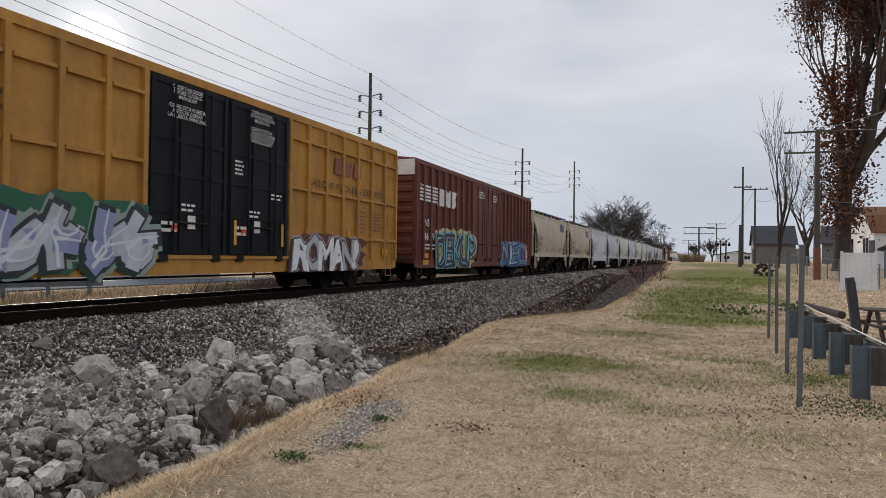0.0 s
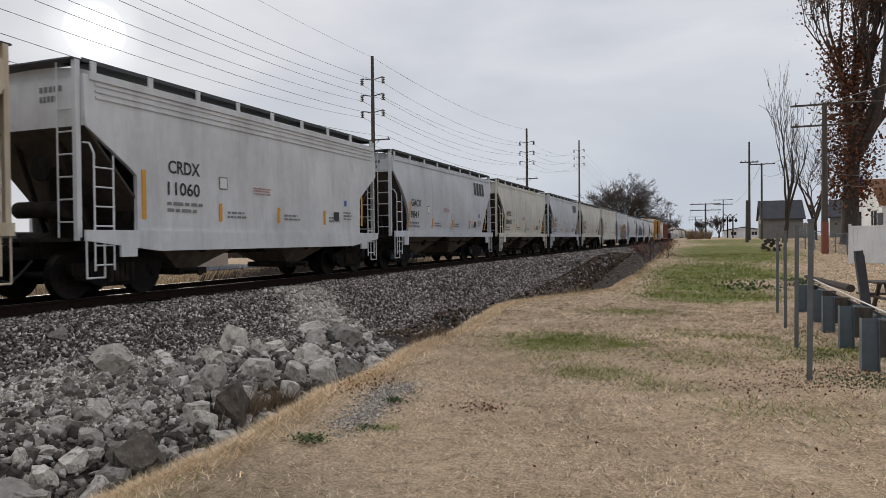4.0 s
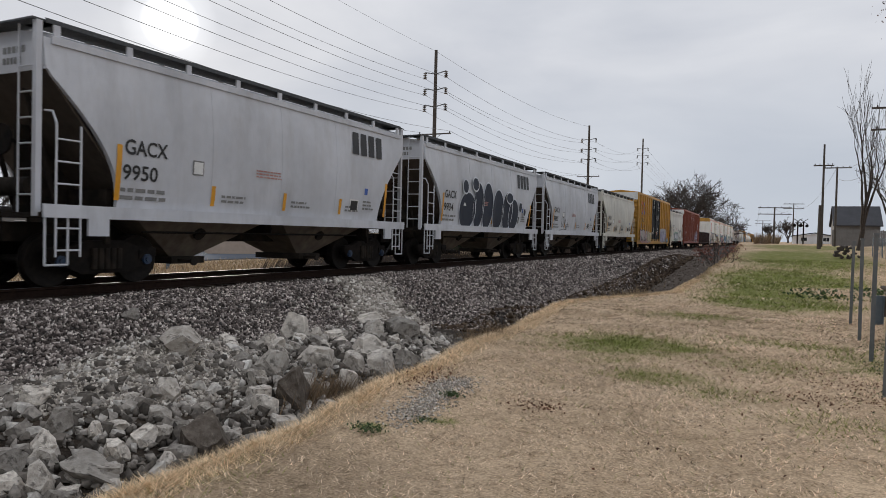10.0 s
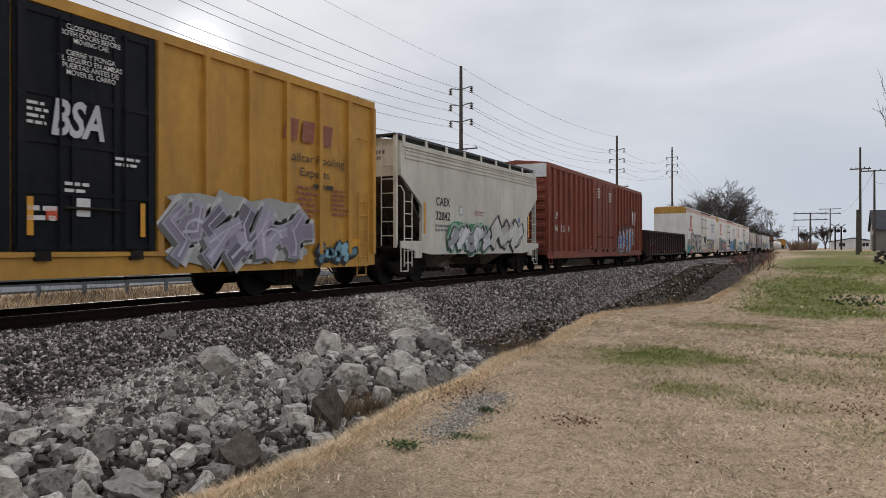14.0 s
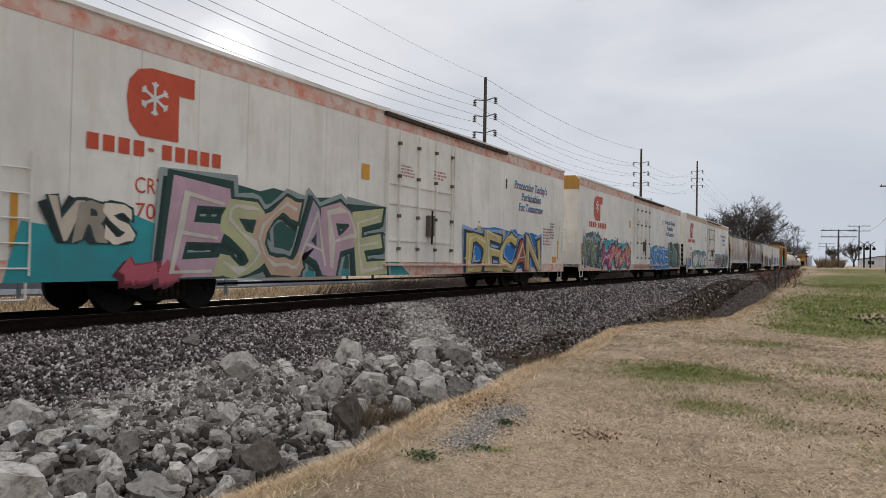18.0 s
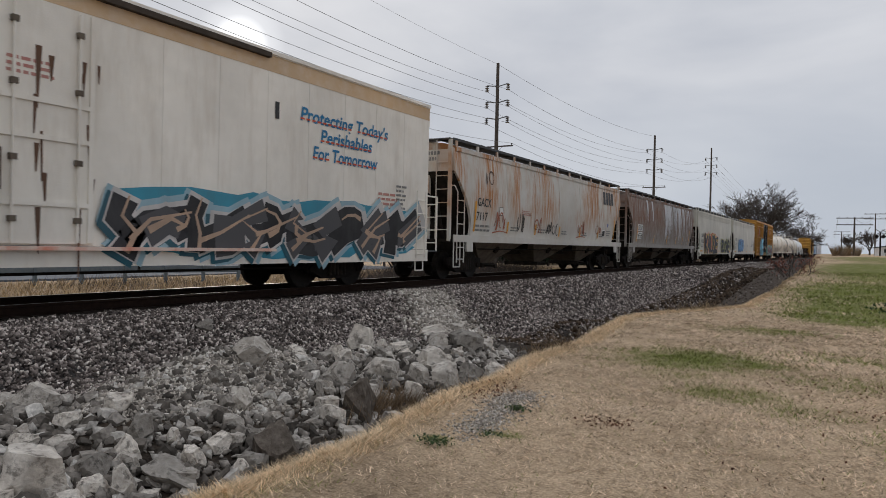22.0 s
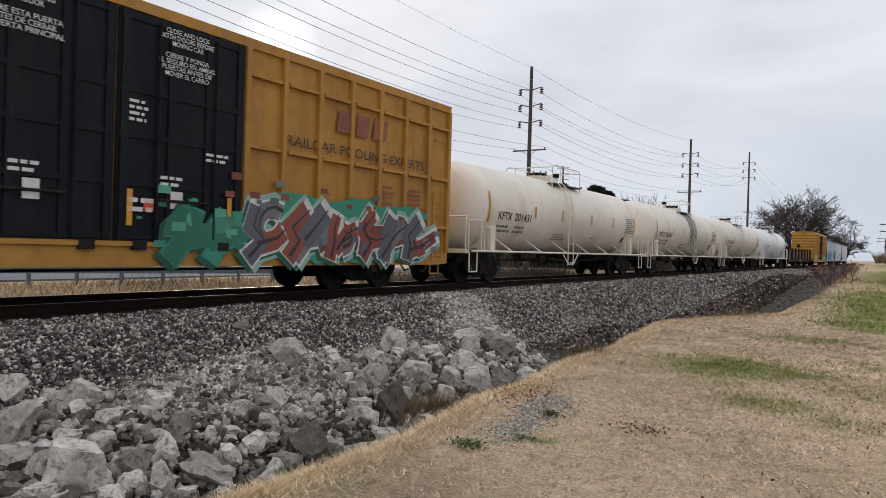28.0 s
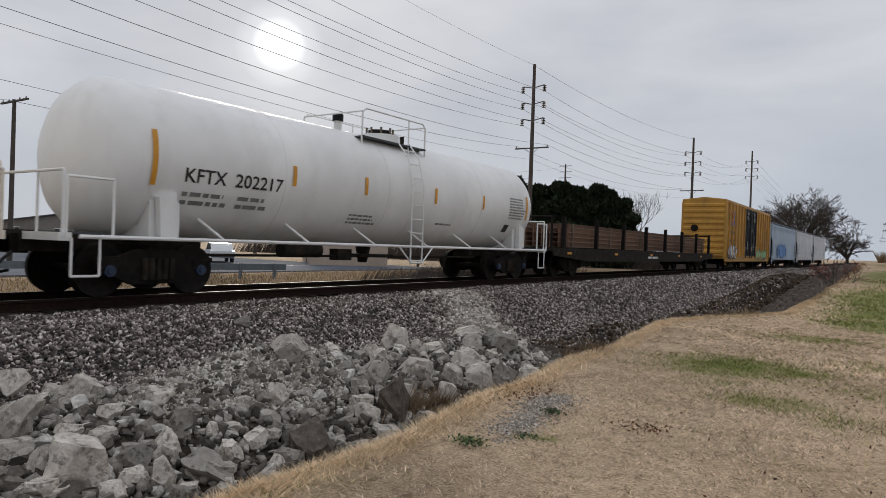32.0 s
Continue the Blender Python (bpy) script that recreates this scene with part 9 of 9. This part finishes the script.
def leaves_on(t, tips, n, spread, size, material, seed, name="leaves"):
    rg = np.random.default_rng(seed)
    C = np.array([tuple(p) for p in tips])
    C = C[rg.integers(0, len(C), n)] + rg.normal(0, spread, (n, 3))
    u = rg.normal(size=(n, 3))
    u /= np.linalg.norm(u, axis=1, keepdims=True)
    w = np.cross(u, rg.normal(size=(n, 3)))
    w /= np.linalg.norm(w, axis=1, keepdims=True)
    s = size * rg.uniform(0.5, 1.3, (n, 1))
    v = np.stack([C - u * s, C + w * s * 0.6, C + u * s, C - w * s * 0.6], 1)
    return tagged(part(name, fast_mesh(name, v.reshape(-1, 3), np.arange(4 * n).reshape(n, 4), material), None, t, "clinging leaves"), kind="stuff")


t, tips = tree("oak_tree", "tall oak with brown dead leaves still clinging", 9.3, 54.4, 25, 1.05, 4, 5, spread=0.36, first=0.27, up=0.35, limbs=7, lean=0.03, bias=0.30)
leaves_on(t, tips, 68000, 0.5, 0.105, M["oakleaf"], 5)
# ivy of brown leaves up the trunk and lower limbs
leaves_on(t, [Vector((math.cos(k) * 0.9, math.sin(k) * 0.9, 3.2 + k * 0.14)) for k in range(80)], 6500, 0.6, 0.13, M["oakleaf"], 6, "trunk_leaves")
tree("bare_tree", "slender bare tree with upright limbs", 5.8, 60, 12.0, 0.36, 11, 4, spread=0.26, first=0.15, up=0.4, limbs=4, kids=(2, 3), lean=0.1, bias=0.22)
tree("bare_tree", "bare tree with fine dense twigs", 8.5, 64.5, 9.0, 0.36, 12, 4, spread=0.55, first=0.2, limbs=5, kids=(2, 4))
tree("bare_tree", "wide bare winter tree with a rounded crown", -19.0, 169, 17.0, 1.4, 13, 5, spread=0.85, first=0.13, up=0.06, twig_r=0.032, limbs=10, kids=(3, 4))
tree("bare_tree", "smaller bare winter tree", -12.5, 220, 11.5, 0.9, 14, 4, spread=0.9, first=0.14, up=0.03, twig_r=0.05, limbs=9, kids=(3, 4))
tree("bare_tree", "young bare tree behind the track", -33, 98, 10.5, 0.3, 15, 4, spread=0.45, first=0.25, up=0.25, limbs=4)
tree("bare_tree", "young bare sapling behind the track", -33.5, 46, 9.6, 0.2, 16, 3, spread=0.35, first=0.3, up=0.35, limbs=4, twig_r=0.01)
for k, (x, y, h) in enumerate(((-1.0, 165, 4.5), (3, 185, 5.5), (-70, 60, 9), (-78, 45, 8), (-66, 78, 8), (-85, 30, 9), (-72, 20, 8))):
    tree("bare_tree", "far bare tree on the horizon", x, y, h, 0.4, 30 + k, 4, spread=0.7, first=0.2, twig_r=0.03, limbs=5)


def cedar(x, y, h, w, seed):
    t = thing("cedar_tree", "dense dark green cedar behind the track", "tree", "row of cedars", m=pose(x, y, float(ground_z(x, y)) - 0.1))
    part("trunk", Mb().tube((0, 0, 0), (0, 0, h * 0.95), 0.2, 8, 0.03), M["bark"], t)
    rg = np.random.default_rng(seed)
    n = 4200
    z = rg.uniform(0.04, 1, n)
    r = (1 - z) ** 0.5 * w * (0.35 + 0.65 * rg.random(n) ** 0.4) * (1 + 0.35 * np.sin(z * 26 + rg.uniform(0, 6)))
    a = rg.uniform(0, math.tau, n)
    C = np.stack([r * np.cos(a), r * np.sin(a), z * h], -1)
    u = np.stack([np.cos(a) * 0.6, np.sin(a) * 0.6, rg.uniform(0.1, 1.0, n)], -1) + rg.normal(0, 0.35, (n, 3))
    u /= np.linalg.norm(u, axis=1, keepdims=True)
    wv = np.cross(u, rg.normal(size=(n, 3)))
    wv /= np.linalg.norm(wv, axis=1, keepdims=True)
    s = rg.uniform(0.18, 0.5, (n, 1))
    v = np.stack([C - u * s, C + wv * s * 0.35, C + u * s, C - wv * s * 0.35], 1)
    tagged(part("foliage", fast_mesh("foliage", v.reshape(-1, 3), np.arange(4 * n).reshape(n, 4), M["conifer"]), None, t), kind="stuff")


for k, (x, y, h, w) in enumerate(((-37.5, 71, 10.3, 2.9), (-35.6, 72.2, 9.4, 3.0), (-34.2, 74.5, 10.0, 2.8), (-32.6, 73, 9.7, 3.0), (-31, 74, 9.2, 3.0), (-29.4, 75, 9.6, 3.0), (-27.8, 75.5, 8.9, 2.8), (-26.4, 76, 8.0, 2.6), (-36.4, 75, 9.6, 3.0), (-30, 78, 9.8, 3.0), (-33.2, 77, 9.7, 3.0))):
    cedar(x, y, h, w, 60 + k)


def brush(name, label, x, y, w, d, h, n, material, seed, blade=0.05):
    rg = np.random.default_rng(seed)
    xs, ys = x + rg.uniform(-w, w, n), y + rg.uniform(-d, d, n)
    return blades(name, xs, ys, h * rg.uniform(0.3, 1.0, n), np.full(n, blade), 0.5, material, label, seed)


brush("brush_thicket", "tangled grey-brown brush far off", -58, 75, 24, 10, 3.5, 5000, M["twig"], 71, 0.09)
brush("brush_thicket", "tangled grey-brown brush by the track", -24, 95, 5, 22, 3.0, 3500, M["twig"], 72, 0.07)
brush("brush_thicket", "dry brown brush at the end of the lawn", -0.9, 97, 1.4, 5, 1.5, 1500, M["weed"], 73, 0.05)
brush("brush_thicket", "low dark shrubs by the road", -19.0, 27, 1.3, 4.0, 1.1, 2200, M["twig"], 74, 0.025)
brush("brush_thicket", "dark twiggy hedge behind the track", -20.5, 38, 1.6, 8.5, 1.3, 4500, M["twig"], 76, 0.03)
brush("brush_thicket", "dry brown weeds at the hedge foot", -18.6, 36, 1.2, 11, 0.5, 2500, M["weed"], 77, 0.03)
brush("brush_thicket", "thin bare weeds by the road", -24, 17, 3.0, 3.0, 0.9, 500, M["twig"], 75, 0.015)
t = thing("dead_shrub", "dead rusty-leaved shrub on the ditch bank", "shrub", m=pose(-2.75, 42, float(ground_z(-2.75, 42)) - 0.05))
tp = []
for k in range(11):
    sb = []
    branches(random.Random(80 + k), (0.55 * math.cos(k), 0.9 * math.sin(k * 2), 0), (math.cos(k) * 0.8, math.sin(k) * 0.8, 0.9), 0.55, 0.025, 2, sb, tp)
    mb = Mb()
    for p, q, r, r2, dd in sb:
        mb.tube(p, q, max(r, 0.012), 4, max(r2, 0.01), cap=False)
    part("stem", mb, M["twig"], t)
leaves_on(t, tp, 520, 0.16, 0.06, paint((0.22, 0.075, 0.045)), 85)
tree("bare_tree", "thin bare sapling on the ditch bank", -2.9, 40, 2.0, 0.05, 86, 2, spread=0.4, first=0.3, limbs=3, twig_r=0.008)


# ---- yard things along the lawn ----
def steel_post(x, y, top, lean):
    z = float(ground_z(x, y))
    p = thing("fence_post", "bare steel fence post standing in the lawn", "fence post", "row of fence posts", m=pose(x, y, z - 0.1, 0, lean, 0))
    h = top - z + 0.1
    part("shaft", Mb().prism([(-0.028, -0.004), (0.028, -0.004), (0.028, 0.004), (0.005, 0.004), (0.005, 0.03), (-0.005, 0.03), (-0.005, 0.004), (-0.028, 0.004)], 2, 0, h), M["post"], p)
    for k in range(5):
        part("stud", Mb().box(-0.012, 0.012, -0.012, -0.004, 0.5 + k * 0.28, 0.53 + k * 0.28), M["post"], p)
    part("cap", Mb().box(-0.034, 0.034, -0.02, 0.036, h, h + 0.03), M["post"], p)


for x, y, top, le in ((1.09, 8.41, 1.74, 0.6), (1.28, 11.3, 1.72, 0.3), (1.40, 14.0, 1.66, -0.2), (1.49, 16.6, 1.62, 0.3)):
    steel_post(x, y, top, le)


def guard_post(x, y):
    z = float(ground_z(x, y))
    p = thing("guardrail_post", "blue-grey steel guardrail post with a wood block", "guardrail post", "row of guardrail posts", m=pose(x, y, z - 0.15))
    h = 0.78
    part("web", Mb().box(-0.09, 0.09, -0.005, 0.005, 0, h), M["blueiron"], p)
    for s in (-1, 1):
        part("flange", Mb().box(s * 0.09 - 0.006, s * 0.09 + 0.006, -0.07, 0.07, 0, h), M["blueiron"], p)
    part("block", Mb().box(0.10, 0.32, -0.08, 0.08, 0.33, h - 0.01), M["wood"], p, "weathered wood spacer block")


for k, (x, y) in enumerate(((1.87, 9.5), (1.96, 11.52), (2.01, 13.44), (2.03, 14.95), (2.05, 17.2))):
    guard_post(x, y)
z = float(ground_z(2.4, 13))
g = thing("guardrail", "old corrugated steel guardrail behind its posts", "guardrail")
part("beam", Mb().prism([(2.30, z + 0.30), (2.37, z + 0.36), (2.30, z + 0.43), (2.37, z + 0.50), (2.30, z + 0.57), (2.285, z + 0.57), (2.355, z + 0.50), (2.285, z + 0.43), (2.355, z + 0.36), (2.285, z + 0.30)], 1, 8.0, 18.5), M["blueiron"], g)
part("rope", Mb().pipe([(2.25, 8.5, z + 0.62), (2.22, 12, z + 0.66), (2.25, 17.5, z + 0.7)], 0.012), M["white"], g)
mb = Mb()
mb.tube((2.7, 22, 0.42), (2.55, 14.6, 0.60), 0.055, 8, 0.075)
solid("fallen_log", mb, M["bark"], "dark fallen log resting on the guardrail", "log", smooth=True)
t = thing("picnic_table", "dark weathered wooden picnic table", "table", m=pose(4.1, 16.6, float(ground_z(4.1, 16.6)), 0, 0, 8))
for k in range(5):
    part("top_plank", Mb().box(-0.9, 0.9, -0.36 + k * 0.15, -0.23 + k * 0.15, 0.72, 0.76), M["wood"], t)
for s in (-1, 1):
    part("bench_plank", Mb().box(-0.9, 0.9, s * 0.65 - 0.12, s * 0.65 + 0.12, 0.43, 0.47), M["wood"], t)
    for e in (-1, 1):
        part("leg", Mb().tube((s * 0.65, e * 0.6, 0), (s * 0.65, e * 0.15, 0.72), 0.045, 6), M["wood"], t)
    part("crossbar", Mb().box(s * 0.65 - 0.03, s * 0.65 + 0.03, -0.72, 0.72, 0.38, 0.43), M["wood"], t)
pst = thing("leaning_post", "dark leaning timber post", "post", m=pose(2.72, 13.85, float(ground_z(2.7, 13.8)) - 0.1, 0, -7, 0))
part("shaft", Mb().box(-0.07, 0.07, -0.07, 0.07, 0, 1.45), M["darkroof"], pst)
part("cap", Mb().tube((0, 0, 1.45), (0, 0, 1.52), 0.075, 8), M["darkroof"], pst)
pl = thing("wood_pile", "dark heap of stacked firewood", "wood pile", m=pose(3.95, 48, float(ground_z(3.95, 48))))
rw = random.Random(9)
for k in range(26):
    a, b = rw.uniform(-0.7, 0.7), rw.uniform(0.05, 0.8)
    part("log", Mb().tube((a * (1 - b * 0.5), -0.4, b), (a * (1 - b * 0.5) + rw.uniform(-0.1, 0.1), 0.4, b + rw.uniform(-0.05, 0.05)), rw.uniform(0.06, 0.11), 7), M["bark"], pl)

# white vinyl fence
fz = float(ground_z(6.9, 37.4))
vf = thing("vinyl_fence", "white vinyl privacy fence panel", "fence", m=pose(6.45, 37.5, fz, 0, 0, -11))
for k in range(9):
    part("board", Mb().box(k * 0.152, k * 0.152 + 0.146, 0, 0.03, 0.06, 1.78), M["vinyl"], vf)
for k in (0, 1.38):
    part("post", Mb().box(k - 0.06, k + 0.06, -0.06, 0.06, 0, 1.92), M["vinyl"], vf)
for zz in (0.08, 1.72):
    part("rail", Mb().box(0, 1.38, -0.02, 0.05, zz, zz + 0.12), M["vinyl"], vf)
cf = thing("chain_link_fence", "low galvanised chain-link fence along the yard", "fence")
for k in range(9):
    x, y = 5.6 + k * 0.35, 50.5 - k * 1.4
    z = float(ground_z(x, y))
    part("post", Mb().tube((x, y, z), (x, y, z + 1.25), 0.03, 6), M["blueiron"], cf)
    if k:
        part("top_rail", Mb().tube((x - 0.35, y + 1.4, z + 1.22), (x, y, z + 1.22), 0.02, 5), M["blueiron"], cf)
        wires_ = Mb()
        for j in range(9):
            t0 = j / 9
            wires_.tube((x - 0.35 * (1 - t0), y + 1.4 * (1 - t0), z), (x - 0.35 * max(0, 1 - t0 - 0.35), y + 1.4 * max(0, 1 - t0 - 0.35), z + 1.2), 0.006, 3, cap=False)
            wires_.tube((x - 0.35 * (1 - t0), y + 1.4 * (1 - t0), z + 1.2), (x - 0.35 * max(0, 1 - t0 - 0.35), y + 1.4 * max(0, 1 - t0 - 0.35), z), 0.006, 3, cap=False)
        part("mesh", wires_, M["blueiron"], cf)


# ---- houses and sheds ----
def house(name, label, x, y, w, d, wall, ridge, wall_m, roof_m, rz=0.0, gambrel=False, windows=2, category="house"):
    z = float(ground_z(x, y)) - 0.1
    t = thing(name, label, category, m=pose(x, y, z, 0, 0, rz))
    part("wall_shell", Mb().box(-w / 2, w / 2, -d / 2, d / 2, 0, wall), M[wall_m], t)
    if gambrel:
        prof = [(-w / 2 - 0.15, wall - 0.1), (-w / 2 * 0.66, wall + (ridge - wall) * 0.62), (0, ridge), (w / 2 * 0.66, wall + (ridge - wall) * 0.62), (w / 2 + 0.15, wall - 0.1)]
    else:
        prof = [(-w / 2 - 0.3, wall - 0.08), (0, ridge), (w / 2 + 0.3, wall - 0.08)]
    gable = [(-w / 2, wall)] + [(a * 0.94, b - 0.08) for a, b in prof[1:-1]] + [(w / 2, wall)]
    part("gable", Mb().prism(gable, 1, -d / 2, d / 2), M[wall_m], t)
    ext = [(a, b) for a, b in prof] + [(a, b + 0.14) for a, b in reversed(prof)]
    part("roof", Mb().prism(ext, 1, -d / 2 - 0.25, d / 2 + 0.25), M[roof_m], t)
    for k in range(windows):
        a = -w / 2 + w * (k + 0.5) / windows
        wn = part("window", Mb().box(a - 0.4, a + 0.4, -d / 2 - 0.03, -d / 2 + 0.01, wall * 0.42, wall * 0.85), M["carglass"], t)
        part("window_frame", Mb().box(a - 0.47, a + 0.47, -d / 2 - 0.02, -d / 2 + 0.012, wall * 0.42 - 0.07, wall * 0.42).box(a - 0.47, a + 0.47, -d / 2 - 0.02, -d / 2 + 0.012, wall * 0.85, wall * 0.85 + 0.07).box(a - 0.02, a + 0.02, -d / 2 - 0.045, -d / 2 - 0.031, wall * 0.42, wall * 0.85), M["white"], wn)
    part("door", Mb().box(w * 0.36, w * 0.36 + 0.85, -d / 2 - 0.025, -d / 2 + 0.01, 0.1, min(wall - 0.15, 2.1)), M["darkroof"], t)
    return t


house("garden_shed", "white garden shed with brown gambrel roof", 13.6, 60.5, 5.0, 4.5, 2.7, 4.6, "vinyl", "shingle", -78, True, 2, "shed")
house("house", "dark-roofed grey house far across the yards", 8.8, 97, 6.5, 4.6, 2.4, 4.7, "greywall", "darkroof", 90, False, 2)
house("house", "white house with grey roof behind the trees", 16.5, 86, 6, 7, 2.2, 4.1, "greywall", "darkroof", 78, False, 2)
house("house", "low brick house with white trim", 22, 92, 9, 9, 2.6, 4.6, "brickwall", "darkroof", 5, False, 3)
house("house", "low pale building by the far crossing", 5.6, 120, 6, 3, 1.2, 1.7, "vinyl", "darkroof", 0, False, 2)
house("house", "small dark-roofed shed by the fence", 12.2, 48, 3.0, 3.0, 1.7, 2.5, "blueiron", "darkroof", -20, False, 1, "shed")
bf = thing("board_fence", "weathered grey board fence across the yards", "fence", m=pose(5.3, 80, float(ground_z(5.3, 80)) - 0.05))
for k in range(34):
    part("board", Mb().box(k * 0.15, k * 0.15 + 0.14, -0.012, 0.012, 0.05, 1.65 + 0.03 * (k % 3)), M["greywall"], bf)
for zz in (0.35, 1.3):
    part("rail", Mb().box(0, 5.1, 0.013, 0.06, zz, zz + 0.09), M["greywall"], bf)
# flag and crossing signals
fl = thing("flagpole", "small flag on a pole beside the shed", "flag", m=pose(10.6, 58.5, float(ground_z(10.6, 58.5))))
part("pole", Mb().tube((0, 0, 0), (0, 0, 4.9), 0.03, 6), M["post"], fl)
part("flag_field", Mb().prism([(0.03, 4.75), (0.03, 4.3), (0.22, 3.6), (0.4, 4.0), (0.35, 4.6)], 1, -0.01, 0.01), M["bluemark"], fl)
part("flag_stripe", Mb().prism([(0.03, 3.9), (0.22, 3.3), (0.36, 3.5), (0.2, 4.1)], 1, -0.02, 0.0), M["redmark"], fl)
for k, x in enumerate((2.7, 3.4)):
    cs = thing("crossing_signal", "dark railway crossing signal mast", "signal", "crossing signals", m=pose(x, 100 + k, float(ground_z(x, 100))))
    part("mast", Mb().tube((0, 0, 0), (0, 0, 2.9), 0.09, 8), M["steel"], cs)
    for s in (-1, 1):
        part("lamp_hood", Mb().tube((s * 0.38, -0.2, 2.4), (s * 0.38, 0.05, 2.4), 0.2, 10), M["steel"], cs)
        part("crossbuck", Mb().tube((s * 0.5, 0, 2.6), (-s * 0.5, 0, 3.3), 0.06, 4), M["post"], cs)

# ---- beyond the track: road, lot, long shed, vehicles ----
def sheet(name, x0, x1, y0, y1, z, material, label, category):
    return solid(name, Mb().box(x0, x1, y0, y1, z - 0.1, z), material, label, category, kind="structure")


sheet("road", -43.5, -30.5, -60, 46, -0.27, M["asphalt"], "blue-grey asphalt road beyond the track", "road")
sheet("parking_lot", -63, -43.5, 18, 42, -0.262, M["asphalt"], "asphalt lot in front of the sheds", "pavement")
for k in range(10):
    tagged(solid("lane_line", Mb().box(-37.1, -36.98, -20 + k * 6, -17 + k * 6, -0.268, -0.262), M["white"], "white painted lane dash on the road", "road marking"), group="lane dashes")
b = thing("long_shed", "low tan metal-sided shed across the road", "building", m=pose(-43, 42.5, -0.3, 0, 0, -42))
part("wall_shell", Mb().box(-7, 7, 0, 6, 0, 2.9), M["siding"], b)
part("roof", Mb().prism([(-7.3, 2.9), (0, 3.7), (7.3, 2.9), (7.3, 2.8), (-7.3, 2.8)], 1, -0.3, 6.3), M["darkroof"], b)
for k in range(44):
    part("siding_rib", Mb().box(-6.95 + k * 0.317, -6.85 + k * 0.317, -0.04, 0.0, 0.05, 2.85), M["siding"], b)
part("door", Mb().box(1.5, 2.6, -0.06, -0.041, 0.0, 2.2), M["darkroof"], b)
house("house", "far dark storage building beyond the lot", -75, 40, 16, 7, 2.8, 4.2, "greywall", "darkroof", 60, False, 4, "building")
gr = thing("road_guardrail", "galvanised guardrail beside the road", "guardrail")
for k in range(9):
    part("post", Mb().box(-29.6 + k * 0.55 - 0.06, -29.6 + k * 0.55 + 0.06, 10 + k * 1.6 - 0.06, 10 + k * 1.6 + 0.06, -0.4, 0.42), M["blueiron"], gr)
part("beam", Mb().add([(-29.9, 9, 0.1), (-25.1, 23.4, 0.1), (-25.1, 23.4, 0.4), (-29.9, 9, 0.4), (-29.85, 9, 0.1), (-25.05, 23.4, 0.1), (-25.05, 23.4, 0.4), (-29.85, 9, 0.4)], [(0, 1, 2, 3), (4, 5, 6, 7), (0, 1, 5, 4), (3, 2, 6, 7), (0, 3, 7, 4), (1, 2, 6, 5)]), M["blueiron"], gr)


def vehicle(name, label, x, y, rz, prof_body, prof_cab, length_axles, w=0.95):
    t = thing(name, label, "vehicle", "parked vehicles", m=pose(x, y, -0.26, 0, 0, rz))
    part("body", Mb().prism(prof_body, 1, -w, w), M["carwhite"], t)
    part("cabin", Mb().prism(prof_cab, 1, -w + 0.1, w - 0.1), M["carwhite"], t)
    g = [(a * 0.93, b - 0.08 if b > 1.2 else b + 0.02) for a, b in prof_cab]
    part("side_glass", Mb().prism(g, 1, -w + 0.085, -w + 0.099), M["carglass"], t)
    part("side_glass", Mb().prism(g, 1, w - 0.099, w - 0.085), M["carglass"], t)
    for a in length_axles:
        for s in (-1, 1):
            wh = part("wheel", Mb().tube((a, s * (w - 0.2), 0.34), (a, s * (w + 0.01), 0.34), 0.34, 16), M["rubber"], t)
            part("rim", Mb().tube((a, s * (w - 0.01), 0.34), (a, s * (w + 0.02), 0.34), 0.2, 12), M["grate"], wh)
    part("bumper", Mb().box(prof_body[0][0] - 0.06, prof_body[0][0] + 0.05, -w + 0.05, w - 0.05, 0.4, 0.6), M["grate"], t)


PICK = [(-2.7, 0.45), (-2.7, 0.98), (-0.6, 1.0), (1.1, 1.05), (2.5, 1.0), (2.7, 0.85), (2.7, 0.45)]
PCAB = [(-0.6, 1.0), (-0.5, 1.75), (0.75, 1.78), (1.35, 1.05)]
vehicle("pickup_truck", "white pickup truck parked in the lot", -54.2, 26.5, 150, PICK, PCAB, (-1.7, 1.75))
vehicle("pickup_truck", "white crew-cab pickup truck parked in the lot", -50.8, 30.6, 150, PICK, PCAB, (-1.7, 1.75))
vehicle("parked_car", "white hatchback car parked by the shed", -43.2, 33.5, 150, [(-2.1, 0.35), (-2.1, 0.85), (-1.6, 0.95), (1.2, 0.9), (2.1, 0.72), (2.1, 0.35)], [(-1.75, 0.93), (-1.3, 1.4), (0.1, 1.48), (1.2, 0.9)], (-1.3, 1.35), 0.88)


# ---- what moves ----
def motions():
    times = (0, 4, 8, 12, 16, 20, 24, 28, 32)
    for car, y0 in TRAIN:
        walk(car, [(t, pose(TRACK_X, y0 - s_of(t), RAIL_Z)) for t in times])
    # the wheels roll; all wheelsets at one end of a truck share one set of keys
    total = s_of(32) - s_of(0)
    n = int(total / 0.457 / radians(55)) + 1
    first = {}
    for w, s in WHEELS:
        if s not in first:
            rows = []
            for i in range(n + 1):
                t = 32.0 * i / n
                a = (s_of(t) - s_of(0)) / 0.457
                rows.append((t, pose(0, s * 0.89, -0.043, math.degrees(a), 0, 0)))
            walk(w, rows)
            first[s] = w
        else:
            w.rotation_mode = "QUATERNION"
            src = first[s].animation_data
            w.animation_data_create()
            w.animation_data.action = src.action
            w.animation_data.action_slot = src.action_slot


motions()
